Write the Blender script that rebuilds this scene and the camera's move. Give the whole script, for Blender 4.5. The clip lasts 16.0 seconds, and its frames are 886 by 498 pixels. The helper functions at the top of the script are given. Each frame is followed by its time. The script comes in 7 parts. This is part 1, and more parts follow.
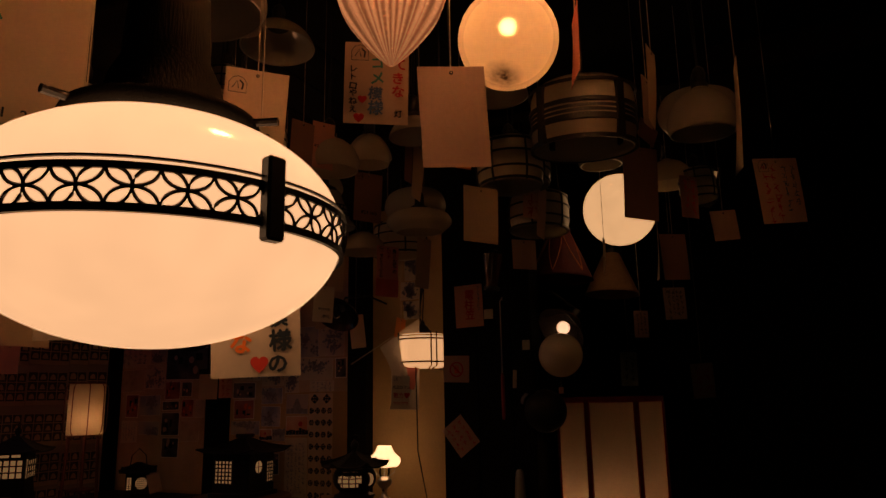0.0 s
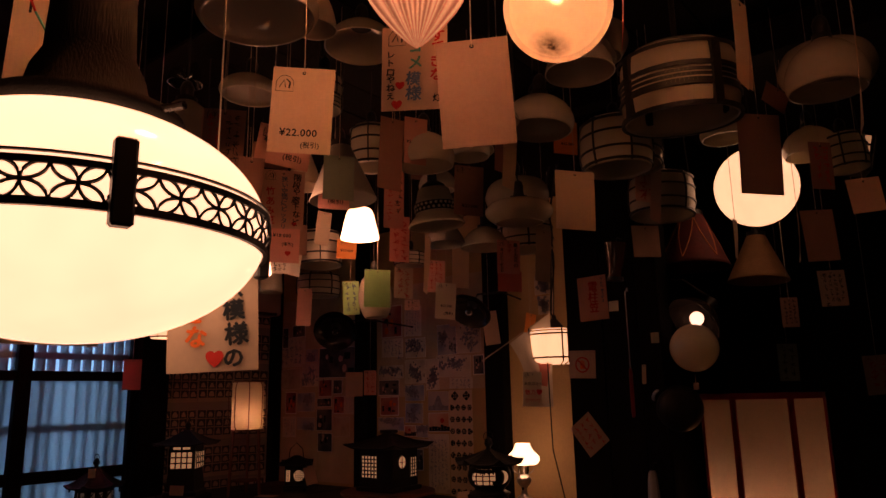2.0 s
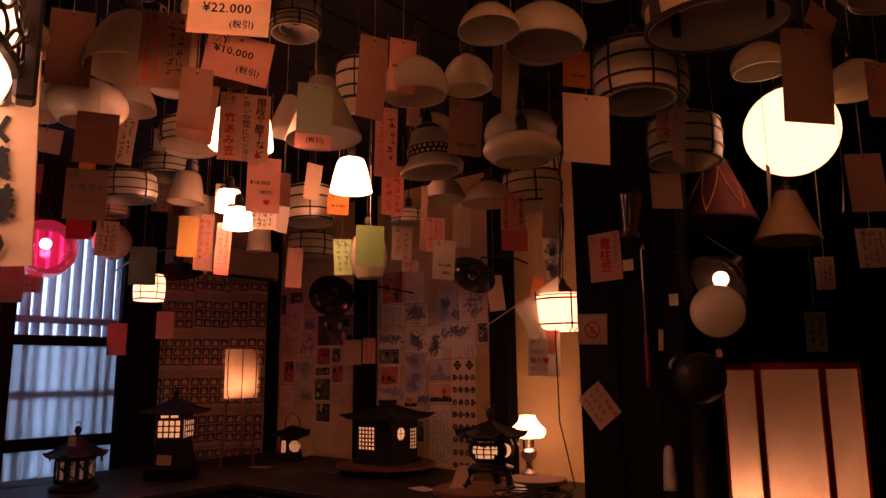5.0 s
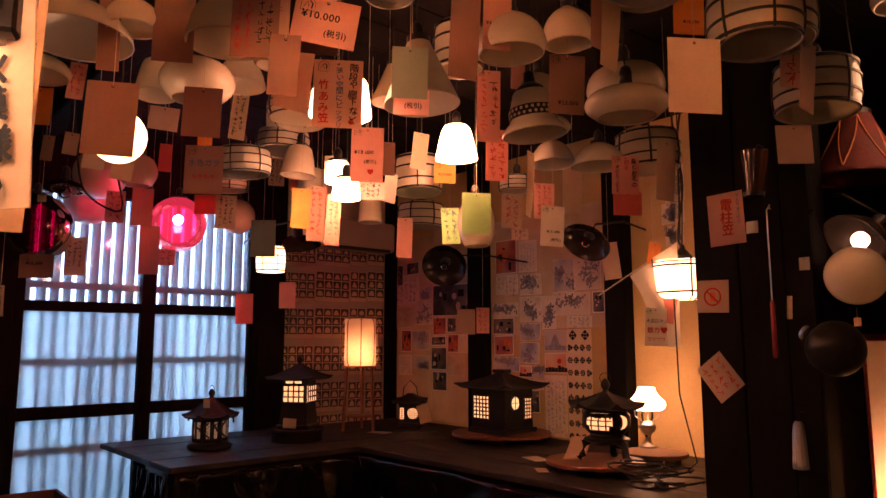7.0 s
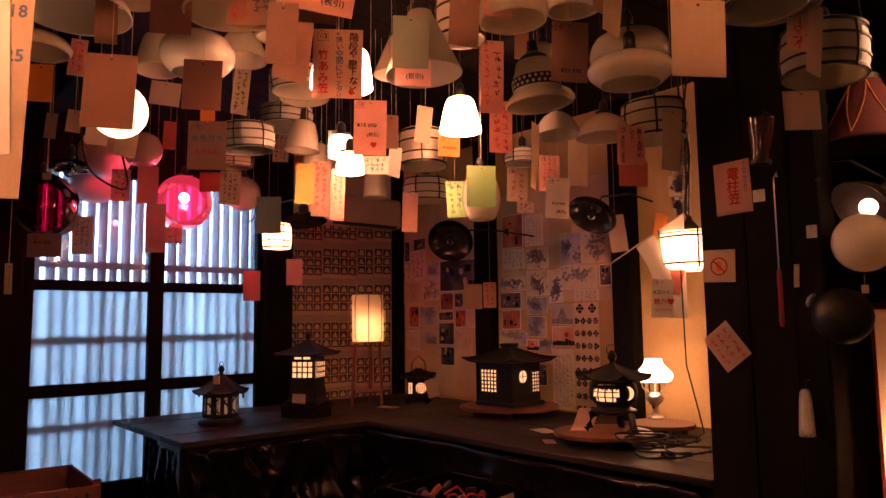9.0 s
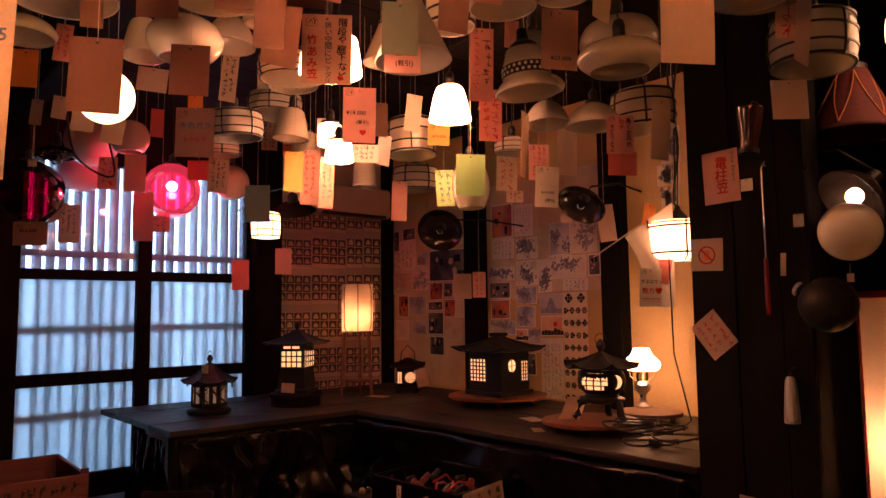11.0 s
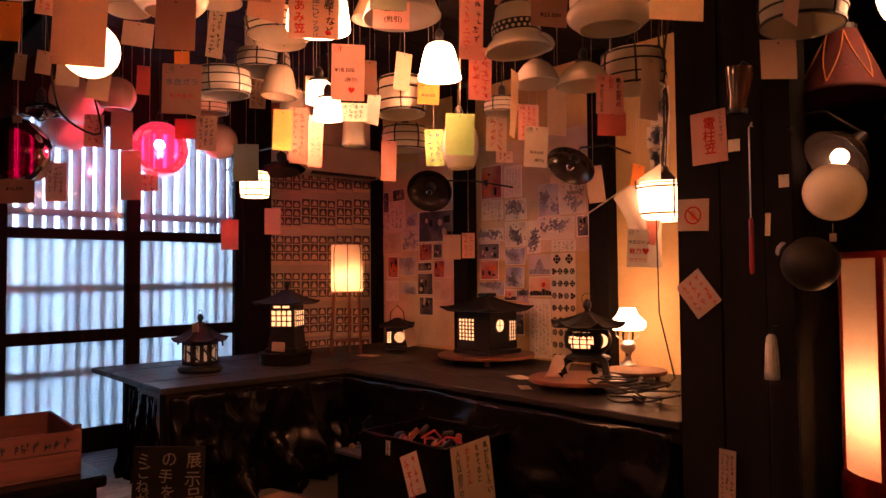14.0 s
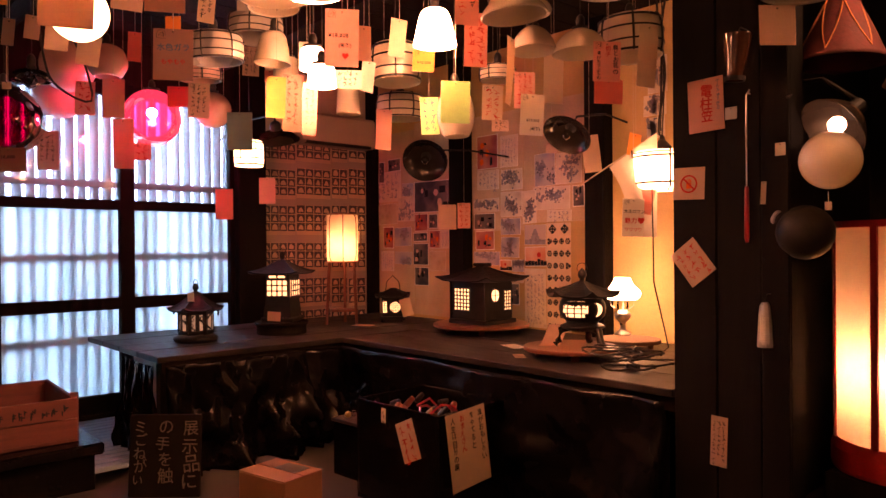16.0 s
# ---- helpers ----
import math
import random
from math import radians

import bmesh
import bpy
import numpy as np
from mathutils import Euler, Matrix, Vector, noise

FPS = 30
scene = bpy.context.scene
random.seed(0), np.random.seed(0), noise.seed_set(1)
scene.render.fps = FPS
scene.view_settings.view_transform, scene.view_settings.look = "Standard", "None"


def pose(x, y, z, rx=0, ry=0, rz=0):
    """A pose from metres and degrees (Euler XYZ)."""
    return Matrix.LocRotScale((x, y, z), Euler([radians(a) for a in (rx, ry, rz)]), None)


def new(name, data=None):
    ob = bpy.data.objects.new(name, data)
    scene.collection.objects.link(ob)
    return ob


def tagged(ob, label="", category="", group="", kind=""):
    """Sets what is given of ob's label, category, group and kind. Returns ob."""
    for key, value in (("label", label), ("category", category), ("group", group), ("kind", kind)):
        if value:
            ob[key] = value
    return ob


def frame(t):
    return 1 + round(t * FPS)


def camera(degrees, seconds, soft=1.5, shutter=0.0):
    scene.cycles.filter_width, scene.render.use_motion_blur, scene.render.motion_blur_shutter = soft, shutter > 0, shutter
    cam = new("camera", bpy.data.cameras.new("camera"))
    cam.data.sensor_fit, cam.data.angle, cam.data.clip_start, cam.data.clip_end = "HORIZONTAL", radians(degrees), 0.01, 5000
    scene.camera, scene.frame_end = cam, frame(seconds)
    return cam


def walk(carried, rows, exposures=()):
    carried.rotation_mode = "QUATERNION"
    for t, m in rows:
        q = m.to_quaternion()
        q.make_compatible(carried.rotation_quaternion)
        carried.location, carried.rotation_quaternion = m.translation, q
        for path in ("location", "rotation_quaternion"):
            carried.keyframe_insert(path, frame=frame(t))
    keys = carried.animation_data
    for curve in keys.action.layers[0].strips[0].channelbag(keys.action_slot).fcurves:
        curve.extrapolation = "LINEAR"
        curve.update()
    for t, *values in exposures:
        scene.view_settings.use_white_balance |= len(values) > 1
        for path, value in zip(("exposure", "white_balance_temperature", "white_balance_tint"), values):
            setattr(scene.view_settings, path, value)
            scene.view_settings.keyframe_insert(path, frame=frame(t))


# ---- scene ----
cam = camera(64.0, 16.0)
# seconds, eye x y z in metres, yaw, pitch and roll in degrees
ROWS = [
    (0.0, -0.044, 0.154, 1.394, 25.18, 11.81, 1.05),
    (0.5, 0.017, 0.215, 1.393, 29.78, 11.99, 0.56),
    (1.0, 0.055, 0.260, 1.392, 32.87, 11.84, 0.93),
    (1.5, 0.078, 0.293, 1.390, 36.46, 11.81, 1.09),
    (2.0, 0.097, 0.323, 1.388, 38.38, 11.84, 1.11),
    (2.5, 0.093, 0.347, 1.380, 38.58, 11.20, 1.10),
    (3.0, 0.058, 0.409, 1.371, 38.21, 10.94, 0.88),
    (3.5, 0.024, 0.472, 1.372, 38.20, 10.76, 0.54),
    (6.0, -0.070, 0.667, 1.346, 42.66, 8.37, 0.53),
    (6.5, -0.054, 0.684, 1.348, 46.97, 8.04, 0.07),
    (7.0, -0.043, 0.697, 1.341, 49.05, 7.62, 0.09),
    (7.5, -0.038, 0.704, 1.336, 49.95, 7.11, 0.22),
    (8.0, -0.039, 0.704, 1.331, 50.18, 6.64, 0.44),
    (8.5, -0.039, 0.707, 1.328, 49.95, 6.11, 0.68),
    (9.0, -0.040, 0.712, 1.321, 49.78, 5.84, 0.71),
    (11.5, -0.040, 0.714, 1.307, 48.72, 4.74, 0.69),
    (12.0, -0.039, 0.714, 1.302, 48.69, 4.10, 0.60),
    (12.5, -0.035, 0.712, 1.297, 48.61, 3.51, 0.53),
    (13.0, -0.031, 0.711, 1.295, 48.47, 2.99, 0.55),
    (13.5, -0.028, 0.710, 1.292, 48.35, 2.57, 0.47),
    (14.0, -0.024, 0.708, 1.292, 48.14, 2.12, 0.48),
    (14.5, -0.023, 0.708, 1.287, 48.06, 1.67, 0.45),
    (15.0, -0.027, 0.706, 1.281, 47.90, 1.19, 0.39),
    (15.5, -0.026, 0.708, 1.278, 47.85, 0.58, 0.45),
    (16.0, -0.026, 0.715, 1.278, 47.82, -0.15, 0.43),
]
# seconds, stops, white balance
EXPOSURES = [(0.0, -2.38, 6800, 34), (1.0, -1.9, 6600, 38), (2.5, -1.42, 6600, 72), (3.5, -1.07, 7300, 84), (6.0, 0.26, 7300, 72), (7.0, 0.72, 7100, 64), (9.0, 0.71, 7000, 62), (11.5, 0.71, 7100, 62), (13.0, 0.96, 7300, 64), (16.0, 1.8, 7600, 68)]
walk(cam, [(t, pose(x, y, z, 90 + pitch, roll, yaw)) for t, x, y, z, yaw, pitch, roll in ROWS], EXPOSURES)

# ---- daylight ----
SUN_UP, SUN_TURN = radians(38), radians(205)
world = bpy.data.worlds.new("world")
scene.world = world
world.use_nodes = True
sky = world.node_tree.nodes.new("ShaderNodeTexSky")
sky.sky_type, sky.sun_disc, sky.sun_elevation, sky.sun_rotation = "NISHITA", False, SUN_UP, SUN_TURN
world.node_tree.links.new(sky.outputs[0], world.node_tree.nodes["Background"].inputs[0])
world.node_tree.nodes["Background"].inputs[1].default_value = 0.1
sun_data = bpy.data.lights.new("sun", "SUN")
sun_data.energy, sun_data.angle, sun_data.color = 1.0, radians(10), (1.0, 0.95, 0.88)
new("sun", sun_data).matrix_world = pose(-8, 2, 9, 35, 0, -65)


# ---- materials ----
def node_material(name):
    m = bpy.data.materials.new(name)
    m.use_nodes = True
    return m, m.node_tree.nodes, m.node_tree.links, m.node_tree.nodes["Principled BSDF"]


def surface(name, colour, rough=0.5, metal=0.0, vary=0.25, grain=12.0, stretch=(1, 1, 1), bump=0.15, fine=90.0, coat=0.0, transmit=0.0, per_object=0.0, spec=0.5):
    """A surface with stains at one scale, grain at another, and a fine relief."""
    m, nodes, links, p = node_material(name)
    co = nodes.new("ShaderNodeTexCoord")
    mp = nodes.new("ShaderNodeMapping")
    mp.inputs["Scale"].default_value = stretch
    links.new(co.outputs["Object"], mp.inputs[0])
    a, b = nodes.new("ShaderNodeTexNoise"), nodes.new("ShaderNodeTexNoise")
    for n, s, d in ((a, grain, 4.0), (b, fine, 3.0)):
        n.inputs["Scale"].default_value, n.inputs["Detail"].default_value = s, d
        links.new(mp.outputs[0], n.inputs["Vector"])
    mix = nodes.new("ShaderNodeMix")
    mix.data_type = "RGBA"
    mix.inputs["A"].default_value = (*[c * (1 - vary) for c in colour], 1)
    mix.inputs["B"].default_value = (*[min(1, c * (1 + vary)) for c in colour], 1)
    add = nodes.new("ShaderNodeMath")
    add.operation = "MULTIPLY_ADD"
    links.new(a.outputs[0], add.inputs[0])
    add.inputs[1].default_value = 0.7
    half = nodes.new("ShaderNodeMath")
    half.operation = "MULTIPLY"
    links.new(b.outputs[0], half.inputs[0])
    half.inputs[1].default_value = 0.3
    links.new(half.outputs[0], add.inputs[2])
    ramp = nodes.new("ShaderNodeMapRange")
    ramp.inputs["From Min"].default_value, ramp.inputs["From Max"].default_value = 0.3, 0.7
    links.new(add.outputs[0], ramp.inputs["Value"])
    links.new(ramp.outputs[0], mix.inputs["Factor"])
    out = mix.outputs["Result"]
    if per_object:
        info = nodes.new("ShaderNodeObjectInfo")
        hsv = nodes.new("ShaderNodeHueSaturation")
        rng = nodes.new("ShaderNodeMapRange")
        rng.inputs["To Min"].default_value, rng.inputs["To Max"].default_value = 1 - per_object, 1 + per_object
        links.new(info.outputs["Random"], rng.inputs["Value"])
        links.new(rng.outputs[0], hsv.inputs["Value"])
        links.new(out, hsv.inputs["Color"])
        out = hsv.outputs[0]
    links.new(out, p.inputs["Base Color"])
    rr = nodes.new("ShaderNodeMapRange")
    rr.inputs["To Min"].default_value, rr.inputs["To Max"].default_value = max(0.02, rough - 0.1), min(1, rough + 0.12)
    links.new(a.outputs[0], rr.inputs["Value"])
    links.new(rr.outputs[0], p.inputs["Roughness"])
    bp = nodes.new("ShaderNodeBump")
    bp.inputs["Strength"].default_value, bp.inputs["Distance"].default_value = bump, 0.004
    links.new(b.outputs[0], bp.inputs["Height"])
    links.new(bp.outputs[0], p.inputs["Normal"])
    p.inputs["Metallic"].default_value, p.inputs["Coat Weight"].default_value = metal, coat
    p.inputs["Transmission Weight"].default_value, p.inputs["Specular IOR Level"].default_value = transmit, spec
    return m


def sheet(name, colour, through_share=0.38, rough=0.7, vary=0.1, grain=9.0):
    """Thin card, paper or cloth that lets part of the light through."""
    m = surface(name, colour, rough, vary=vary, grain=grain, bump=0.08, fine=160, per_object=0.12)
    nodes, links = m.node_tree.nodes, m.node_tree.links
    p, out = nodes["Principled BSDF"], nodes["Material Output"]
    p.inputs["Specular IOR Level"].default_value = 0.25
    tr, mix = nodes.new("ShaderNodeBsdfTranslucent"), nodes.new("ShaderNodeMixShader")
    links.new(p.inputs["Base Color"].links[0].from_socket, tr.inputs["Color"])
    mix.inputs[0].default_value = through_share
    links.new(p.outputs[0], mix.inputs[1])
    links.new(tr.outputs[0], mix.inputs[2])
    links.new(mix.outputs[0], out.inputs["Surface"])
    return m


def lit(name, colour, strength, rough=0.3, fade=0.0, base=0.6):
    """The shade of a burning lamp."""
    m, nodes, links, p = node_material(name)
    p.inputs["Base Color"].default_value = (base, base * 0.94, base * 0.85, 1)
    p.inputs["Roughness"].default_value = rough
    p.inputs["Emission Color"].default_value = (*colour, 1)
    co, n, r = nodes.new("ShaderNodeTexCoord"), nodes.new("ShaderNodeTexNoise"), nodes.new("ShaderNodeMapRange")
    n.inputs["Scale"].default_value = 14.0
    links.new(co.outputs["Object"], n.inputs["Vector"])
    links.new(n.outputs[0], r.inputs["Value"])
    r.inputs["To Min"].default_value, r.inputs["To Max"].default_value = strength * 0.86, strength * 1.14
    if fade:
        sep, zr, mul = nodes.new("ShaderNodeSeparateXYZ"), nodes.new("ShaderNodeMapRange"), nodes.new("ShaderNodeMath")
        links.new(co.outputs["Generated"], sep.inputs[0])
        links.new(sep.outputs["Z"], zr.inputs["Value"])
        zr.inputs["To Min"].default_value, zr.inputs["To Max"].default_value = 1.0, 1.0 - fade
        mul.operation = "MULTIPLY"
        links.new(r.outputs[0], mul.inputs[0])
        links.new(zr.outputs[0], mul.inputs[1])
        links.new(mul.outputs[0], p.inputs["Emission Strength"])
    else:
        links.new(r.outputs[0], p.inputs["Emission Strength"])
    return m


def glass(name, colour, rough=0.02, ior=1.45):
    m, nodes, links, p = node_material(name)
    p.inputs["Base Color"].default_value = (*colour, 1)
    p.inputs["Roughness"].default_value, p.inputs["IOR"].default_value, p.inputs["Transmission Weight"].default_value = rough, ior, 1.0
    return m


def thin_glass(name, colour, glow=None):
    """A thin pane or blown shell: tinted see-through with a gloss."""
    m, nodes, links, p = node_material(name)
    tr, gl, fr, mix = nodes.new("ShaderNodeBsdfTransparent"), nodes.new("ShaderNodeBsdfGlossy"), nodes.new("ShaderNodeFresnel"), nodes.new("ShaderNodeMixShader")
    tr.inputs[0].default_value = (*colour, 1)
    gl.inputs["Roughness"].default_value = 0.04
    fr.inputs[0].default_value = 1.45
    links.new(fr.outputs[0], mix.inputs[0])
    links.new(tr.outputs[0], mix.inputs[1])
    links.new(gl.outputs[0], mix.inputs[2])
    out = mix.outputs[0]
    if glow:  # the shell of a burning lamp scatters some of its light
        em, add = nodes.new("ShaderNodeEmission"), nodes.new("ShaderNodeAddShader")
        em.inputs[0].default_value, em.inputs[1].default_value = (*glow, 1), 0.34
        links.new(out, add.inputs[0]), links.new(em.outputs[0], add.inputs[1])
        out = add.outputs[0]
    links.new(out, nodes["Material Output"].inputs[0])
    return m


DARK_WOOD = surface("dark_wood", (0.009, 0.007, 0.0055), 0.8, vary=0.45, grain=5, stretch=(6, 6, 0.6), bump=0.3, spec=0.06)
DARK_PLANK = surface("dark_plank", (0.026, 0.018, 0.013), 0.62, vary=0.5, grain=5, stretch=(0.6, 6, 6), bump=0.35, per_object=0.3)
POST_WOOD = surface("post_wood", (0.0042, 0.0036, 0.0034), 0.72, vary=0.55, grain=4, stretch=(6, 6, 0.5), bump=0.35, spec=0.08)
FLOOR_STONE = surface("floor_stone", (0.030, 0.027, 0.025), 0.75, vary=0.4, grain=3, bump=0.4)
PLASTER = surface("plaster", (0.54, 0.36, 0.15), 0.85, vary=0.16, grain=2.5, bump=0.25)
PAPER_WALL = surface("paper_wall", (0.50, 0.40, 0.32), 0.8, vary=0.12, grain=3, bump=0.1)
TABLE_TOP = surface("table_top", (0.017, 0.013, 0.011), 0.5, vary=0.5, grain=4, stretch=(1, 5, 1), bump=0.2, spec=0.25)
BLACK_PLASTIC = surface("black_plastic", (0.003, 0.0028, 0.003), 0.22, vary=0.4, grain=5, bump=0.6, fine=22, spec=0.09)
BLACK_IRON = surface("black_iron", (0.016, 0.015, 0.015), 0.5, metal=0.6, vary=0.35, grain=20, bump=0.5)
BLACK_PAINT = surface("black_paint", (0.012, 0.010, 0.009), 0.4, vary=0.2, grain=20, bump=0.1)
BRASS = surface("brass", (0.55, 0.38, 0.16), 0.3, metal=1.0, vary=0.25, grain=20, bump=0.1)
STEEL = surface("steel", (0.5, 0.47, 0.43), 0.3, metal=1.0, vary=0.2, grain=20, bump=0.1)
ENAMEL = surface("enamel", (0.035, 0.027, 0.022), 0.15, metal=0.4, vary=0.3, grain=10, bump=0.1)
MILK = surface("milk_glass", (0.70, 0.64, 0.53), 0.08, vary=0.10, grain=6, bump=0.02, coat=0.5)
MILK_GREY = surface("milk_glass_grey", (0.48, 0.45, 0.40), 0.12, vary=0.08, grain=6, bump=0.03, coat=0.3)
for m in (MILK, MILK_GREY):
    nodes, links, p = m.node_tree.nodes, m.node_tree.links, m.node_tree.nodes["Principled BSDF"]
    tl, ms = nodes.new("ShaderNodeBsdfTranslucent"), nodes.new("ShaderNodeMixShader")
    tl.inputs["Color"].default_value = (0.85, 0.72, 0.52, 1)
    ms.inputs[0].default_value = 0.32
    target = p.outputs[0].links[0].to_socket
    links.new(p.outputs[0], ms.inputs[1]), links.new(tl.outputs[0], ms.inputs[2]), links.new(ms.outputs[0], target)
MILK_PINK = surface("milk_glass_pink", (0.72, 0.42, 0.36), 0.2, vary=0.08, grain=6, bump=0.03, coat=0.3)
CLOTH_GREY = sheet("grey_shade_cloth", (0.36, 0.33, 0.29), 0.2)
FROST = surface("frosted_glass", (0.62, 0.58, 0.52), 0.35, vary=0.08, grain=8, bump=0.05, transmit=0.35)
ROUND_BOARD = surface("lacquered_board", (0.16, 0.055, 0.025), 0.35, vary=0.3, grain=5, stretch=(1, 6, 1), bump=0.1)
RED_LACQUER = surface("red_lacquer", (0.30, 0.018, 0.014), 0.35, vary=0.25, grain=8, bump=0.08)
RED_CLOTH = surface("red_shade_cloth", (0.08, 0.010, 0.009), 0.8, vary=0.35, grain=14, bump=0.3)
BUFF_CLOTH = surface("buff_shade_cloth", (0.42, 0.22, 0.10), 0.75, vary=0.2, grain=14, bump=0.3)
BRAID = surface("orange_braid", (0.36, 0.11, 0.03), 0.8, vary=0.3, grain=30, bump=0.3)
RED_WOOD = surface("red_wood", (0.20, 0.07, 0.035), 0.5, vary=0.3, grain=5, stretch=(6, 6, 0.6), bump=0.15)
CRATE_WOOD = surface("crate_wood", (0.11, 0.034, 0.026), 0.7, vary=0.3, grain=5, stretch=(6, 0.6, 6), bump=0.25)
CARTON = surface("carton", (0.21, 0.105, 0.05), 0.8, vary=0.12, grain=5, bump=0.1)
CORD = surface("cord", (0.02, 0.015, 0.012), 0.7, vary=0.2, grain=20)
STRING = surface("string", (0.62, 0.50, 0.36), 0.8, vary=0.15, grain=30)
INK = surface("ink", (0.02, 0.025, 0.03), 0.9, vary=0.2, grain=30, spec=0.08)
INK_RED = surface("red_ink", (0.55, 0.05, 0.03), 0.9, vary=0.2, grain=30, spec=0.08)
INK_BLUE = surface("blue_ink", (0.10, 0.16, 0.28), 0.9, vary=0.2, grain=30, spec=0.08)
INK_GREEN = surface("green_ink", (0.10, 0.36, 0.30), 0.9, vary=0.2, grain=30, spec=0.08)
INK_ORANGE = surface("orange_ink", (0.75, 0.16, 0.02), 0.9, vary=0.2, grain=30, spec=0.08)
# white paint, darkened so its colour carries the shade near the floor
SHADED_WHITE_INK = surface("shaded_white_paint", (0.085, 0.075, 0.055), 0.7, vary=0.5, grain=40)
PAPERS = {
    "cream": sheet("cream_card", (0.72, 0.56, 0.40)),
    "tan": sheet("tan_card", (0.58, 0.40, 0.31)),
    "brown": sheet("brown_card", (0.36, 0.21, 0.17)),
    "pink": sheet("pink_card", (0.72, 0.39, 0.31)),
    "red": sheet("red_card", (0.70, 0.24, 0.18)),
    "orange": sheet("orange_card", (0.80, 0.32, 0.06)),
    "yellow": sheet("yellow_card", (0.58, 0.40, 0.10)),
    "green": sheet("yellow_green_card", (0.42, 0.66, 0.28)),
    "sage": sheet("sage_card", (0.30, 0.35, 0.29)),
    "white": sheet("white_card", (0.80, 0.74, 0.64)),
    "grey": sheet("grey_card", (0.33, 0.34, 0.32)),
}
LIT_BIG = lit("lit_opal_big", (1.0, 0.60, 0.268), 4.5, 0.12, fade=-0.25, base=0.5)
LIT_MOON = lit("lit_opal_moon", (1.0, 0.61, 0.25), 3.5, 0.2)
FLUTED = lit("lit_fluted_amber", (1.0, 0.37, 0.12), 1.3, 0.06, fade=-1.6, base=0.5)
nodes, links = FLUTED.node_tree.nodes, FLUTED.node_tree.links
nodes["Principled BSDF"].inputs["Base Color"].default_value = (0.45, 0.25, 0.13, 1)
co, gr, mu, si, mr, mm = (nodes.new("ShaderNode" + k) for k in ("TexCoord", "TexGradient", "Math", "Math", "MapRange", "Math"))
gr.gradient_type, mu.operation, si.operation, mm.operation = "RADIAL", "MULTIPLY", "SINE", "MULTIPLY"
mu.inputs[1].default_value = 2 * math.pi * 36
mr.inputs["From Min"].default_value, mr.inputs["To Min"].default_value, mr.inputs["To Max"].default_value = -1.0, 0.35, 1.3
links.new(co.outputs["Object"], gr.inputs[0]), links.new(gr.outputs[1], mu.inputs[0]), links.new(mu.outputs[0], si.inputs[0]), links.new(si.outputs[0], mr.inputs["Value"])
strength = nodes["Principled BSDF"].inputs["Emission Strength"]
vo, bu = nodes.new("ShaderNodeTexVoronoi"), nodes.new("ShaderNodeBump")
vo.inputs["Scale"].default_value, bu.inputs["Strength"].default_value, bu.inputs["Distance"].default_value = 95.0, 0.9, 0.004
links.new(co.outputs["Object"], vo.inputs["Vector"]), links.new(vo.outputs["Distance"], bu.inputs["Height"])
links.new(bu.outputs[0], nodes["Principled BSDF"].inputs["Normal"])
links.new(strength.links[0].from_socket, mm.inputs[0]), links.new(mr.outputs[0], mm.inputs[1]), links.new(mm.outputs[0], strength)


def lamp_shell(name, colour, share, rough, ior=1.12):
    """Frosted glass or paper round a burning bulb: part scatters, part is seen through, blurred."""
    m = surface(name, colour, 0.4, vary=0.08, grain=7, bump=0.1)
    nodes, links = m.node_tree.nodes, m.node_tree.links
    p, out = nodes["Principled BSDF"], nodes["Material Output"]
    p.inputs["Specular IOR Level"].default_value = 0.12
    tr, rf = nodes.new("ShaderNodeBsdfTranslucent"), nodes.new("ShaderNodeBsdfRefraction")
    m1, m2 = nodes.new("ShaderNodeMixShader"), nodes.new("ShaderNodeMixShader")
    links.new(p.inputs["Base Color"].links[0].from_socket, tr.inputs["Color"])
    links.new(p.inputs["Base Color"].links[0].from_socket, rf.inputs["Color"])
    rf.inputs["Roughness"].default_value, rf.inputs["IOR"].default_value = rough, ior
    m1.inputs[0].default_value, m2.inputs[0].default_value = share, 0.85
    links.new(tr.outputs[0], m1.inputs[1]), links.new(rf.outputs[0], m1.inputs[2])
    links.new(p.outputs[0], m2.inputs[1]), links.new(m1.outputs[0], m2.inputs[2])
    links.new(m2.outputs[0], out.inputs["Surface"])
    return m


FROST_GLOBE = lamp_shell("frosted_globe", (0.85, 0.72, 0.52), 0.22, 0.5)
# a sooty mottled stain near the foot of the frosted globe
nodes, links = FROST_GLOBE.node_tree.nodes, FROST_GLOBE.node_tree.links
co, di, no, mr, mu, mi = (nodes.new("ShaderNode" + k) for k in ("TexCoord", "VectorMath", "TexNoise", "MapRange", "Math", "Mix"))
di.operation, mu.operation, mi.data_type = "DISTANCE", "MULTIPLY", "RGBA"
di.inputs[1].default_value = (-0.003, -0.034, 0.006)
no.inputs["Scale"].default_value, no.inputs["Detail"].default_value = 60.0, 6.0
mr.inputs["From Min"].default_value, mr.inputs["From Max"].default_value = 0.044, 0.0
mr.inputs["To Min"].default_value, mr.inputs["To Max"].default_value = 0.0, 1.9
links.new(co.outputs["Object"], di.inputs[0]), links.new(co.outputs["Object"], no.inputs["Vector"])
links.new(di.outputs["Value"], mr.inputs["Value"]), links.new(mr.outputs[0], mu.inputs[0]), links.new(no.outputs[0], mu.inputs[1])
mu.use_clamp = True
base = nodes["Principled BSDF"].inputs["Base Color"].links[0].from_socket
links.new(mu.outputs[0], mi.inputs["Factor"]), links.new(base, mi.inputs["A"])
mi.inputs["B"].default_value = (0.05, 0.03, 0.015, 1)
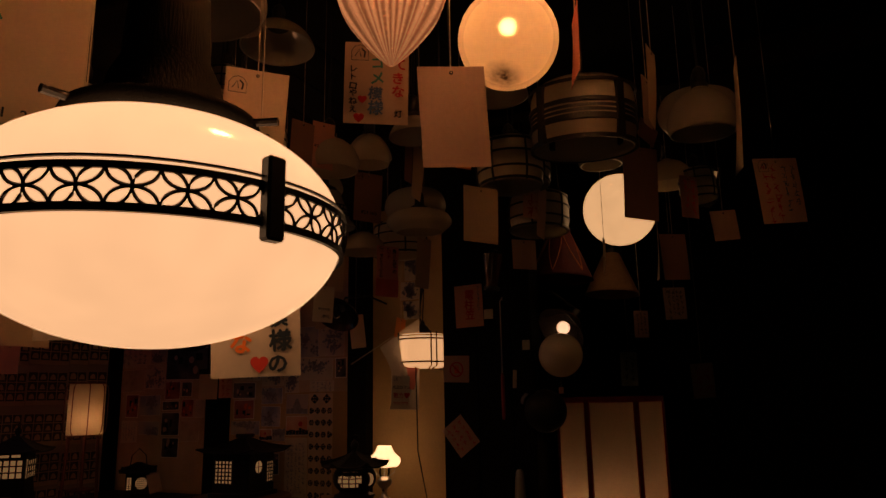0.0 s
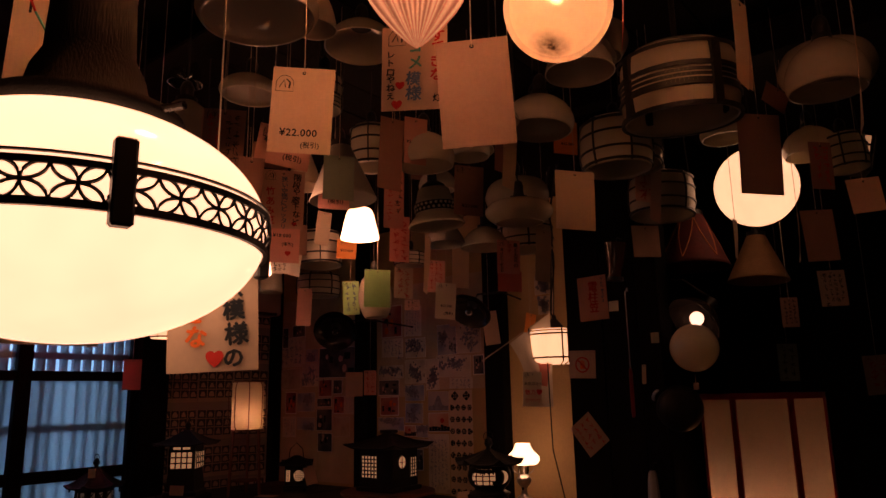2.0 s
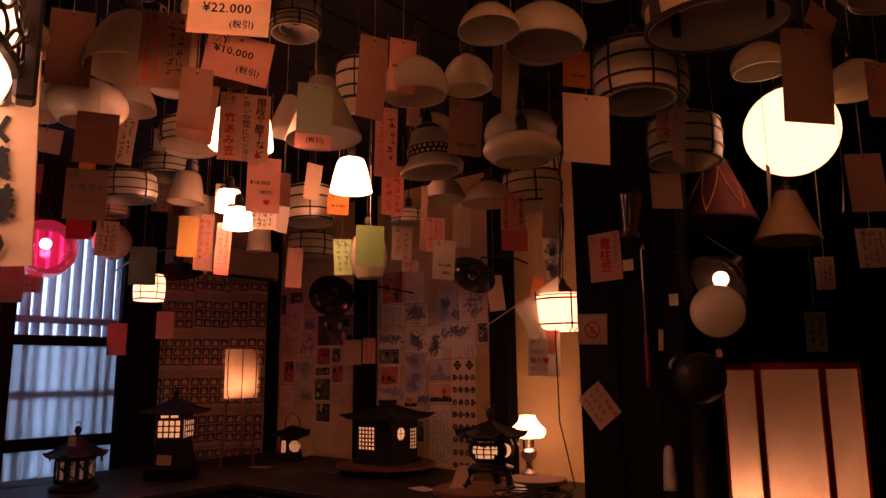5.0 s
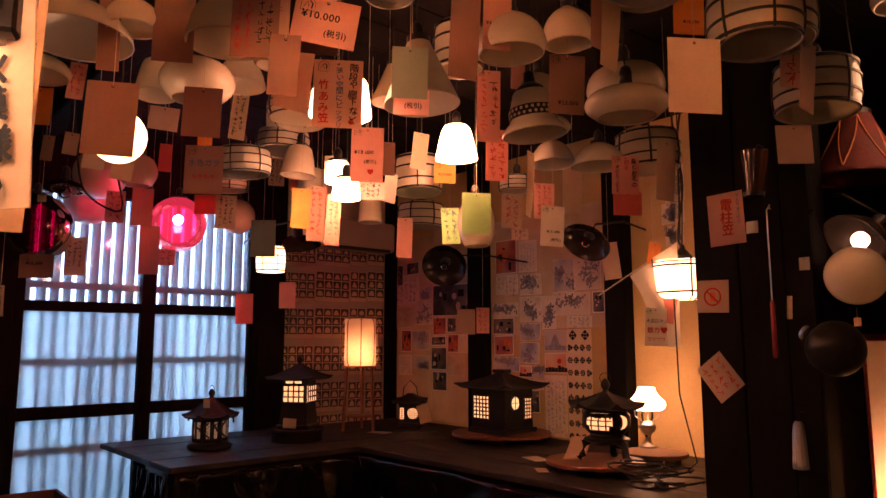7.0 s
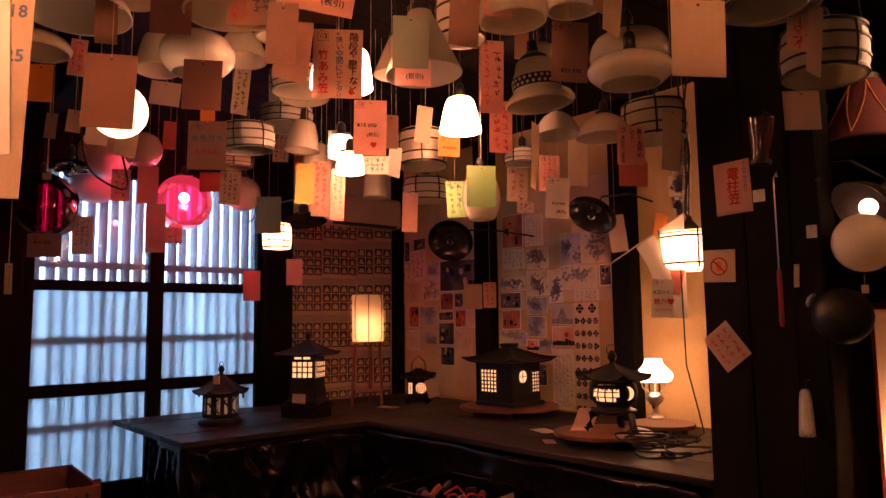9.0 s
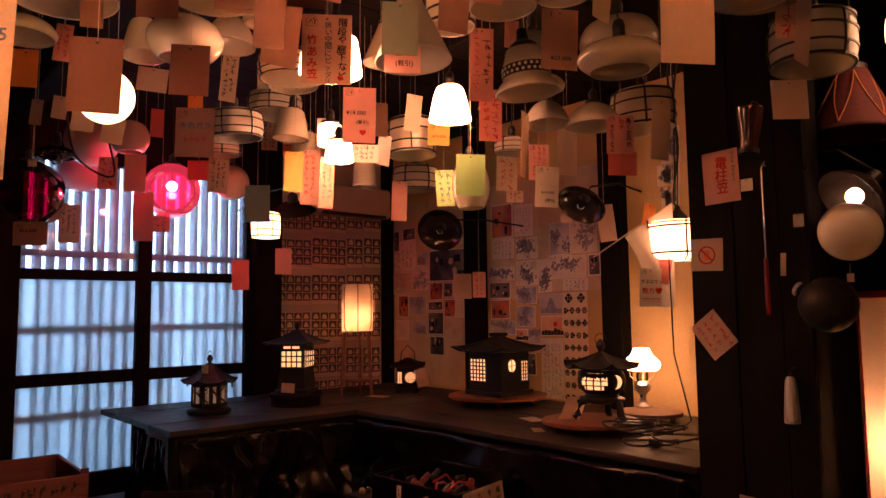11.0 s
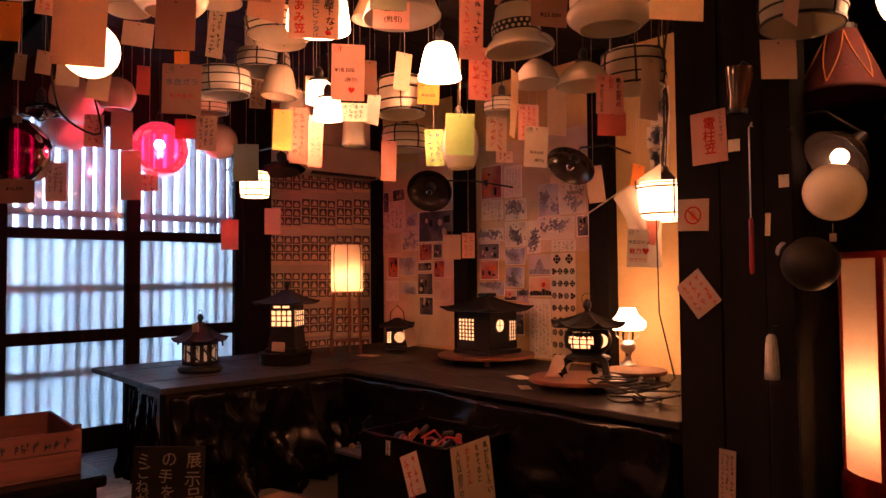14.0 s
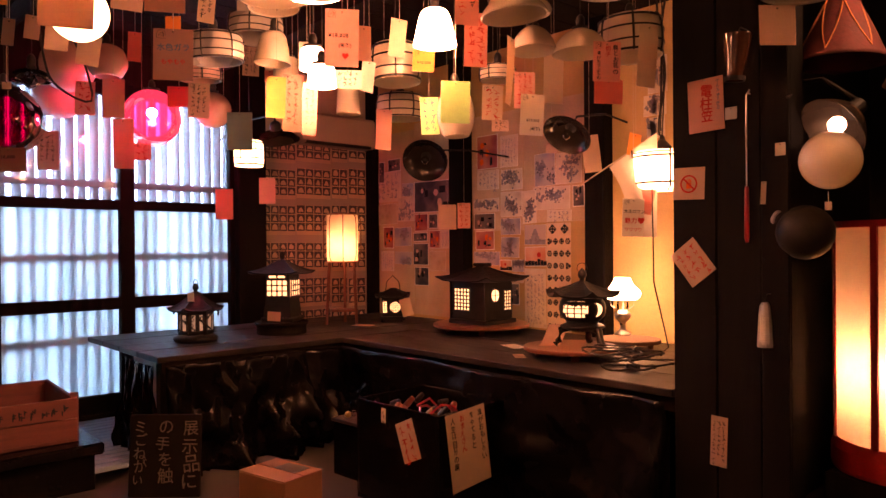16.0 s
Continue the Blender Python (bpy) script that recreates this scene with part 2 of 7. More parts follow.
for n in list(nodes):
    for k in n.inputs:
        if k.is_linked and k.links[0].from_socket == base and n != mi:
            links.new(mi.outputs["Result"], k)
LAMP_PAPER = lamp_shell("lamp_paper", (0.80, 0.70, 0.55), 0.06, 0.6)
TALL_PAPER = lamp_shell("tall_lamp_paper", (0.57, 0.48, 0.34), 0.05, 0.6)
LIT_TALL_BULB = lit("lit_tall_bulb", (1.0, 0.54, 0.22), 55.0)
LIT_ANDON_BULB = lit("lit_andon_bulb", (1.0, 0.48, 0.16), 75.0)
LIT_GLOBE_BULB = lit("lit_globe_bulb", (1.0, 0.47, 0.155), 190.0)
LIT_WHITE = lit("lit_opal_small", (1.0, 0.49, 0.20), 27.0, fade=0.55)
LIT_OIL = lit("lit_opal_table", (1.0, 0.60, 0.26), 9.0)
LIT_FLAG = lit("lit_opal_drum", (1.0, 0.56, 0.22), 3.6)
LIT_BULB = lit("lit_bulb", (1.0, 0.47, 0.18), 220.0)
LIT_SPOT = lit("lit_spot_bulb", (1.0, 0.62, 0.32), 6.0)
# fill light: bulbs of two added pendants that hang out of view
FILL_STRONG = lit("fill_strong_bulb", (1.0, 0.40, 0.115), 430.0)
FILL_HALF = lit("fill_dimmer_bulb", (1.0, 0.43, 0.135), 240.0)
LIT_RUBY = lit("lit_ruby_bulb", (1.0, 0.50, 0.44), 270.0)
LIT_LANTERN = lit("lit_lantern", (1.0, 0.54, 0.19), 0.85)
LIT_PLUM = lit("lit_plum_pane", (1.0, 0.72, 0.40), 0.07, base=0.3)
RED_GLASS = thin_glass("ruby_glass", (0.92, 0.15, 0.28), glow=(1.0, 0.06, 0.10))
RUBY_DARK = thin_glass("dark_ruby_glass", (0.42, 0.012, 0.06))
CLEAR = thin_glass("clear_glass", (0.93, 0.95, 0.94))
DUSTY = thin_glass("dusty_glass", (0.90, 0.94, 0.95))  # old dusty glass scatters a little daylight
nodes, links = DUSTY.node_tree.nodes, DUSTY.node_tree.links
du, dn, dr, dm = (nodes.new("ShaderNode" + k) for k in ("BsdfTranslucent", "TexNoise", "MapRange", "MixShader"))
du.inputs[0].default_value = (0.75, 0.85, 0.90, 1)
dn.inputs["Scale"].default_value, dn.inputs["Detail"].default_value = 5.0, 6.0
dr.inputs["To Min"].default_value, dr.inputs["To Max"].default_value = 0.02, 0.32
end = nodes["Material Output"].inputs[0]
last = end.links[0].from_socket
links.new(dn.outputs[0], dr.inputs["Value"]), links.new(dr.outputs[0], dm.inputs[0])
links.new(last, dm.inputs[1]), links.new(du.outputs[0], dm.inputs[2]), links.new(dm.outputs[0], end)


# ---- building blocks ----
def mesh_object(name, bm, material, parent=None, label="", smooth=False):
    me = bpy.data.meshes.new(name)
    if smooth:
        for f in bm.faces:
            f.smooth = True
    bm.to_mesh(me)
    bm.free()
    me.materials.append(material)
    ob = new(name, me)
    ob.parent = parent
    if label:
        ob["label"] = label
    if name in SMALL:
        ob["kind"] = "stuff"
    return ob


SMALL = {"print", "print_frame", "blossom_print", "perforated_band", "dotted_band", "writing", "stencil", "openwork"}


def part(name, bm, material, parent, label="", smooth=False):
    return mesh_object(name, bm, material, parent, label, smooth)


def thing(name, m, label, category, group=""):
    """An Empty at the base of a thing, which parents its parts."""
    ob = new(name)
    ob.empty_display_size = 0.05
    ob.matrix_world = m
    return tagged(ob, label, category, group)


def box(lo, hi, bevel=0.0, bm=None, m=None):
    bm = bm or bmesh.new()
    c, s = (Vector(lo) + Vector(hi)) / 2, Vector(hi) - Vector(lo)
    mat = Matrix.Translation(c) @ Matrix.Diagonal((*s, 1))
    made = bmesh.ops.create_cube(bm, size=1, matrix=(m @ mat) if m else mat)
    if bevel:
        edges = list({e for v in made["verts"] for e in v.link_edges})
        bmesh.ops.bevel(bm, geom=edges, offset=bevel, segments=1, affect="EDGES")
    return bm


def lathe(profile, segs=28, bm=None, wave=0, depth=0.0, m=None):
    """Turns (radius, height) rows about z. wave and depth give a fluted wall."""
    bm = bm or bmesh.new()
    rings = []
    for r, z in profile:
        ring = []
        for i in range(segs):
            a = 2 * math.pi * i / segs
            rr = r * (1 + depth * math.cos(wave * a)) if wave else r
            p = Vector((rr * math.cos(a), rr * math.sin(a), z))
            ring.append(bm.verts.new(m @ p if m else p))
        rings.append(ring)
    for a, b in zip(rings, rings[1:]):
        for i in range(segs):
            j = (i + 1) % segs
            bm.faces.new((a[i], a[j], b[j], b[i]))
    return bm


def capped(profile, segs=28, **kw):
    return lathe([(0.0005, profile[0][1])] + list(profile) + [(0.0005, profile[-1][1])], segs, **kw)


def shell(profile, thick=0.004, segs=32, **kw):
    """A blown shell: the outside of the profile, the lip and the inside."""
    inner = [(max(0.0005, r - thick), z - (thick if i == 0 else 0)) for i, (r, z) in enumerate(profile)]
    return lathe(list(profile) + inner[::-1], segs, **kw)


def tube(points, radius, segs=6, bm=None):
    """A round rod or cord along points."""
    bm = bm or bmesh.new()
    pts = [Vector(p) for p in points]
    rings = []
    for i, p in enumerate(pts):
        d = (pts[min(i + 1, len(pts) - 1)] - pts[max(i - 1, 0)]).normalized()
        side = d.cross(Vector((0.3, 0.2, 1))) if abs(d.z) < 0.9 else d.cross(Vector((1, 0.2, 0)))
        side.normalize()
        up = d.cross(side)
        rings.append([bm.verts.new(p + radius * (math.cos(2 * math.pi * k / segs) * side + math.sin(2 * math.pi * k / segs) * up)) for k in range(segs)])
    for a, b in zip(rings, rings[1:]):
        for k in range(segs):
            bm.faces.new((a[k], a[(k + 1) % segs], b[(k + 1) % segs], b[k]))
    bm.faces.new(rings[0][::-1])
    bm.faces.new(rings[-1])
    return bm


def ring_band(r, z0, z1, thick=0.004, segs=40, bm=None):
    return lathe([(r, z0), (r + thick, z0), (r + thick, z1), (r, z1), (r, z0)], segs, bm)


def arc(cx, cz, r, a0, a1, n, sx=1.0):
    """Profile rows along an arc, degrees measured from straight up."""
    return [(max(0.0005, cx + sx * r * math.sin(radians(a0 + (a1 - a0) * i / n))), cz + r * math.cos(radians(a0 + (a1 - a0) * i / n))) for i in range(n + 1)]


# ---- the room ----
WX, WY, TOP = -5.35, 4.67, 2.78          # window wall, back wall, ceiling
PX, PY = -1.565, 3.40                    # left end and face of the dark boarded wall
EAST, SOUTH, DEEP = 2.6, -2.4, 5.5

floor = tagged(mesh_object("floor", box((WX - 0.1, SOUTH - 0.1, -0.12), (EAST + 0.1, DEEP + 0.1, 0.0)), FLOOR_STONE), "dark worn earthen shop floor", "floor", kind="structure")
ground = tagged(mesh_object("ground", box((-40, -40, -0.3), (40, 40, -0.13)), FLOOR_STONE), "grey ground outside the shop", "ground", kind="structure")

bm = bmesh.new()
for i in range(34):
    x = WX + i * 0.235
    box((x, SOUTH, TOP), (x + 0.229, DEEP, TOP + 0.03 + 0.004 * (i % 3)), 0.004, bm)
ceiling = tagged(mesh_object("ceiling", bm, DARK_WOOD), "dark smoked timber board ceiling", "ceiling", kind="structure")
roof = tagged(mesh_object("ceiling_void", box((WX - 0.2, SOUTH - 0.2, TOP + 0.05), (EAST + 0.2, DEEP + 0.2, TOP + 0.15)), DARK_WOOD), "dark boards over the ceiling", "ceiling", kind="structure")
for y in (-1.2, 0.2, 1.65, 3.1):
    beam = tagged(mesh_object("beam", box((WX, y - 0.06, TOP - 0.13), (EAST, y + 0.06, TOP - 0.001), 0.008), DARK_WOOD), "dark smoked timber ceiling beam", "beam", kind="structure")

wall_back = tagged(mesh_object("wall_back", box((WX - 0.1, WY, 0), (PX, WY + 0.1, TOP + 0.03)), PLASTER), "ochre plaster wall pasted with pictures", "wall", kind="structure")
wall_east = tagged(mesh_object("wall_east", box((EAST, SOUTH, 0), (EAST + 0.1, DEEP + 0.1, TOP + 0.03)), DARK_WOOD), "dark timber wall", "wall", kind="structure")
wall_south = tagged(mesh_object("wall_south", box((WX - 0.1, SOUTH - 0.1, 0), (EAST + 0.1, SOUTH, TOP + 0.03)), DARK_WOOD), "dark timber wall", "wall", kind="structure")
# the window wall: a solid stretch, the glazed opening, and a papered stretch to the corner
OPEN0, OPEN1, SILL, HEAD = 1.60, 3.30, 0.12, 2.46
bm = box((WX - 0.1, SOUTH, 0), (WX, OPEN0, TOP + 0.03))
box((WX - 0.1, OPEN0, HEAD), (WX, OPEN1, TOP + 0.03), bm=bm)
box((WX - 0.1, OPEN0, 0), (WX, OPEN1, SILL), bm=bm)
wall_west = tagged(mesh_object("wall_west", bm, DARK_WOOD), "dark timber wall round the sliding windows", "wall", kind="structure")
wall_papered = tagged(mesh_object("wall_papered", box((WX - 0.1, OPEN1, 0), (WX, WY, TOP + 0.03)), PAPER_WALL), "wall papered with printed sheets", "wall", kind="structure")
wall_deep = tagged(mesh_object("wall_deep", box((PX, DEEP, 0), (EAST, DEEP + 0.1, TOP + 0.03)), POST_WOOD), "black-stained board wall behind the tall lamp", "wall", kind="structure")
# dark boarded wall beside the counter, with the passage behind it
bm = box((PX, PY + 0.02, 0), (-1.10, PY + 0.14, TOP))
box((PX, PY + 0.14, 0), (PX + 0.1, DEEP, TOP), bm=bm)
side_wall = tagged(mesh_object("wall_boarded", bm, POST_WOOD), "black-stained boarded wall", "wall", kind="structure")
for i, (x0, x1) in enumerate(((PX, -1.38), (-1.377, -1.205), (-1.202, -1.10))):
    b = mesh_object("board", box((x0, PY + 0.003 * (i % 2), 0.0), (x1, PY + 0.02, TOP - 0.002), 0.004), POST_WOOD, side_wall)
for x0, x1, y0, y1, what in ((-4.211, -4.041, WY - 0.10, WY + 0.02, 1), (-2.883, -2.726, WY - 0.10, WY + 0.02, 1), (WX - 0.02, WX + 0.08, 3.29, 3.53, 2), (WX, WX + 0.09, WY - 0.09, WY, 3), (WX - 0.02, WX + 0.08, 1.45, 1.60, 2)):
    tagged(mesh_object("post", box((x0, y0, 0), (x1, y1, TOP), 0.006), POST_WOOD), "black-stained square timber post", "post", kind="structure")

# ---- sliding windows: frame, rails, panes, lattice ----
window = tagged(new("window_1"), "black timber sliding windows with frosted lower panes", "window", kind="structure")
window.location = (WX - 0.05, 0, 0)
Y0, Y1 = 1.60, 3.29
for y0, y1, n in ((1.60, 1.672, "window_frame"), (2.415, 2.513, "mullion"), (3.25, 3.29, "window_frame")):
    part(n, box((-0.03, y0, SILL), (0.06, y1, HEAD), 0.004), POST_WOOD, window)
for z0, z1 in ((SILL, 0.25), (0.851, 0.932), (1.564, 1.633), (2.38, HEAD)):
    for y0, y1 in ((1.672, 2.415), (2.513, 3.25)):
        part("rail", box((-0.025, y0 - 0.002, z0), (0.052, y1 + 0.002, z1), 0.004), POST_WOOD, window)
PANE, nodes, links, p = node_material("frosted_pane")
tr, mx = nodes.new("ShaderNodeBsdfTranslucent"), nodes.new("ShaderNodeMixShader")
tr.inputs[0].default_value = (0.84, 0.93, 0.93, 1)
p.inputs["Base Color"].default_value, p.inputs["Roughness"].default_value = (0.55, 0.58, 0.60, 1), 0.25
mx.inputs[0].default_value = 0.85
links.new(p.outputs[0], mx.inputs[1]), links.new(tr.outputs[0], mx.inputs[2]), links.new(mx.outputs[0], nodes["Material Output"].inputs[0])
for z0, z1, mat in ((0.25, 0.851, PANE), (0.932, 1.564, PANE), (1.633, 2.38, DUSTY)):
    for y0, y1 in ((1.672, 2.415), (2.513, 3.25)):
        g = part("pane", box((-0.004, y0, z0), (0.004, y1, z1)), mat, window, "frosted pane" if mat is PANE else "clear pane")
        g.visible_shadow = mat is PANE
# outside lattice: upright bars and two cross battens
BAR = surface("weathered_bar", (0.16, 0.19, 0.23), 0.7, vary=0.25, grain=6, stretch=(6, 6, 0.6))
lattice = tagged(new("lattice"), "weathered timber lattice bars outside the windows", "lattice", kind="structure")
lattice.location = (WX - 0.106, 0, 0)
y, rnd = 1.50, random.Random(21)
while y < 3.5:
    wide = rnd.uniform(0.046, 0.060)
    part("bar", box((-0.02, y, 0.1), (0.02, y + wide, 2.6), 0.003), BAR, lattice)
    y += 0.084 + rnd.uniform(-0.006, 0.006)
for z in (0.62, 1.20, 1.72):
    part("batten", box((0.02, 1.45, z), (0.045, 3.5, z + 0.05), 0.003), BAR, lattice)
# bright sky and yard outside
GLOW, nodes, links, p = node_material("daylight_backdrop")
em = nodes.new("ShaderNodeEmission")
em.inputs[0].default_value = (0.28, 0.75, 1.0, 1)
co, se, mr, no, ml = (nodes.new("ShaderNode" + k) for k in ("TexCoord", "SeparateXYZ", "MapRange", "TexNoise", "Math"))
no.inputs["Scale"].default_value, ml.operation = 1.3, "MULTIPLY"
mr.inputs["From Min"].default_value, mr.inputs["From Max"].default_value = 0.0, 1.6
mr.inputs["To Min"].default_value, mr.inputs["To Max"].default_value = 5.6, 11.5
links.new(co.outputs["Object"], se.inputs[0]), links.new(se.outputs["Z"], mr.inputs["Value"]), links.new(co.outputs["Object"], no.inputs["Vector"])
links.new(mr.outputs[0], ml.inputs[0]), links.new(no.outputs[0], ml.inputs[1]), links.new(ml.outputs[0], em.inputs[1])
links.new(em.outputs[0], nodes["Material Output"].inputs[0])
backdrop = tagged(mesh_object("backdrop", box((-7.3, -2.5, -0.1), (-7.25, 8.5, 4.5)), GLOW), "pale bright daylight outside", "backdrop", kind="structure")


# ---- writing ----
def glyphs(body, size):
    """Words as a filled flat mesh, from the top left."""
    cu = bpy.data.curves.new("glyphs", "FONT")
    cu.body = body
    cu.size, cu.extrude, cu.resolution_u = size, 0.0, 2
    cu.align_x, cu.align_y, cu.space_character = "LEFT", "TOP", 1.08
    tmp = bpy.data.objects.new("glyphs", cu)
    scene.collection.objects.link(tmp)
    me = bpy.data.meshes.new_from_object(tmp.evaluated_get(bpy.context.evaluated_depsgraph_get()))
    bpy.data.objects.remove(tmp)
    return me


def lettering(body, size, material, parent, m, vertical=False, name="lettering", bold=0.02):
    """Words in the plane y = 0 of the parent, reading along x; upright columns are brushed sign by sign, each a little askew."""
    bm, rnd = bmesh.new(), random.Random(sum(map(ord, body)))
    for i, word in enumerate(body if vertical else [body]):
        me = glyphs(word, size)
        if vertical:
            k = rnd.uniform(0.86, 1.06)
            me.transform(pose(rnd.uniform(-0.06, 0.06) * size, -0.97 * size * i, 0, 0, 0, rnd.uniform(-7, 7)) @ Matrix.Diagonal((k, k, 1, 1)))
        for k in range(4):  # a broad pen: the stroke is laid four times, a hair apart
            me.transform(Matrix.Translation((bold * size * (1, -1, -1, 1)[k], bold * size * (1, 1, -1, -1)[k], 0.00004)))
            bm.from_mesh(me)
        bpy.data.meshes.remove(me)
    bm.transform(m @ pose(0, 0, 0, 90))
    return mesh_object(name, bm, material, parent)


def writing_bars(w, h, columns, material, parent, seed, y=-0.0016, top=0.1, name="writing"):
    """Writing too small to read: short strokes in upright columns."""
    rnd, bm = random.Random(seed), bmesh.new()
    step = w * 0.84 / columns
    for c in range(columns):
        x, z, end = w * 0.42 - step * (c + 0.5), -h * top, -h * rnd.uniform(0.75, 0.93)
        while z > end:
            s = step * rnd.uniform(0.55, 0.85)
            for k in range(rnd.choice((3, 4, 5, 6))):
                long, thin = s * rnd.uniform(0.18, 0.48), s * rnd.uniform(0.035, 0.06)
                mid = pose(x + rnd.uniform(-0.3, 0.3) * s, y, z - s * rnd.uniform(0.1, 0.9), 0, rnd.choice((0, 0, 90, 90, 40, -40)) + rnd.uniform(-10, 10), 0)
                box((-long, 0, -thin), (long, 0.0004, thin), bm=bm, m=mid)
            z -= s * 1.25
    return part(name, bm, material, parent)


def card_mesh(w, h, curl=0.0, thick=0.0012):
    """A hung card, its top edge at z = 0, a little bowed, with one ear bent."""
    bm = bmesh.new()
    n, rows = 5, 5
    grid = []
    for side in (0, 1):
        g = []
        for j in range(rows + 1):
            v = j / rows
            g.append([bm.verts.new((w * (i / n - 0.5), curl * h * (v * v) * (0.6 + 0.8 * i / n) + (0.12 * curl * w * math.cos(3 * (i / n - 0.5))) + side * thick, -h * v)) for i in range(n + 1)])
        grid.append(g)
    for side, g in enumerate(grid):
        for j in range(rows):
            for i in range(n):
                q = (g[j][i], g[j + 1][i], g[j + 1][i + 1], g[j][i + 1])
                bm.faces.new(q if side == 0 else q[::-1])
    rim = [(0, i) for i in range(n + 1)] + [(j, n) for j in range(1, rows + 1)] + [(rows, i) for i in range(n - 1, -1, -1)] + [(j, 0) for j in range(rows - 1, 0, -1)]
    for (a, b), (c, d) in zip(rim, rim[1:] + rim[:1]):
        bm.faces.new((grid[0][a][b], grid[0][c][d], grid[1][c][d], grid[1][a][b]))
    return bm


INKS = {"k": INK, "r": INK_RED, "b": INK_BLUE, "g": INK_GREEN, "o": INK_ORANGE}
TAG_WORDS = {"cream": "cream card", "tan": "tan card", "brown": "brown card", "pink": "pink card", "red": "red card", "orange": "orange card", "yellow": "yellow card", "green": "yellow-green card", "sage": "sage green card", "white": "white card", "grey": "grey card"}
tag_count = [0]


def price_tag(x, y, z, w, h, yaw, lean, paper, text="", curl=0.02, hung=TOP, label="", bold=0.022, stamped=False):
    """A card on a string. text: 'bars' with inks, or 'ink|words' columns."""
    tag_count[0] += 1
    kind = TAG_WORDS[paper]
    tag = thing("price_tag", pose(x, y, z, 0, 0, yaw) @ pose(0, 0, 0, 0, lean, 0), label or ("blank " + kind + " price tag hung on a string" if not text else "hand-lettered " + kind + " price tag hung on a string"), "price tag", "price tags under the ceiling")
    card = part("card", card_mesh(w, h, curl), PAPERS[paper], tag)
    up = tag.matrix_world.inverted() @ Vector((x, y + 0.004, hung))
    part("string", tube([(0, -0.002, -min(0.1 * h, 0.012)), (0, 0.0, 0.0), up], 0.0009, 4), STRING, tag)
    part("eyelet", lathe([(0.0015, 0), (0.0035, 0), (0.0035, 0.0008), (0.0015, 0.0008), (0.0015, 0)], 8, m=pose(0, -0.0012, -min(0.1 * h, 0.012), 90)), INK, tag)
    if text.startswith("bars"):
        _, cols, inks = text.split(":")
        for i, ink in enumerate(inks):
            writing_bars(w * (0.9 if len(inks) == 1 else 0.45), h, max(1, int(cols) // len(inks)), INKS[ink], card, tag_count[0] * 7 + i, y=-0.0012 - abs(curl) * h).location.x = 0 if len(inks) == 1 else (i - 0.5) * w * 0.44
    elif text:
        for row in text.split(";"):
            ink, px, pz, size, words = row.split("|")
            vertical = ink.isupper()
            lettering(words, float(size) * w, INKS[ink.lower()], card, pose(float(px) * w - w / 2, -0.0014 - abs(curl) * h * 0.5, -float(pz) * h), vertical, bold=bold)
    if stamped or (text and not label and w > 0.085 and h > 0.1):
        shop_stamp(tag, w, h, -0.30 * w, -0.14 * w, 0.11 * w)
    return tag


def shop_stamp(tag, w, h, x, z, s):
    """The small arched stamp in the corner of a tag."""
    bm = tube([(x - s, -0.002, z - s), (x - s, -0.002, z + 0.2 * s), (x - 0.6 * s, -0.002, z + 0.8 * s), (x, -0.002, z + s), (x + 0.6 * s, -0.002, z + 0.8 * s), (x + s, -0.002, z + 0.2 * s), (x + s, -0.002, z - s), (x - s, -0.002, z - s)], 0.0006, 4)
    tube([(x - 0.6 * s, -0.002, z - 0.5 * s), (x - 0.1 * s, -0.002, z + 0.4 * s), (x + 0.1 * s, -0.002, z - 0.5 * s)], 0.001, 4, bm)
    tube([(x + 0.2 * s, -0.002, z + 0.5 * s), (x + 0.6 * s, -0.002, z + 0.1 * s), (x + 0.5 * s, -0.002, z - 0.6 * s)], 0.0016, 4, bm)
    return part("stamp", bm, INK, tag)


# ---- hanging shades ----
SHAPES = {
    "dome": [(0.26, 1), (0.34, 0.95), (0.58, 0.80), (0.82, 0.50), (0.96, 0.18), (1, 0)],
    "bowl": [(0.22, 1), (0.30, 0.93), (0.55, 0.84), (0.84, 0.62), (0.99, 0.34), (1, 0.16), (0.93, 0)],
    "tulip": [(0.24, 1), (0.50, 0.97), (0.66, 0.86), (0.80, 0.55), (0.93, 0.18), (1, 0.0)],
    "cone": [(0.28, 1), (0.46, 0.75), (0.64, 0.5), (0.82, 0.25), (1, 0)],
    "drum": [(0.26, 1), (0.80, 0.96), (0.94, 0.86), (1, 0.60), (1, 0.25), (0.94, 0)],
    "disc": [(0.24, 1), (0.50, 0.97), (0.84, 0.84), (1, 0.55), (0.97, 0.30), (0.76, 0.05), (0.72, 0)],
    "bell": [(0.20, 1), (0.32, 0.92), (0.40, 0.62), (0.58, 0.32), (0.86, 0.10), (1, 0)],
    "cup": [(0.70, 1), (0.84, 0.97), (0.90, 0.70), (0.96, 0.35), (1, 0.0)],
    "bulb": [(0.30, 1), (0.48, 0.97), (0.80, 0.84), (1, 0.55), (0.97, 0.30), (0.80, 0.10), (0.66, 0)],
}
SHADE_WORDS = {"dome": "dome-shaped", "bowl": "wide bowl-shaped", "tulip": "small tulip-shaped", "cone": "conical", "drum": "black-banded drum", "disc": "flattened round", "bell": "flared bell-shaped", "cup": "straight cup-shaped", "bulb": "bulbous", "globe": "round globe"}


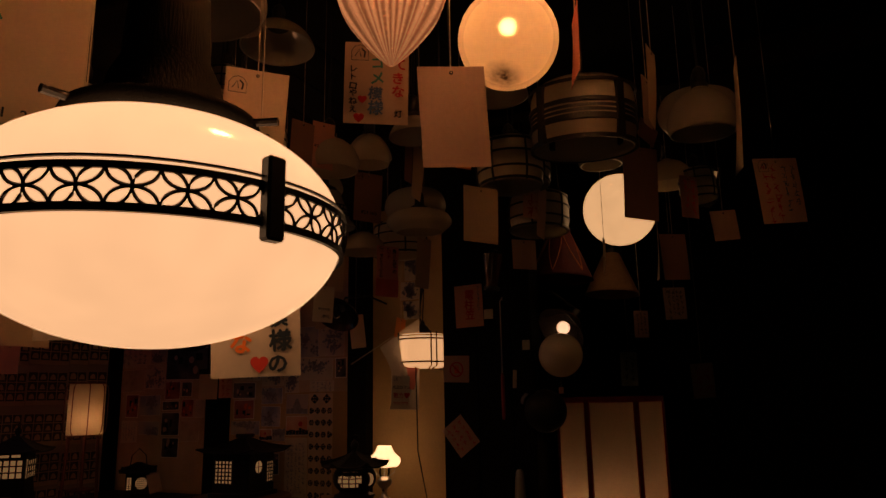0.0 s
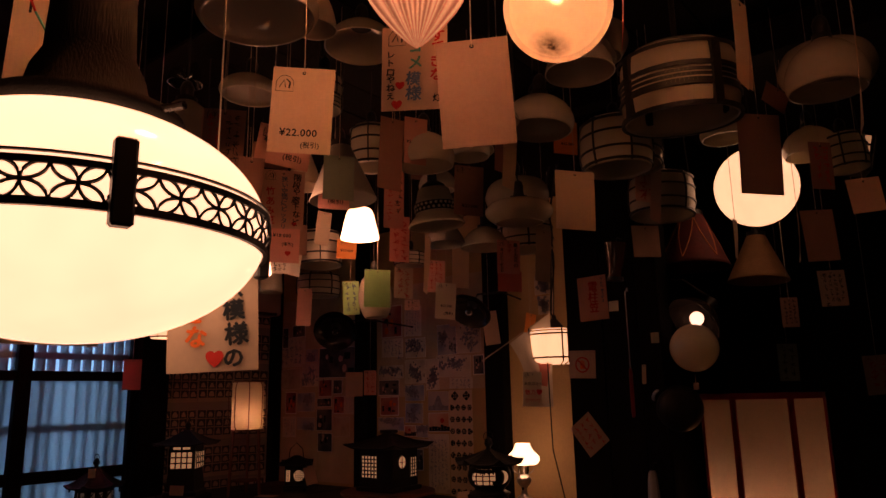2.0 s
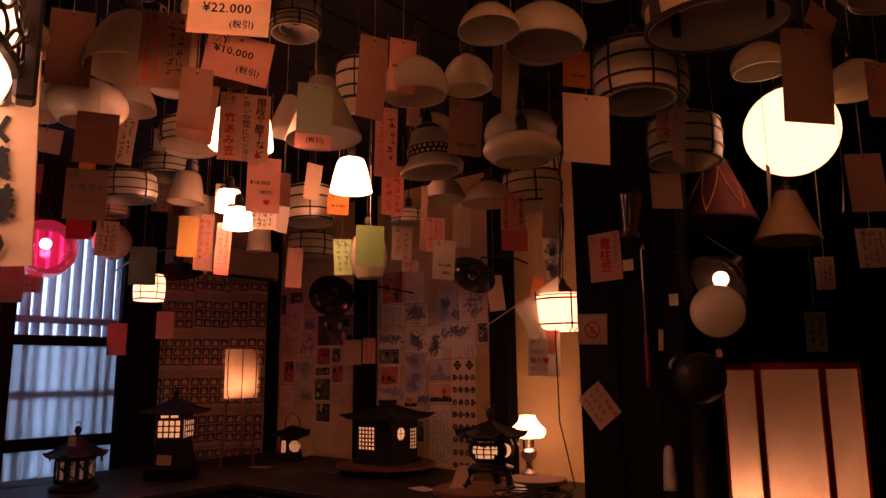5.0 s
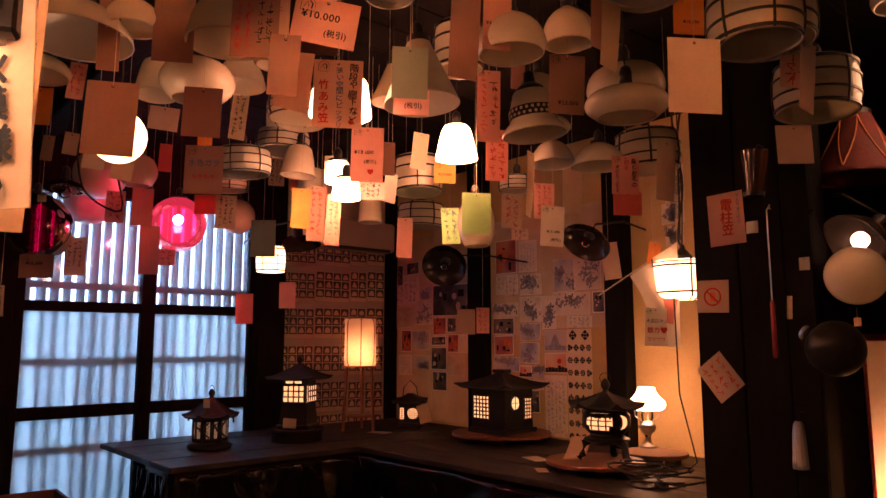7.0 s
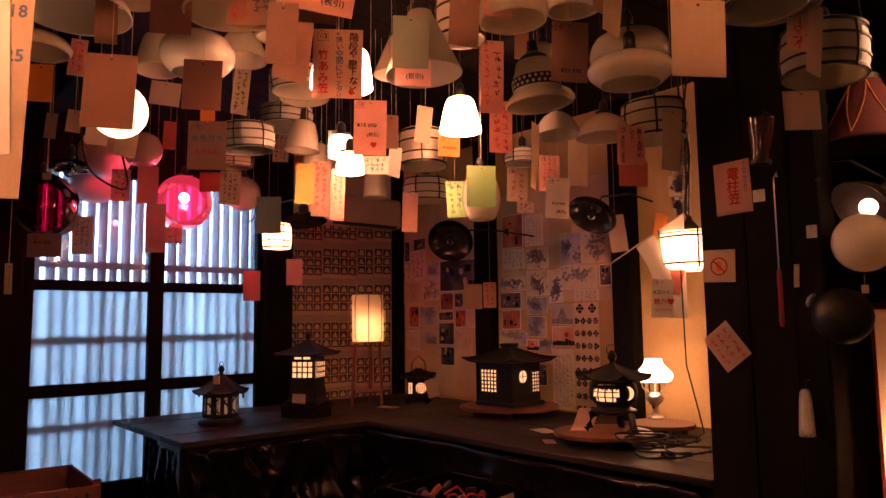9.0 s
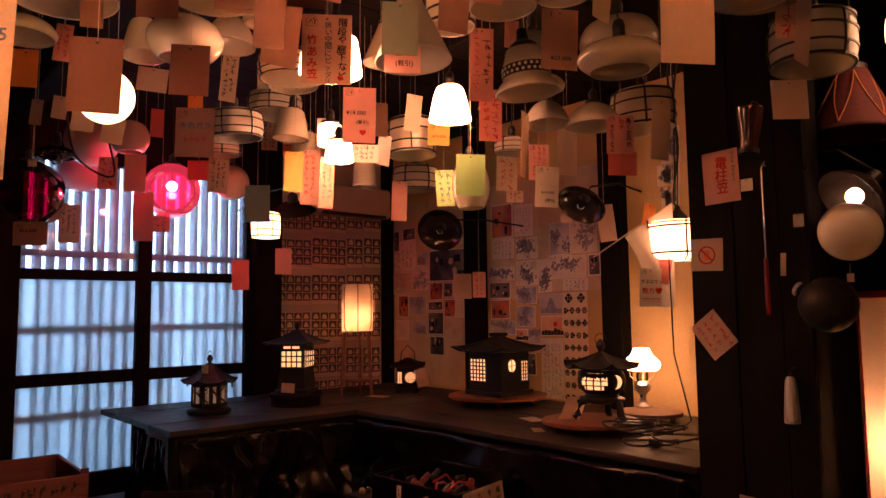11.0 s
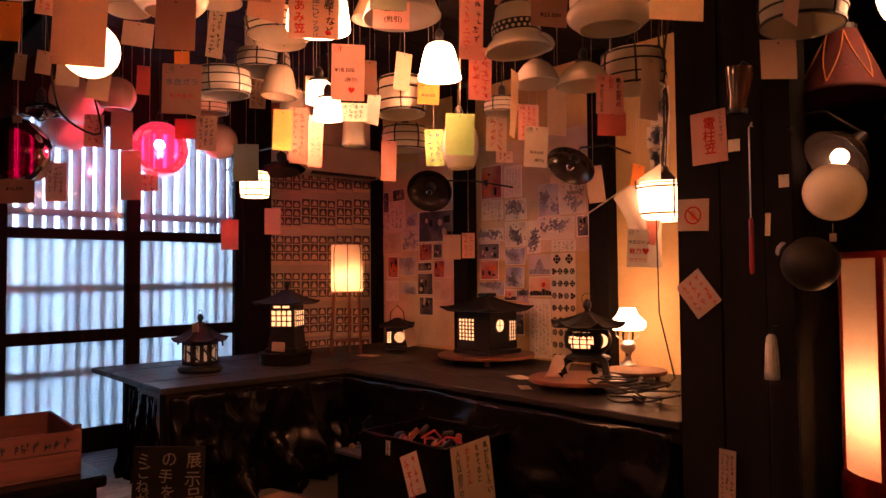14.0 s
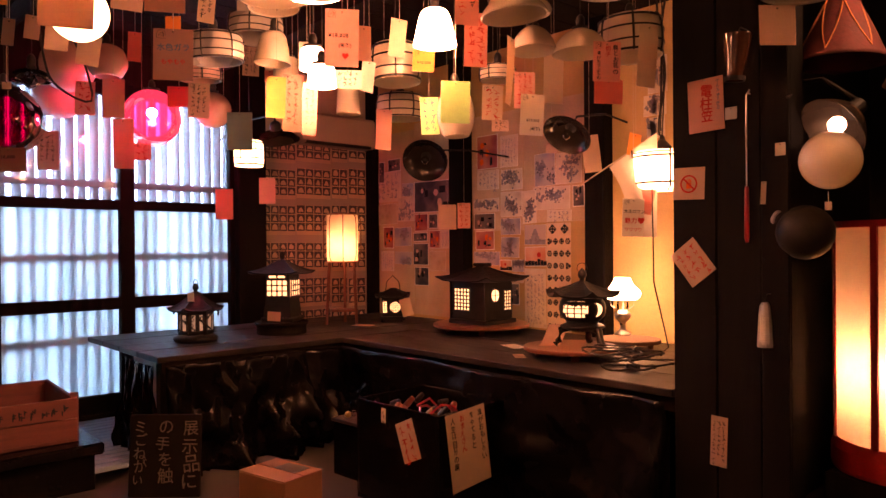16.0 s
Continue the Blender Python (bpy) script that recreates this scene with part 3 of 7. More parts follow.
def smooth_profile(rows, n=3):
    out = []
    for i in range(len(rows) - 1):
        p0, p1, p2, p3 = rows[max(i - 1, 0)], rows[i], rows[i + 1], rows[min(i + 2, len(rows) - 1)]
        for k in range(n):
            t = k / n
            out.append(tuple(0.5 * (2 * p1[a] + (p2[a] - p0[a]) * t + (2 * p0[a] - 5 * p1[a] + 4 * p2[a] - p3[a]) * t * t + (3 * p1[a] - p0[a] - 3 * p2[a] + p3[a]) * t ** 3) for a in (0, 1)))
    return out + [rows[-1]]


def hanging_lamp(kind, x, y, z, w, h, glass_kind, tilt=0.0, turn=0.0, finish="milk glass", burning=False, wave=0, bulb=False, hung=TOP):
    """A pendant: z is its lower rim, w its width, h the shade's height."""
    r = w / 2
    lamp = thing("pendant_lamp", pose(x, y, z, 0, 0, turn) @ pose(0, 0, 0, tilt, 0, 0), ("lit " if burning else "unlit ") + SHADE_WORDS[kind] + " " + finish + " pendant lamp on a cord", "pendant lamp", "pendant lamps under the ceiling")
    if kind == "globe":
        prof = arc(0, r, r, 14, 180, 16)
        h = w
        part("shade", lathe(prof, 36), glass_kind, lamp, smooth=True)
        neck = 0.27 * r
        h = r + r * math.cos(radians(14))
    else:
        prof = [(max(0.002, a * r), b * h) for a, b in smooth_profile(SHAPES[kind])]
        part("shade", shell(prof, min(0.004, r * 0.06), 40 if not wave else 72, wave=wave, depth=0.02 if wave else 0.0), glass_kind, lamp, smooth=True)
        neck = SHAPES[kind][0][0] * r
    neck = min(max(neck, 0.016), 0.045)
    part("fitter", capped([(neck * 1.1, h + 0.012), (neck * 1.12, h - 0.012), (neck * 1.0, h - 0.014)][::-1], 20), BLACK_PAINT, lamp, smooth=False)
    part("socket", capped([(0.019, h + 0.010), (0.021, h + 0.045), (0.015, h + 0.062), (0.006, h + 0.07)], 16), BLACK_PAINT, lamp, smooth=True)
    top = lamp.matrix_world.inverted() @ Vector((x, y, hung))
    part("cord", tube([(0, 0, h + 0.06), (0.004, 0.002, h + 0.10), tuple(Vector((0, 0, h + 0.06)).lerp(top, 0.6)), top], 0.0028, 6), CORD, lamp)
    if kind == "drum":
        for f0, f1, k in ((0.02, 0.07, 0.955), (0.26, 0.30, 1.0), (0.58, 0.62, 1.0), (0.84, 0.89, 0.955)):
            part("band", ring_band(r * k - 0.001, h * f0, h * f1, 0.005), BLACK_PAINT, lamp)
        for i in range(6):
            a = i * math.pi / 3
            pts = [(pr * 1.015 * math.cos(a), pr * 1.015 * math.sin(a), pz) for pr, pz in prof[3:]]
            part("strap", tube(pts, max(0.0035, 0.035 * r), 4), BLACK_PAINT, lamp)
    if bulb:
        part("bulb", capped(smooth_profile([(0.012, h - 0.01), (0.014, h - 0.03), (0.028, h - 0.06), (0.026, h - 0.085), (0.008, h - 0.10)]), 16), LIT_BULB if burning else CLEAR, lamp, smooth=True)
    return lamp


# ---- the large oval lamp with the openwork band ----
def oval_lamp(x, y, z, rx, rz, hung=TOP):
    lamp = thing("oval_pendant_lamp", pose(x, y, z), "large lit oval opal glass pendant with black openwork band", "pendant lamp")

    def radius(v):
        return rx * math.sqrt(max(0.0, 1 - (v / rz) ** 2))

    prof = [(max(0.0005, rx * math.sin(radians(a))), rz * math.cos(radians(a))) for a in range(16, 181, 4)]
    part("shade", lathe(prof, 64), LIT_BIG, lamp, smooth=True)
    b0, b1 = BAND
    for v, t in ((b0, 0.0030), (b1, 0.0026), (b1 + 0.0066, 0.0009)):
        part("band_rim", lathe([(radius(v - t) + 0.0015, v - t), (radius(v) + 0.0045, v - t), (radius(v) + 0.0045, v + t), (radius(v + t) + 0.0015, v + t)], 72), BLACK_PAINT, lamp)
    cells = 30
    bm, mid, half = bmesh.new(), (b0 + b1) / 2, (b1 - b0) / 2

    def on(u, v):
        a, vv = 2 * math.pi * u / cells, mid + half * v
        rr = radius(vv) + 0.003
        return (rr * math.cos(a), rr * math.sin(a), vv)

    for c in range(cells):
        for su in (-1, 1):
            for sv in (-1, 1):
                for bulge in (-1, 1):
                    pts = []
                    for k in range(8):
                        t = k / 7
                        o = bulge * 0.95 * t * (1 - t)
                        pts.append(on(c + su * (0.5 * t - 0.5 * o * 0.9), sv * (t + o * 0.9)))
                    tube(pts, 0.0014, 4, bm)
    part("openwork", bm, BLACK_PAINT, lamp, "black openwork of interlaced circles")
    for a in CLIPS:
        bm = bmesh.new()
        m = pose(0, 0, 0, 0, 0, a)
        rr = radius(b0) + 0.001
        box((rr, -0.008, b0 - 0.014), (rr + 0.012, 0.008, b1 + 0.022), 0.002, bm, m)
        part("clip", bm, BLACK_PAINT, lamp)
    part("collar", lathe([(rx * 0.27, rz * 0.955), (rx * 0.50, rz * 0.90), (rx * 0.54, rz * 0.93), (rx * 0.52, rz * 1.02), (rx * 0.34, rz * 1.12), (rx * 0.30, rz * 1.4), (rx * 0.24, rz * 1.6), (rx * 0.22, rz * 2.3), (rx * 0.1, rz * 2.4)], 40), DARK_WOOD, lamp, "dark turned metal collar", smooth=True)
    for a in (20, 140, 260):
        part("screw", tube([(rx * 0.5 * math.cos(radians(a)), rx * 0.5 * math.sin(radians(a)), rz * 0.97), (rx * 0.66 * math.cos(radians(a)), rx * 0.66 * math.sin(radians(a)), rz * 0.97)], 0.004, 8), ENAMEL, lamp)
    part("rod", tube([(0, 0, rz * 2.35), (0, 0, hung - z)], 0.008, 10), BLACK_PAINT, lamp)
    return lamp


# ---- the L-shaped counter ----
CZ = 0.68
counter = thing("counter", pose(-4.6, 3.4, 0), "dark L-shaped timber display counter draped with black sheet", "counter")


def counter_part(name, lo, hi, mat, bev=0.004, label=""):
    return part(name, box(Vector(lo) - counter.location, Vector(hi) - counter.location, bev), mat, counter, label)


for i in range(4):
    counter_part("plank", (-5.27 + 0.322 * i, 2.17 + 0.0, CZ - 0.034), (-4.95 + 0.322 * i - 0.003, WY - 0.02, CZ - 0.001 * (i % 2)), TABLE_TOP)
for i in range(4):
    counter_part("plank", (-3.979, 3.39 + 0.315 * i, CZ - 0.034), (PX - 0.002, 3.70 + 0.315 * i, CZ - 0.001 * (i % 2)), TABLE_TOP)
for x, y in ((-5.1, 2.45), (-4.1, 2.25), (-4.1, 3.5), (-2.6, 3.5), (-1.7, 3.5), (-5.2, 4.4), (-1.7, 4.4)):
    counter_part("leg", (x - 0.035, y - 0.035, 0), (x + 0.035, y + 0.035, CZ - 0.035), DARK_WOOD)
counter_part("end_board", (-4.62, 2.255, 0.02), (-4.02, 2.275, CZ - 0.04), RED_WOOD, label="reddish brown end board")
counter_part("apron", (-3.985, 3.42, CZ - 0.10), (PX - 0.01, 3.44, CZ - 0.034), DARK_WOOD)
counter_part("apron", (-4.03, 2.2, CZ - 0.10), (-4.01, 3.42, CZ - 0.034), DARK_WOOD)


def drape(name, a, b, top, seed, sag=0.10):
    """Black sheet hanging in crumpled folds from a to b."""
    bm, n, rows = bmesh.new(), 70, 22
    a, b = Vector(a), Vector(b)
    d = (b - a).normalized()
    out = Vector((d.y, -d.x, 0))
    g = []
    for j in range(rows + 1):
        v, row = j / rows, []
        for i in range(n + 1):
            u = i / n
            p = a.lerp(b, u)
            k = noise.noise(Vector((u * 7, v * 2.2, seed))) + 0.5 * noise.noise(Vector((u * 17 + 4, v * 6, seed))) + 0.3 * abs(noise.noise(Vector((u * 40, v * 13, seed))))
            row.append(bm.verts.new(Vector((p.x, p.y, top * (1 - v))) + out * (0.03 + sag * (0.25 + v) * k + 0.03 * v)))
        g.append(row)
    for j in range(rows):
        for i in range(n):
            bm.faces.new((g[j][i], g[j + 1][i], g[j + 1][i + 1], g[j][i + 1]))
    ob = mesh_object(name, bm, BLACK_PLASTIC, None, smooth=True)
    md = ob.modifiers.new("thickness", "SOLIDIFY")
    md.thickness = 0.003
    return tagged(ob, "crumpled shiny black plastic sheet draped from the counter", "plastic sheet")


drape("plastic_sheet", (-3.96, 3.40, 0), (PX - 0.02, 3.40, 0), CZ - 0.05, 1.3, 0.14)
drape("plastic_sheet", (-4.52, 2.19, 0), (-4.0, 2.19, 0), CZ - 0.05, 8.7, 0.06)
drape("plastic_sheet", (-3.98, 2.2, 0), (-3.98, 3.36, 0), CZ - 0.05, 5.1, 0.16)


# ---- lanterns on the counter ----
def lit_window(parent, m, w, h, cols, rows, shape="grid", bar=0.004):
    """A glowing pane behind an iron grille, in the plane y = 0 of m."""
    pane = part("pane", box((-w / 2, 0.002, -h / 2), (w / 2, 0.006, h / 2), m=m), LIT_LANTERN, parent, "glowing pane")
    bm = bmesh.new()
    for i in range(cols + 1):
        x = -w / 2 + w * i / cols
        box((x - bar / 2, -0.004, -h / 2), (x + bar / 2, 0.0015, h / 2), bm=bm, m=m)
    for j in range(rows + 1):
        z = -h / 2 + h * j / rows
        box((-w / 2, -0.005, z - bar / 2), (w / 2, 0.001, z + bar / 2), bm=bm, m=m)
    part("grille", bm, BLACK_IRON, pane)


def round_window(parent, m, r, bars=5):
    bm = capped([(r, 0.0), (r, 0.004)], 24, m=m @ pose(0, 0.002, 0, 90))
    pane = part("pane", bm, LIT_LANTERN, parent, "glowing round pane")
    bm = lathe([(r, 0), (r + 0.008, 0), (r + 0.008, 0.008), (r, 0.008), (r, 0)], 24, m=m @ pose(0, 0.001, 0, 90))
    for i in range(1, bars):
        x = -r + 2 * r * i / bars
        c = math.sqrt(r * r - x * x)
        box((x - 0.002, -0.006, -c), (x + 0.002, -0.002, c), bm=bm, m=m)
        box((-c, -0.006, x - 0.002), (c, -0.002, x + 0.002), bm=bm, m=m)
    part("grille", bm, BLACK_IRON, pane)


def curved_roof(parent, half, z, rise, lift=0.02, sides=4, turn=45, name="roof"):
    """A swept lantern roof with turned-up corners."""
    bm, rings = bmesh.new(), []
    per = 6
    for k in range(7):
        f = k / 6
        rad, zz = half * (1 - f) ** 1.0 + 0.02 * f, z + rise * f ** 1.5
        ring = []
        for s in range(sides):
            for i in range(per):
                t = i / per
                a0, a1 = radians(turn + 360 / sides * s), radians(turn + 360 / sides * (s + 1))
                p = Vector((math.cos(a0), math.sin(a0), 0)).lerp(Vector((math.cos(a1), math.sin(a1), 0)), t) * rad * math.sqrt(2 if sides == 4 else 1.15)
                ring.append(bm.verts.new((p.x, p.y, zz + lift * (1 - f) * (2 * t - 1) ** 4)))
        rings.append(ring)
    n = len(rings[0])
    for a, b in zip(rings, rings[1:]):
        for i in range(n):
            bm.faces.new((a[i], a[(i + 1) % n], b[(i + 1) % n], b[i]))
    low = [bm.verts.new(v.co - Vector((0, 0, 0.008))) for v in rings[0]]
    for i in range(n):
        bm.faces.new((low[i], low[(i + 1) % n], rings[0][(i + 1) % n], rings[0][i]))
    bm.faces.new(low[::-1])
    bm.faces.new(rings[-1])
    return part(name, bm, BLACK_IRON, parent)


def finial(parent, z, r=0.016):
    part("finial", capped(smooth_profile([(r * 1.2, z), (r * 0.6, z + r * 0.6), (r * 1.1, z + r * 1.6), (r * 0.9, z + r * 2.6), (r * 0.2, z + r * 3.4)]), 14), BLACK_IRON, parent, smooth=True)
    pts = [(r * 1.3 * math.cos(radians(a)), 0, z + r * 3.4 + r * 1.3 * math.sin(radians(a))) for a in range(-90, 271, 30)]
    part("ring", tube(pts, 0.002, 5), BLACK_IRON, parent)


def round_stand(x, y, z, r, h, mat, label):
    st = thing("round_stand", pose(x, y, z), label, "stand")
    part("board", capped([(r * 0.98, h - 0.022), (r, h - 0.018), (r, h - 0.004), (r * 0.985, h)], 48), mat, st, smooth=False)
    for a in (45, 135, 225, 315):
        part("foot", box((-0.02, -0.012, 0), (0.02, 0.012, h - 0.022), 0.003, m=pose(r * 0.7 * math.cos(radians(a)), r * 0.7 * math.sin(radians(a)), 0, 0, 0, a + 90)), mat, st)
    return st


# ---- pasted papers ----
def photo_material(name, colours, scale, mixing=0.5, bands=0.0):
    m, nodes, links, p = node_material(name)
    co, vo, no, info = nodes.new("ShaderNodeTexCoord"), nodes.new("ShaderNodeTexVoronoi"), nodes.new("ShaderNodeTexNoise"), nodes.new("ShaderNodeObjectInfo")
    add = nodes.new("ShaderNodeVectorMath")
    add.operation = "MULTIPLY_ADD"
    links.new(co.outputs["Object"], add.inputs[0])
    add.inputs[1].default_value = (1, 1, 1)
    links.new(info.outputs["Location"], add.inputs[2])
    vo.inputs["Scale"].default_value, no.inputs["Scale"].default_value = scale, scale * 0.35
    no.inputs["Detail"].default_value = 5
    links.new(add.outputs[0], vo.inputs["Vector"]), links.new(add.outputs[0], no.inputs["Vector"])
    ramp, mix = nodes.new("ShaderNodeValToRGB"), nodes.new("ShaderNodeMath")
    mix.operation = "MULTIPLY_ADD"
    links.new(vo.outputs["Distance"], mix.inputs[0])
    mix.inputs[1].default_value = mixing
    links.new(no.outputs[0], mix.inputs[2])
    el = ramp.color_ramp.elements
    while len(el) < len(colours):
        el.new(0.5)
    for i, c in enumerate(colours):
        el[i].position, el[i].color = 0.35 + 0.5 * i / (len(colours) - 1), (*c, 1)
    links.new(mix.outputs[0], ramp.inputs[0])
    links.new(ramp.outputs[0], p.inputs["Base Color"])
    p.inputs["Roughness"].default_value = 0.45
    return m


PRINTS = {
    "red": (photo_material("red_print", ((0.05, 0.03, 0.05), (0.35, 0.06, 0.04), (0.5, 0.2, 0.12)), 7), "photograph in dark red tones"),
    "night": (photo_material("night_print", ((0.012, 0.012, 0.016), (0.02, 0.02, 0.03), (0.16, 0.13, 0.11)), 6), "dark night photograph"),
    "blue": (photo_material("blue_print", ((0.16, 0.17, 0.26), (0.30, 0.30, 0.40), (0.50, 0.44, 0.40)), 9), "bluish flower photograph"),
    "map": (photo_material("map_print", ((0.48, 0.40, 0.32), (0.60, 0.50, 0.38), (0.68, 0.58, 0.44)), 10, 0.5), "pale printed sheet with dark blossoms"),
    "pale": (photo_material("pale_print", ((0.45, 0.36, 0.26), (0.66, 0.55, 0.42), (0.70, 0.60, 0.47)), 30), "pale printed sheet"),
    "tan": (photo_material("tan_print", ((0.40, 0.28, 0.18), (0.52, 0.38, 0.25), (0.58, 0.44, 0.30)), 18), "tan printed sheet"),
    "sun": (photo_material("sunset_print", ((0.10, 0.10, 0.16), (0.60, 0.16, 0.05), (0.66, 0.40, 0.24)), 5), "sunset photograph"),
    "dusk": (photo_material("dusk_print", ((0.10, 0.10, 0.15), (0.32, 0.28, 0.34), (0.50, 0.40, 0.36)), 5), "dusk landscape photograph"),
}
PRINT_GREY = surface("grey_blue_print", (0.25, 0.235, 0.27), 0.6, vary=0.4, grain=30)
CELL = surface("printed_cell", (0.085, 0.065, 0.07), 0.6, vary=0.4, grain=9)
PRINT_DARK = surface("dark_print", (0.11, 0.095, 0.10), 0.7, vary=0.4, grain=30)
paste = [0]


def photograph(x0, x1, z0, z1, kind):
    paste[0] += 1
    mat, words = PRINTS[kind]
    w, h = x1 - x0, z1 - z0
    lift = 0.006 + 0.0015 * (paste[0] % 4)
    ph = thing("photograph", pose((x0 + x1) / 2, WY - lift, (z0 + z1) / 2) @ pose(0, 0, 0, 0, (paste[0] * 37 % 5 - 2) * 0.5, 0), words + " pasted on the plaster wall", "photograph", "pictures on the back wall")
    part("paper", box((-w / 2, 0.0, -h / 2), (w / 2, 0.001, h / 2)), PAPERS["white"], ph)
    e = 0.006 if kind in ("red", "night", "sun") else 0.002
    part("picture", box((-w / 2 + e, -0.0008, -h / 2 + e), (w / 2 - e, -0.0001, h / 2 - e)), mat, ph)
    rnd = random.Random(paste[0])

    def blot(bm, a, b, s, sides=6, wave=0, flat=1.0):
        a, b = max(-w * 0.44, min(w * 0.44, a)), max(-h * 0.44, min(h * 0.44, b))
        capped([(s, 0), (s, 0.0005)], sides, bm=bm, wave=wave, depth=0.25 if wave else 0.0, m=pose(a, -0.0009, b, 90) @ Matrix.Diagonal((1, flat, 1, 1)))

    if kind in ("map", "blue"):  # sprays of blossom
        pale, dark = bmesh.new(), bmesh.new()
        for _ in range(4 if kind == "map" else 3):
            cx, cz = rnd.uniform(-0.28, 0.28) * w, rnd.uniform(-0.26, 0.26) * h
            for _ in range(16):
                blot(pale, cx + rnd.gauss(0, 0.12) * w, cz + rnd.gauss(0, 0.12) * h, rnd.uniform(0.007, 0.013), 10, 5)
            for _ in range(9):
                blot(dark, cx + rnd.gauss(0, 0.14) * w, cz + rnd.gauss(0, 0.14) * h, rnd.uniform(0.003, 0.007), 5)
        part("blossom_print", pale, PRINT_GREY, ph), part("blossom_print", dark, PRINT_DARK, ph)
    elif kind == "sun":  # low sun over dark hills and water
        bm = bmesh.new()
        for k in range(7):
            box((w * (k / 7 - 0.48), -0.0012, -h * 0.46), (w * ((k + 1) / 7 - 0.49), -0.0009, -h * rnd.uniform(0.08, 0.26)), bm=bm)
        part("print", bm, INK, ph)
        bm = bmesh.new()
        blot(bm, rnd.uniform(-0.1, 0.2) * w, 0.08 * h, 0.13 * h, 20)
        part("print", bm, INK_RED, ph)
    elif kind == "dusk":  # a tiered keep on a dark hill
        bm = box((-w * 0.48, -0.0012, -h * 0.47), (w * 0.48, -0.0009, -h * 0.24))
        for k, half in enumerate((0.26, 0.20, 0.15, 0.09)):
            box((-w * half, -0.0012, -h * (0.24 - 0.13 * k)), (w * half, -0.0009, -h * (0.19 - 0.13 * k)), bm=bm)
            box((-w * half * 0.7, -0.0012, -h * (0.19 - 0.13 * k)), (w * half * 0.7, -0.0009, -h * (0.11 - 0.13 * k)), bm=bm)
        part("print", bm, PRINT_GREY, ph)
    elif kind in ("night", "red"):  # lit things in a dark room
        bm = bmesh.new()
        for _ in range(3):
            blot(bm, rnd.uniform(-0.32, 0.32) * w, rnd.uniform(-0.3, 0.3) * h, rnd.uniform(0.05, 0.11) * min(w, h), 14, 0, rnd.uniform(0.8, 1.7))
        part("print", bm, PAPERS["tan"] if kind == "night" else INK_ORANGE, ph)
        bm = bmesh.new()
        for _ in range(4):
            u, v = rnd.uniform(-0.38, 0.3) * w, rnd.uniform(-0.4, 0.25) * h
            box((u, -0.0013, v), (u + rnd.uniform(0.04, 0.2) * w, -0.0010, v + rnd.uniform(0.05, 0.3) * h), bm=bm)
        part("print", bm, INK, ph)
    elif kind == "pale":
        writing_bars(w, h, 5, PRINT_GREY, ph, paste[0]).location.z = h / 2


def crest_chart(x0, x1, z0, z1):
    w, h = x1 - x0, z1 - z0
    ch = thing("crest_chart", pose((x0 + x1) / 2, WY - 0.014, (z0 + z1) / 2), "white chart of black family crests pasted on the wall", "poster")
    part("paper", box((-w / 2, 0, -h / 2), (w / 2, 0.001, h / 2)), PAPERS["cream"], ch)
    rnd = random.Random(5)
    rows, cols = 9, 4
    for j in range(rows):
        for i in range(cols):
            if j == 0 and i % 2:
                continue
            x = -w / 2 + w * (i + 0.5 + (0.5 if j == 0 else 0)) / cols
            z = h / 2 - h * (j + 0.5) / rows
            s, bm = min(w / cols, h / rows) * (0.42 if j else 0.6), bmesh.new()
            k = rnd.choice((3, 4, 5, 6)) if j else 4
            capped([(s * 0.92, 0), (s * 0.92, 0.0006)], 30, bm=bm, wave=k, depth=rnd.uniform(0.04, 0.2), m=pose(x, -0.0005, z, 90))
            crest = part("crest", bm, INK, ch)
            bm = bmesh.new()
            for q in range(k):
                a = 2 * math.pi * (q + 0.5) / k
                capped([(s * 0.15, 0), (s * 0.15, 0.0003)], 8, bm=bm, m=pose(x + s * 0.42 * math.cos(a), -0.0012, z + s * 0.42 * math.sin(a), 90))
            part("crest_figure", bm, PAPERS["cream"], crest)


def lamp_sheet(y0, y1, z0, z1, cols, rows, seed):
    """A printed sheet of lamp-shade pictures on the window-side wall."""
    w, h = y1 - y0, z1 - z0
    rnd = random.Random(int(y0 * 100) + seed * 17)
    sh = thing("printed_sheet", pose(WX + 0.004 + 0.001 * (seed % 2), (y0 + y1) / 2, (z0 + z1) / 2, 0, 0, 90) @ pose(0, 0, 0, 0, rnd.uniform(-0.7, 0.7), 0), "printed sheet of small lamp-shade pictures on the wall", "poster", "sheets on the papered wall")
    part("paper", box((-w / 2, 0, -h / 2 - 0.03), (w / 2, 0.001, h / 2)), PAPERS["cream"], sh)
    cells, shapes = bmesh.new(), bmesh.new()
    cw, chh = w / cols, h / rows
    for j in range(rows):
        for i in range(cols):
            x, z = -w / 2 + cw * (i + 0.5), -h / 2 + chh * (j + 0.5)
            box((x - cw * 0.455, -0.0006, z - chh * 0.45), (x + cw * 0.455, -0.0001, z + chh * 0.45), bm=cells)
            k, a, b = rnd.choice((0.6, 0.85, 1.2, 2.2)), cw * rnd.uniform(0.27, 0.34), chh * rnd.uniform(0.5, 0.66)
            arch = [(a * math.cos(q * math.pi / 8), -0.3 * chh + b * math.sin(q * math.pi / 8) ** k) for q in range(9)]
            shapes.faces.new([shapes.verts.new((x + u, -0.0012, z + v)) for u, v in arch])
    part("print_frame", cells, CELL, sh)
    part("print", shapes, PAPERS["cream"], sh)


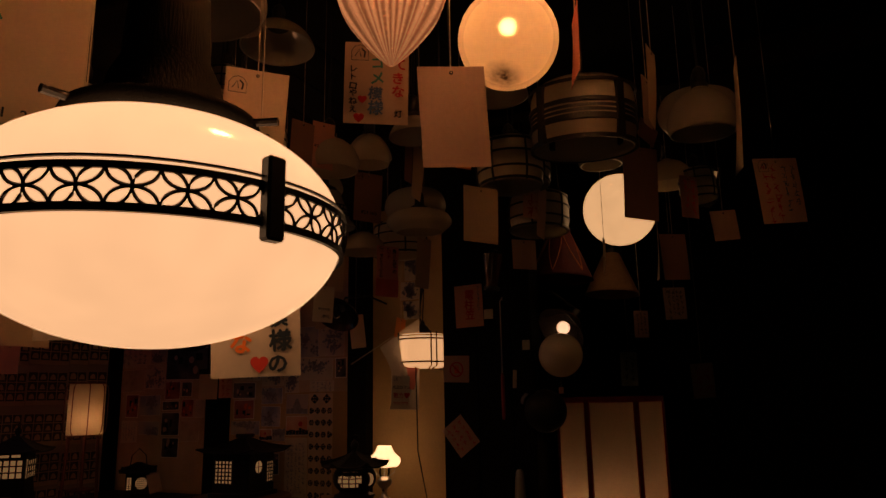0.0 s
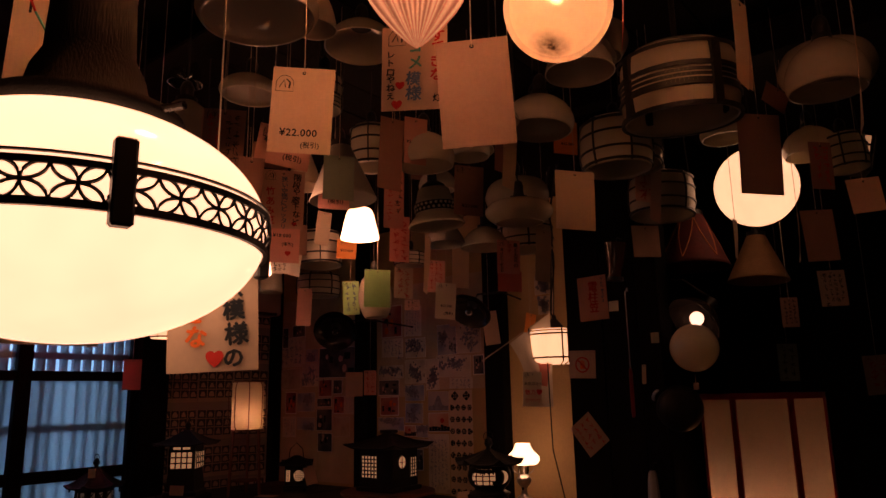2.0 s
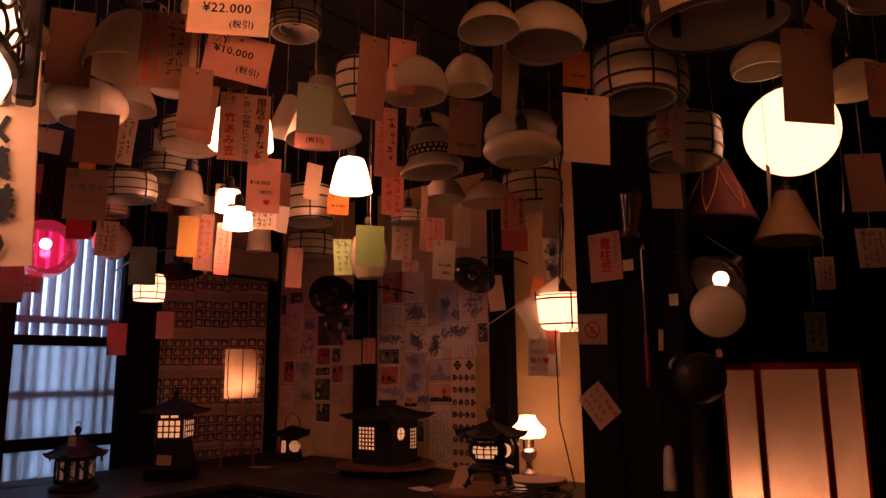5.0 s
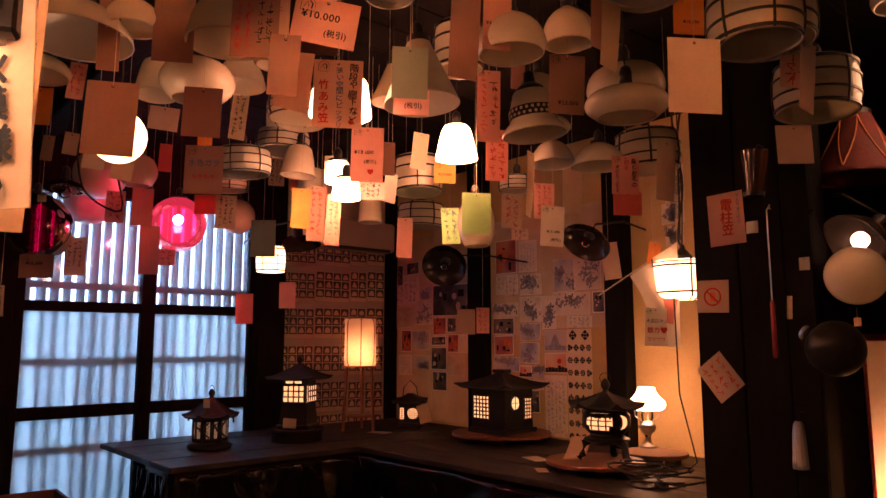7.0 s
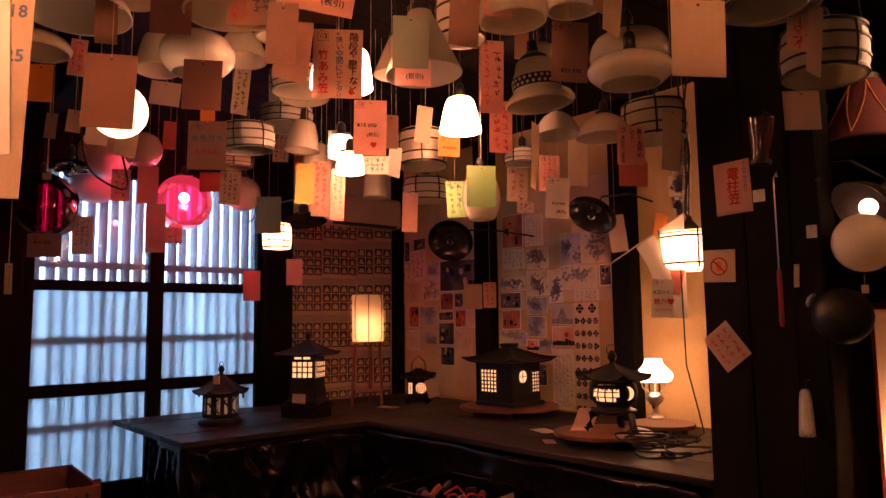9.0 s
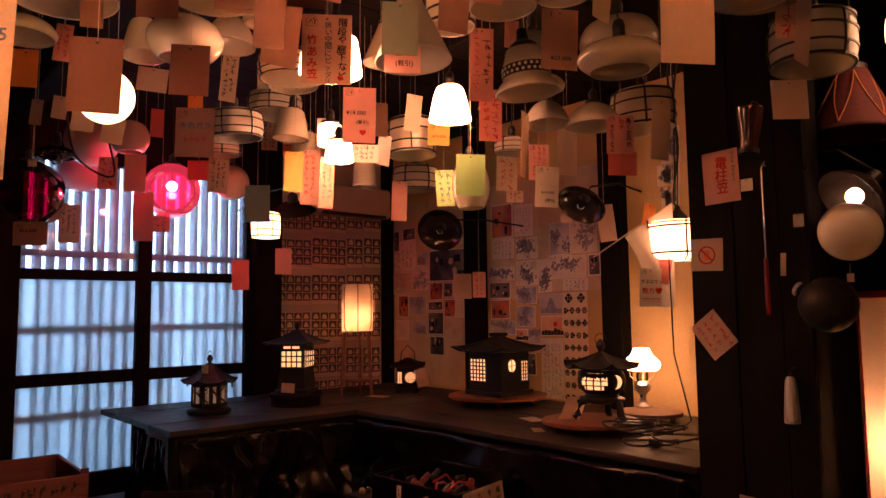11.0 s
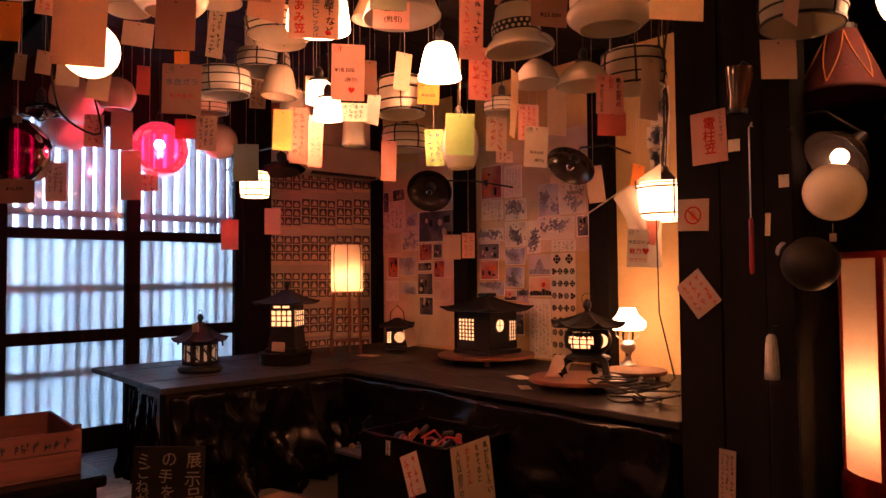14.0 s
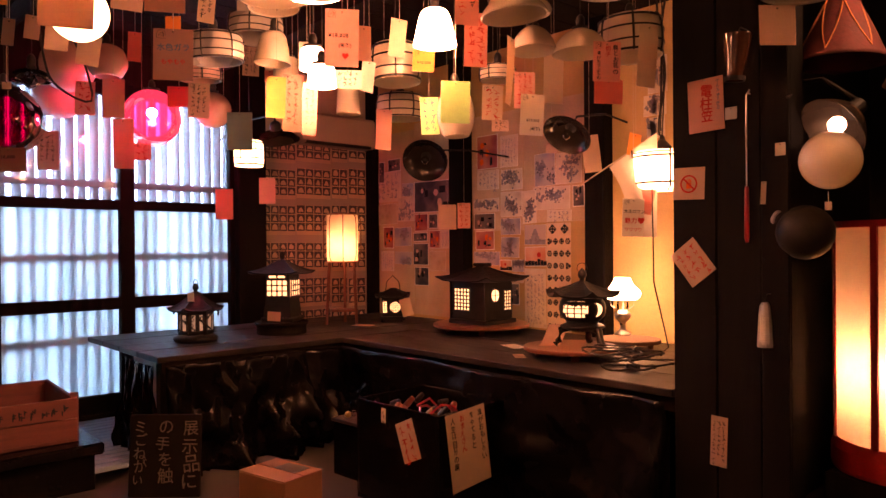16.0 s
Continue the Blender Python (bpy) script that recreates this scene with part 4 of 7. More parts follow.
def pinned_card(x, y, z, w, h, paper, text, lean, label):
    card = thing("pinned_card", pose(x, y, z, 0, 0, 0) @ pose(0, 0, -h * 0.5 if abs(lean) > 20 else 0, 0, lean, 0) @ pose(0, 0, h * 0.5 if abs(lean) > 20 else 0), label, "card")
    part("card", card_mesh(w, h, 0.0), PAPERS[paper], card)
    part("pin", capped([(0.003, 0), (0.003, 0.004), (0.001, 0.006)], 8, m=pose(0, 0, -0.006, 90)), STEEL, card)
    if text.startswith("bars"):
        writing_bars(w, h, int(text.split(":")[1]), INKS[text.split(":")[2]], card, int(abs(x) * 100))
    elif text:
        for row in text.split(";"):
            ink, px, pz, size, words = row.split("|")
            lettering(words, float(size) * w, INKS[ink.lower()], card, pose(float(px) * w - w / 2, -0.002, -float(pz) * h), ink.isupper())


def no_touch_ring(x, y, z, w):
    sign = thing("no_touch_sign", pose(x, y + 0.004, z), "red ring and slash of a do-not-touch sign", "sign")
    r = w * 0.62
    part("ring", lathe([(r * 0.82, 0), (r, 0), (r, 0.0008), (r * 0.82, 0.0008), (r * 0.82, 0)], 28, m=pose(0, 0, 0, 90)), INK_RED, sign)
    part("slash", box((-r * 0.9, -0.0009, -r * 0.09), (r * 0.9, -0.0001, r * 0.09), m=pose(0, 0, 0, 0, 45, 0)), INK_RED, sign)
    bm = box((-r * 0.3, 0.0001, -r * 0.5), (r * 0.3, 0.0006, 0.05 * r))
    for i in range(4):
        box((-r * 0.3 + i * r * 0.16, 0.0001, 0.05 * r), (-r * 0.3 + i * r * 0.16 + r * 0.11, 0.0006, r * (0.45 + 0.1 * (i in (1, 2)))), bm=bm)
    part("palm", bm, INK_ORANGE, sign)


def tassel(x, y, z, w, h):
    t = thing("glass_tassel", pose(x, y, z), "white ribbed glass shade hung on the dark wall", "ornament")
    part("body", shell([(w * 0.22, h), (w * 0.34, h * 0.93), (w * 0.42, h * 0.7), (w * 0.5, h * 0.2), (w * 0.52, 0)], 0.003, 36, wave=12, depth=0.05), FROST, t, smooth=True)
    part("hook", tube([(0, 0, h), (0, 0.02, h + 0.03), (0, 0.05, h + 0.03)], 0.002, 5), BLACK_IRON, t)


def wall_rod(x, y, z, zm, zt):
    rod = thing("hanging_rod", pose(x, y, z), "thin steel rod with a red wooden grip on a hook", "tool")
    part("grip", capped([(0.006, 0), (0.009, 0.02), (0.008, zm - z - 0.01), (0.005, zm - z)], 12), RED_LACQUER, rod, smooth=True)
    part("rod", tube([(0, 0, zm - z), (0, 0, zt - z)], 0.0025, 6), STEEL, rod)
    part("hook", tube([(0, 0, zt - z), (0.012, 0, zt - z + 0.02), (0, 0.02, zt - z + 0.012), (0, 0.04, zt - z + 0.01)], 0.0025, 6), STEEL, rod)

# ---- near the camera ----
BAND, CLIPS = (-0.0200, 0.0082), (-14.5, 70, 165, 255)
oval_lamp(-0.532, 0.600, 1.541, 0.164, 0.1016)
tag = price_tag(-0.922, 1.186, 2.036, 0.122, 0.178, 42.2, 3, 'cream', 'k|0.18|0.72|0.17|¥22.000;k|0.52|0.88|0.11|(税引)', curl=0.01, label='cream price tag with arched stamp on a ribbon')
shop_stamp(tag, 0.122, 0.178, -0.036, -0.035, 0.017)
tag = price_tag(-0.684, 1.245, 2.066, 0.122, 0.165, 31.177, 1, 'cream', 'R|0.74|0.06|0.22|すてきな;G|0.40|0.20|0.24|コメ;B|0.38|0.56|0.24|模様;K|0.07|0.3|0.14|レトロやねえ;r|0.21|0.68|0.12|♥;r|0.15|0.90|0.14|♥;k|0.78|0.84|0.13|灯', curl=0.01, bold=0.03, label='cream price tag lettered in coloured felt pen')
shop_stamp(tag, 0.122, 0.165, -0.032, -0.022, 0.016)
price_tag(-0.485, 1.144, 1.928, 0.112, 0.172, 33.177, -3, 'tan', curl=0.03)
price_tag(-0.54, 0.745, 1.553, 0.091, 0.135, 43.2, -2, 'cream', 'K|0.61|0.13|0.27|コメ模様の;O|0.2|0.13|0.27|すてきな;r|0.42|0.86|0.17|♥', curl=0.01, bold=0.035, label='large cream card with brush lettering under the oval lamp')
price_tag(-0.766, 0.695, 1.5, 0.06, 0.036, 25.177, 2, 'cream', curl=0.01)
price_tag(-0.249, 1.804, 2.209, 0.075, 0.191, 82.87, 0, 'cream', curl=0.05)
price_tag(-0.069, 2.035, 2.232, 0.144, 0.284, 94.87, -8, 'cream', curl=0.05)
price_tag(0.006, 2.481, 2.097, 0.17, 0.204, 42.87, -6, 'tan', 'bars:4:rb', curl=0.02)
price_tag(-1.467, 1.376, 2.161, 0.11, 0.178, 46.2, 2, 'brown', 'bars:4:rk')
price_tag(-1.387, 1.409, 2.015, 0.066, 0.138, 53.2, 3, 'brown')
price_tag(-1.495, 1.558, 2.12, 0.109, 0.073, 43.2, 8, 'brown')
price_tag(-0.4, 2.523, 2.216, 0.136, 0.253, 44.2, 2, 'brown')
price_tag(-0.412, 3.323, 2.074, 0.143, 0.201, 48.2, -4, 'tan')
price_tag(-0.692, 3.234, 2.068, 0.068, 0.157, 93.2, -4, 'cream', curl=0.06)
price_tag(-0.46, 3.228, 2.047, 0.065, 0.183, 98.2, -3, 'cream', curl=0.06)
price_tag(-0.265, 2.649, 2.128, 0.076, 0.148, 48.2, 0, 'brown', 'bars:2:r')
price_tag(-0.165, 2.632, 1.988, 0.11, 0.101, 46.2, -8, 'tan')
price_tag(-0.527, 4.167, 1.958, 0.15, 0.174, 48.2, -3, 'tan', 'bars:4:k')
price_tag(-0.962, 5.059, 1.67, 0.128, 0.224, 43.2, 0, 'sage', 'bars:2:k')
price_tag(-0.514, 5.173, 1.582, 0.176, 0.226, 43.2, -3, 'tan', 'bars:2:r')
price_tag(-0.287, 1.966, 2.211, 0.064, 0.134, 78.2, 0, 'tan')
price_tag(-0.421, 2.965, 2.459, 0.108, 0.082, 58.2, 25, 'brown')
price_tag(-0.656, 3.828, 1.805, 0.076, 0.135, 32.87, 0, 'brown', 'bars:3:k')

# ---- price tags under the ceiling ----
price_tag(-1.792, 1.171, 1.965, 0.121, 0.18, 55.051, 3, 'brown')
price_tag(-2.572, 1.34, 2.013, 0.073, 0.086, 57.051, 5, 'tan')
price_tag(-2.897, 1.221, 2.275, 0.089, 0.139, 54.051, 2, 'orange')
price_tag(-3.005, 1.37, 2.442, 0.063, 0.147, 59.051, 6, 'pink', 'bars:2:r')
price_tag(-1.978, 1.202, 2.271, 0.055, 0.212, 64.051, 0, 'brown')
price_tag(-1.862, 1.332, 2.286, 0.105, 0.204, 57.051, 1, 'brown')
price_tag(-1.936, 1.448, 2.059, 0.106, 0.143, 55.051, 2, 'brown')
price_tag(-2.898, 1.844, 2.226, 0.062, 0.053, 49.051, 0, 'orange')
price_tag(-1.617, 1.472, 2.227, 0.121, 0.178, 55.051, 1, 'tan', 'r|0.3|0.02|0.13|カタチが;r|0.1|0.2|0.15|あっさりと;r|0.16|0.42|0.15|してます;k|0.1|0.64|0.13|そこが;k|0.3|0.8|0.17|長所です')
price_tag(-1.351, 1.495, 2.111, 0.145, 0.108, 57.051, 9, 'pink', 'k|0.12|0.3|0.17|¥10.000;k|0.5|0.68|0.13|(税引)')
price_tag(-1.665, 1.592, 2.128, 0.094, 0.174, 74.051, 6, 'tan')
price_tag(-1.564, 1.657, 2.079, 0.128, 0.182, 53.051, 1, 'tan', 'R|0.10|0.32|0.24|竹あみ笠;B|0.46|0.12|0.15|狭い空間にピッタリ;K|0.72|0.06|0.19|階段や廊下など;r|0.72|0.9|0.1|♥')
price_tag(-2.276, 2.246, 2.185, 0.127, 0.218, 55.051, 1, 'pink', 'k|0.1|0.42|0.17|¥18.000;k|0.4|0.6|0.14|(税引);r|0.5|0.78|0.17|♥')
price_tag(-2.394, 2.433, 2.187, 0.059, 0.143, 69.051, 0, 'tan')
price_tag(-2.807, 2.415, 2.209, 0.069, 0.131, 55.051, 0, 'white')
price_tag(-2.794, 2.941, 2.419, 0.084, 0.192, 69.051, 6, 'cream')
price_tag(-2.686, 3.007, 2.253, 0.109, 0.106, 53.051, 2, 'orange', 'k|0.2|0.5|0.18|¥10.000')
price_tag(-1.617, 1.937, 2.212, 0.106, 0.157, 54.051, 1, 'sage')
price_tag(-1.815, 2.099, 2.193, 0.118, 0.103, 54.051, 1, 'pink', 'k|0.2|0.3|0.18|¥25.000;k|0.3|0.62|0.18|(税引)')
price_tag(-1.354, 1.921, 2.273, 0.083, 0.239, 67.051, 3, 'brown')
price_tag(-1.366, 2.052, 2.318, 0.081, 0.163, 59.051, 2, 'pink', 'k|0.1|0.5|0.18|¥3.000;k|0.3|0.74|0.16|(税引)')
price_tag(-2.016, 2.661, 2.449, 0.096, 0.3, 59.051, 1, 'pink', 'bars:3:rk')
price_tag(-2.087, 2.776, 2.238, 0.097, 0.22, 57.051, 1, 'pink', 'bars:2:r')
price_tag(-1.376, 2.366, 2.228, 0.113, 0.188, 55.051, 2, 'brown', 'k|0.25|0.78|0.16|¥23.000')
price_tag(-1.068, 2.107, 2.22, 0.044, 0.143, 84.051, 2, 'brown')
price_tag(-1.043, 2.133, 2.234, 0.073, 0.209, 87.051, 2, 'cream', curl=0.06)
price_tag(-0.841, 2.159, 2.041, 0.126, 0.178, 53.051, 1, 'cream')
price_tag(-1.111, 2.633, 2.415, 0.098, 0.13, 53.051, 1, 'orange', 'k|0.3|0.65|0.15|¥15.000')
price_tag(-1.868, 3.378, 2.186, 0.126, 0.177, 54.051, 1, 'pink', 'K|0.70|0.08|0.22|鳥とお花の;R|0.44|0.12|0.2|切子;K|0.12|0.26|0.15|溶けたつぶもむ')
price_tag(-1.923, 3.467, 2.04, 0.134, 0.11, 53.051, 1, 'red')
price_tag(-1.622, 3.322, 2.19, 0.09, 0.258, 65.051, 4, 'cream')
price_tag(-2.305, 3.548, 2.279, 0.109, 0.278, 64.051, 1, 'cream')
price_tag(-2.872, 3.694, 2.212, 0.124, 0.2, 57.051, 2, 'cream', 'bars:2:r')
price_tag(-2.125, 3.173, 1.966, 0.109, 0.186, 55.051, 3, 'white', 'k|0.25|0.6|0.16|¥13.000;k|0.42|0.8|0.16|(税引)')
price_tag(-2.367, 3.395, 2.147, 0.104, 0.181, 54.051, 1, 'pink', 'bars:3:r')
price_tag(-2.694, 3.044, 2.026, 0.095, 0.184, 63.051, -3, 'green', 'bars:2:b')
price_tag(-2.405, 2.957, 2.043, 0.136, 0.194, 54.051, 1, 'green')
price_tag(-3.002, 2.37, 2.08, 0.088, 0.192, 59.051, 2, 'yellow')
price_tag(-3.039, 2.475, 2.113, 0.086, 0.273, 61.051, 1, 'tan', 'bars:2:r')
price_tag(-2.818, 2.438, 2.029, 0.068, 0.237, 71.051, 2, 'red', 'bars:2:k')
price_tag(-2.862, 2.674, 2.134, 0.137, 0.089, 52.051, 1, 'white', 'bars:4:k')
price_tag(-2.924, 2.756, 2.134, 0.072, 0.043, 49.051, 0, 'white')
price_tag(-2.868, 2.807, 2.202, 0.074, 0.155, 84.051, 6, 'white')
price_tag(-3.158, 3.121, 2.045, 0.087, 0.223, 57.051, 2, 'pink')
price_tag(-3.866, 2.609, 2.069, 0.144, 0.218, 53.051, 0, 'sage')
price_tag(-4.64, 2.872, 1.687, 0.117, 0.207, 53.051, 0, 'red')
price_tag(-4.527, 3.138, 1.773, 0.112, 0.183, 53.051, 0, 'pink')
price_tag(-2.779, 1.947, 2.394, 0.066, 0.203, 69.051, 5, 'cream', 'bars:2:k')
price_tag(-2.808, 1.81, 2.146, 0.153, 0.201, 54.051, 1, 'brown', 'b|0.1|0.3|0.2|水色ガラ;r|0.2|0.6|0.15|もやもや')
price_tag(-3.053, 2.019, 2.007, 0.09, 0.153, 57.051, 2, 'tan', 'bars:3:k')
price_tag(-4.211, 1.876, 2.199, 0.103, 0.182, 55.051, 2, 'pink', 'bars:2:r')
price_tag(-4.211, 2.023, 2.234, 0.118, 0.216, 55.051, 1, 'pink')
price_tag(-4.412, 2.137, 2.053, 0.12, 0.295, 54.051, 0, 'pink')
price_tag(-4.713, 1.804, 1.986, 0.121, 0.233, 57.051, 0, 'tan', 'bars:3:k')
price_tag(-4.541, 1.569, 1.846, 0.189, 0.134, 53.051, 0, 'brown', 'k|0.2|0.3|0.14|¥16.000')
price_tag(-4.266, 2.416, 2.26, 0.137, 0.123, 54.051, 0, 'red')
price_tag(-4.66, 2.332, 1.957, 0.11, 0.11, 54.051, 0, 'pink', 'bars:2:r')
price_tag(-3.047, 2.237, 2.48, 0.076, 0.108, 49.051, 0, 'white')
price_tag(-2.603, 1.573, 2.203, 0.105, 0.087, 59.051, 6, 'tan')
price_tag(-3.608, 2.844, 2.367, 0.067, 0.167, 54.051, 0, 'pink')
price_tag(-3.897, 2.822, 2.353, 0.063, 0.07, 49.051, 0, 'red')
price_tag(-4.196, 2.136, 2.517, 0.071, 0.167, 69.051, 2, 'red')
price_tag(-0.864, 2.796, 2.253, 0.105, 0.171, 57.051, 3, 'tan', 'bars:2:r')
price_tag(-0.824, 2.776, 2.204, 0.073, 0.212, 81.051, 8, 'tan')
price_tag(-1.041, 3.166, 2.088, 0.131, 0.135, 54.051, -2, 'tan')
price_tag(-2.945, 4.313, 1.935, 0.073, 0.055, 49.051, 0, 'tan')
price_tag(-2.661, 4.326, 1.961, 0.114, 0.228, 59.051, -8, 'tan')
price_tag(-3.942, 4.31, 1.596, 0.135, 0.186, 53.051, 0, 'tan')
price_tag(-3.859, 4.403, 1.608, 0.097, 0.19, 53.051, 0, 'pink', 'bars:2:r')
price_tag(-2.674, 3.541, 1.968, 0.093, 0.062, 53.051, 0, 'tan', 'bars:3:k')
price_tag(-2.133, 3.039, 2.197, 0.082, 0.293, 109.051, 2, 'cream', curl=0.05)
price_tag(-3.596, 2.548, 2.381, 0.087, 0.159, 59.051, 2, 'tan', 'bars:3:k')
price_tag(-3.265, 1.421, 2.229, 0.056, 0.096, 69.051, 6, 'tan')
price_tag(-3.33, 1.348, 2.217, 0.048, 0.108, 54.051, 6, 'tan')
price_tag(-3.378, 1.345, 1.969, 0.038, 0.029, 49.051, 0, 'tan')
price_tag(-3.024, 1.567, 2.119, 0.084, 0.116, 64.051, 8, 'cream')
price_tag(-2.13, 2.961, 2.601, 0.066, 0.127, 64.051, 2, 'brown')
price_tag(-3.182, 2.861, 2.432, 0.047, 0.14, 49.051, 0, 'tan')
price_tag(-2.138, 4.023, 1.876, 0.077, 0.121, 69.051, 10, 'orange')
price_tag(-3.53, 1.246, 1.59, 0.031, 0.131, 53.051, 0, 'tan', 'bars:2:k')
cal = price_tag(-1.070, 0.812, 2.2, 0.19, 0.72, 55.951, 2, 'cream', 'b|0.87|0.495|0.12|4;b|0.84|0.575|0.12|11;b|0.84|0.655|0.12|18;b|0.84|0.735|0.12|25;k|0.72|0.495|0.12|3;k|0.69|0.575|0.12|10;k|0.69|0.655|0.12|17;k|0.69|0.735|0.12|24;k|0.57|0.495|0.12|2;k|0.57|0.575|0.12|9;k|0.54|0.655|0.12|16;k|0.54|0.735|0.12|23;k|0.42|0.495|0.12|1;k|0.42|0.575|0.12|8;k|0.39|0.655|0.12|15;k|0.39|0.735|0.12|22;k|0.10|0.20|0.16|1', curl=0.0, label='white printed calendar sheet hung on a string')
part("red_line", tube([(-0.085, -0.002, -0.11), (-0.060, -0.002, -0.165)], 0.0022, 4), INK_RED, cal)
part("green_line", tube([(-0.060, -0.002, -0.165), (-0.030, -0.002, -0.215)], 0.0022, 4), INK_GREEN, cal)
price_tag(-0.765, 0.691, 1.516, 0.064, 0.052, 29.177, -1, 'cream')
price_tag(-1.115, 0.857, 2.074, 0.036, 0.049, 35.87, -3, 'cream', 'bars:2:k')

# ---- lamps hung under the ceiling ----
hanging_lamp('tulip', -2.451, 2.872, 2.202, 0.199, 0.163, LIT_WHITE, 0, 0, burning=True, bulb=True)
hanging_lamp('cup', -2.762, 2.417, 2.074, 0.114, 0.095, LIT_WHITE, 0, 0, burning=True, bulb=True)
hanging_lamp('cup', -2.669, 2.404, 1.981, 0.126, 0.089, LIT_WHITE, 0, 0, burning=True, bulb=True)
hanging_lamp('cup', -1.9, 1.878, 2.058, 0.197, 0.115, LIT_WHITE, 0, 0, burning=True, bulb=True)
hanging_lamp('drum', -4.140, 2.805, 1.795, 0.18, 0.165, LIT_FLAG, 0, 0, burning=True)
hanging_lamp('globe', -2.212, 1.306, 1.871, 0.161, 0.161, LIT_MOON, 0, 0, burning=True)
hanging_lamp('globe', -4.656, 2.395, 1.943, 0.36, 0.36, RED_GLASS, 0, 0, finish='ruby glass', burning=True, bulb=False)
RUBY = (-4.656, 2.395, 2.123)
hanging_lamp('globe', -4.755, 1.590, 1.815, 0.42, 0.42, RUBY_DARK, 0, 0, finish='dark ruby glass')
hanging_lamp('globe', -5.385, 2.032, 2.176, 0.351, 0.351, MILK_PINK, 0, 0, finish='pink frosted glass')
hanging_lamp('globe', -4.619, 2.788, 2.094, 0.242, 0.242, MILK_PINK, 0, 0, finish='pink frosted glass')
hanging_lamp('globe', -4.893, 1.966, 2.271, 0.33, 0.33, MILK_PINK, 0, 0, finish='pink frosted glass')
hanging_lamp('bulb', -4.54, 2.089, 2.316, 0.231, 0.194, MILK_PINK, 0, 0, finish='pink frosted glass')
hanging_lamp('bowl', -3.966, 1.562, 2.109, 0.184, 0.064, CLEAR, 0, 0, finish='clear glass', bulb=True)
hanging_lamp('bowl', -2.901, 1.207, 2.317, 0.228, 0.08, MILK, 0.9, 215)
hanging_lamp('dome', -2.052, 1.141, 2.151, 0.288, 0.101, MILK_GREY, 2.7, 225, finish='smoky opal glass')
hanging_lamp('bowl', -1.95, 1.253, 2.178, 0.144, 0.085, MILK, 0, 85)
hanging_lamp('tulip', -2.722, 1.574, 2.279, 0.161, 0.146, MILK, 3.6, 245)
hanging_lamp('bulb', -2.241, 1.545, 2.126, 0.235, 0.134, MILK, -1.8, 317)
hanging_lamp('dome', -2.69, 1.898, 2.386, 0.203, 0.13, MILK, 1.8, 215)
hanging_lamp('dome', -1.786, 1.451, 2.137, 0.227, 0.161, MILK_GREY, 0, 315, finish='smoky opal glass')
hanging_lamp('bowl', -2.32, 1.869, 2.352, 0.166, 0.058, MILK, 1.8, 70)
hanging_lamp('drum', -3.088, 2.109, 2.12, 0.258, 0.13, FROST, 3.6, 10, finish='frosted glass')
hanging_lamp('drum', -3.222, 2.378, 2.307, 0.264, 0.117, FROST, -2.7, 20, finish='frosted glass')
hanging_lamp('drum', -3.614, 2.266, 2.154, 0.218, 0.076, MILK_PINK, -3.6, 222, finish='pink glass')
hanging_lamp('tulip', -3.096, 2.399, 2.164, 0.178, 0.153, MILK, 3.6, 137)
hanging_lamp('cup', -3.417, 2.655, 2.115, 0.143, 0.184, MILK, 3.6, 68)
hanging_lamp('drum', -2.537, 2.101, 2.255, 0.277, 0.097, MILK, 2.7, 25)
hanging_lamp('drum', -2.944, 3.04, 2.142, 0.266, 0.207, MILK, 2.7, 260)
hanging_lamp('drum', -3.259, 3.316, 2.026, 0.268, 0.15, MILK, 0.9, 55)
hanging_lamp('cone', -1.799, 2.13, 2.128, 0.255, 0.223, CLOTH_GREY, -3.6, 117, finish='grey cloth')
hanging_lamp('cone', -2.52, 2.548, 2.419, 0.199, 0.182, MILK, -0.9, 305)
hanging_lamp('bowl', -1.391, 2.13, 2.169, 0.204, 0.127, MILK_GREY, 1.8, 335, finish='smoky opal glass')
hanging_lamp('bowl', -1.372, 2.365, 2.26, 0.154, 0.123, MILK, -0.9, 195)
hanging_lamp('disc', -1.162, 2.357, 1.972, 0.233, 0.082, MILK, -1.8, 210)
hanging_lamp('dome', -2.058, 3.437, 2.181, 0.266, 0.114, MILK, 0, 100)
hanging_lamp('dome', -2.202, 3.268, 2.193, 0.217, 0.115, MILK_GREY, -2.7, 78, finish='smoky opal glass')
hanging_lamp('drum', -2.012, 3.79, 2.216, 0.321, 0.202, MILK, 1.8, 308)
hanging_lamp('drum', -0.882, 2.566, 2.153, 0.246, 0.184, MILK, -0.9, 78)
hanging_lamp('drum', -0.987, 3.234, 2.132, 0.278, 0.185, MILK_GREY, 2.7, 155, finish='smoky opal glass')
hanging_lamp('cone', -1.017, 3.679, 1.972, 0.329, 0.262, RED_CLOTH, -2.7, 320, finish='dark red cloth')
hanging_lamp('cup', -3.291, 2.973, 2.018, 0.134, 0.161, MILK, 0, 145)
hanging_lamp('bulb', -2.55, 3.098, 1.818, 0.184, 0.242, MILK, 2.7, 275)
hanging_lamp('drum', -2.663, 3.511, 2.171, 0.193, 0.087, MILK_GREY, -0.9, 285, finish='smoky opal glass')
hanging_lamp('bowl', -1.955, 2.93, 2.229, 0.215, 0.075, MILK, 3.6, 35)
hanging_lamp('bowl', -1.039, 2.287, 2.255, 0.182, 0.099, MILK, -1.8, 215)
hanging_lamp('drum', -1.719, 1.935, 2.404, 0.158, 0.055, MILK_GREY, -0.9, 150, finish='smoky opal glass')
hanging_lamp('dome', -0.914, 1.844, 2.115, 0.143, 0.061, MILK, 2.7, 250)
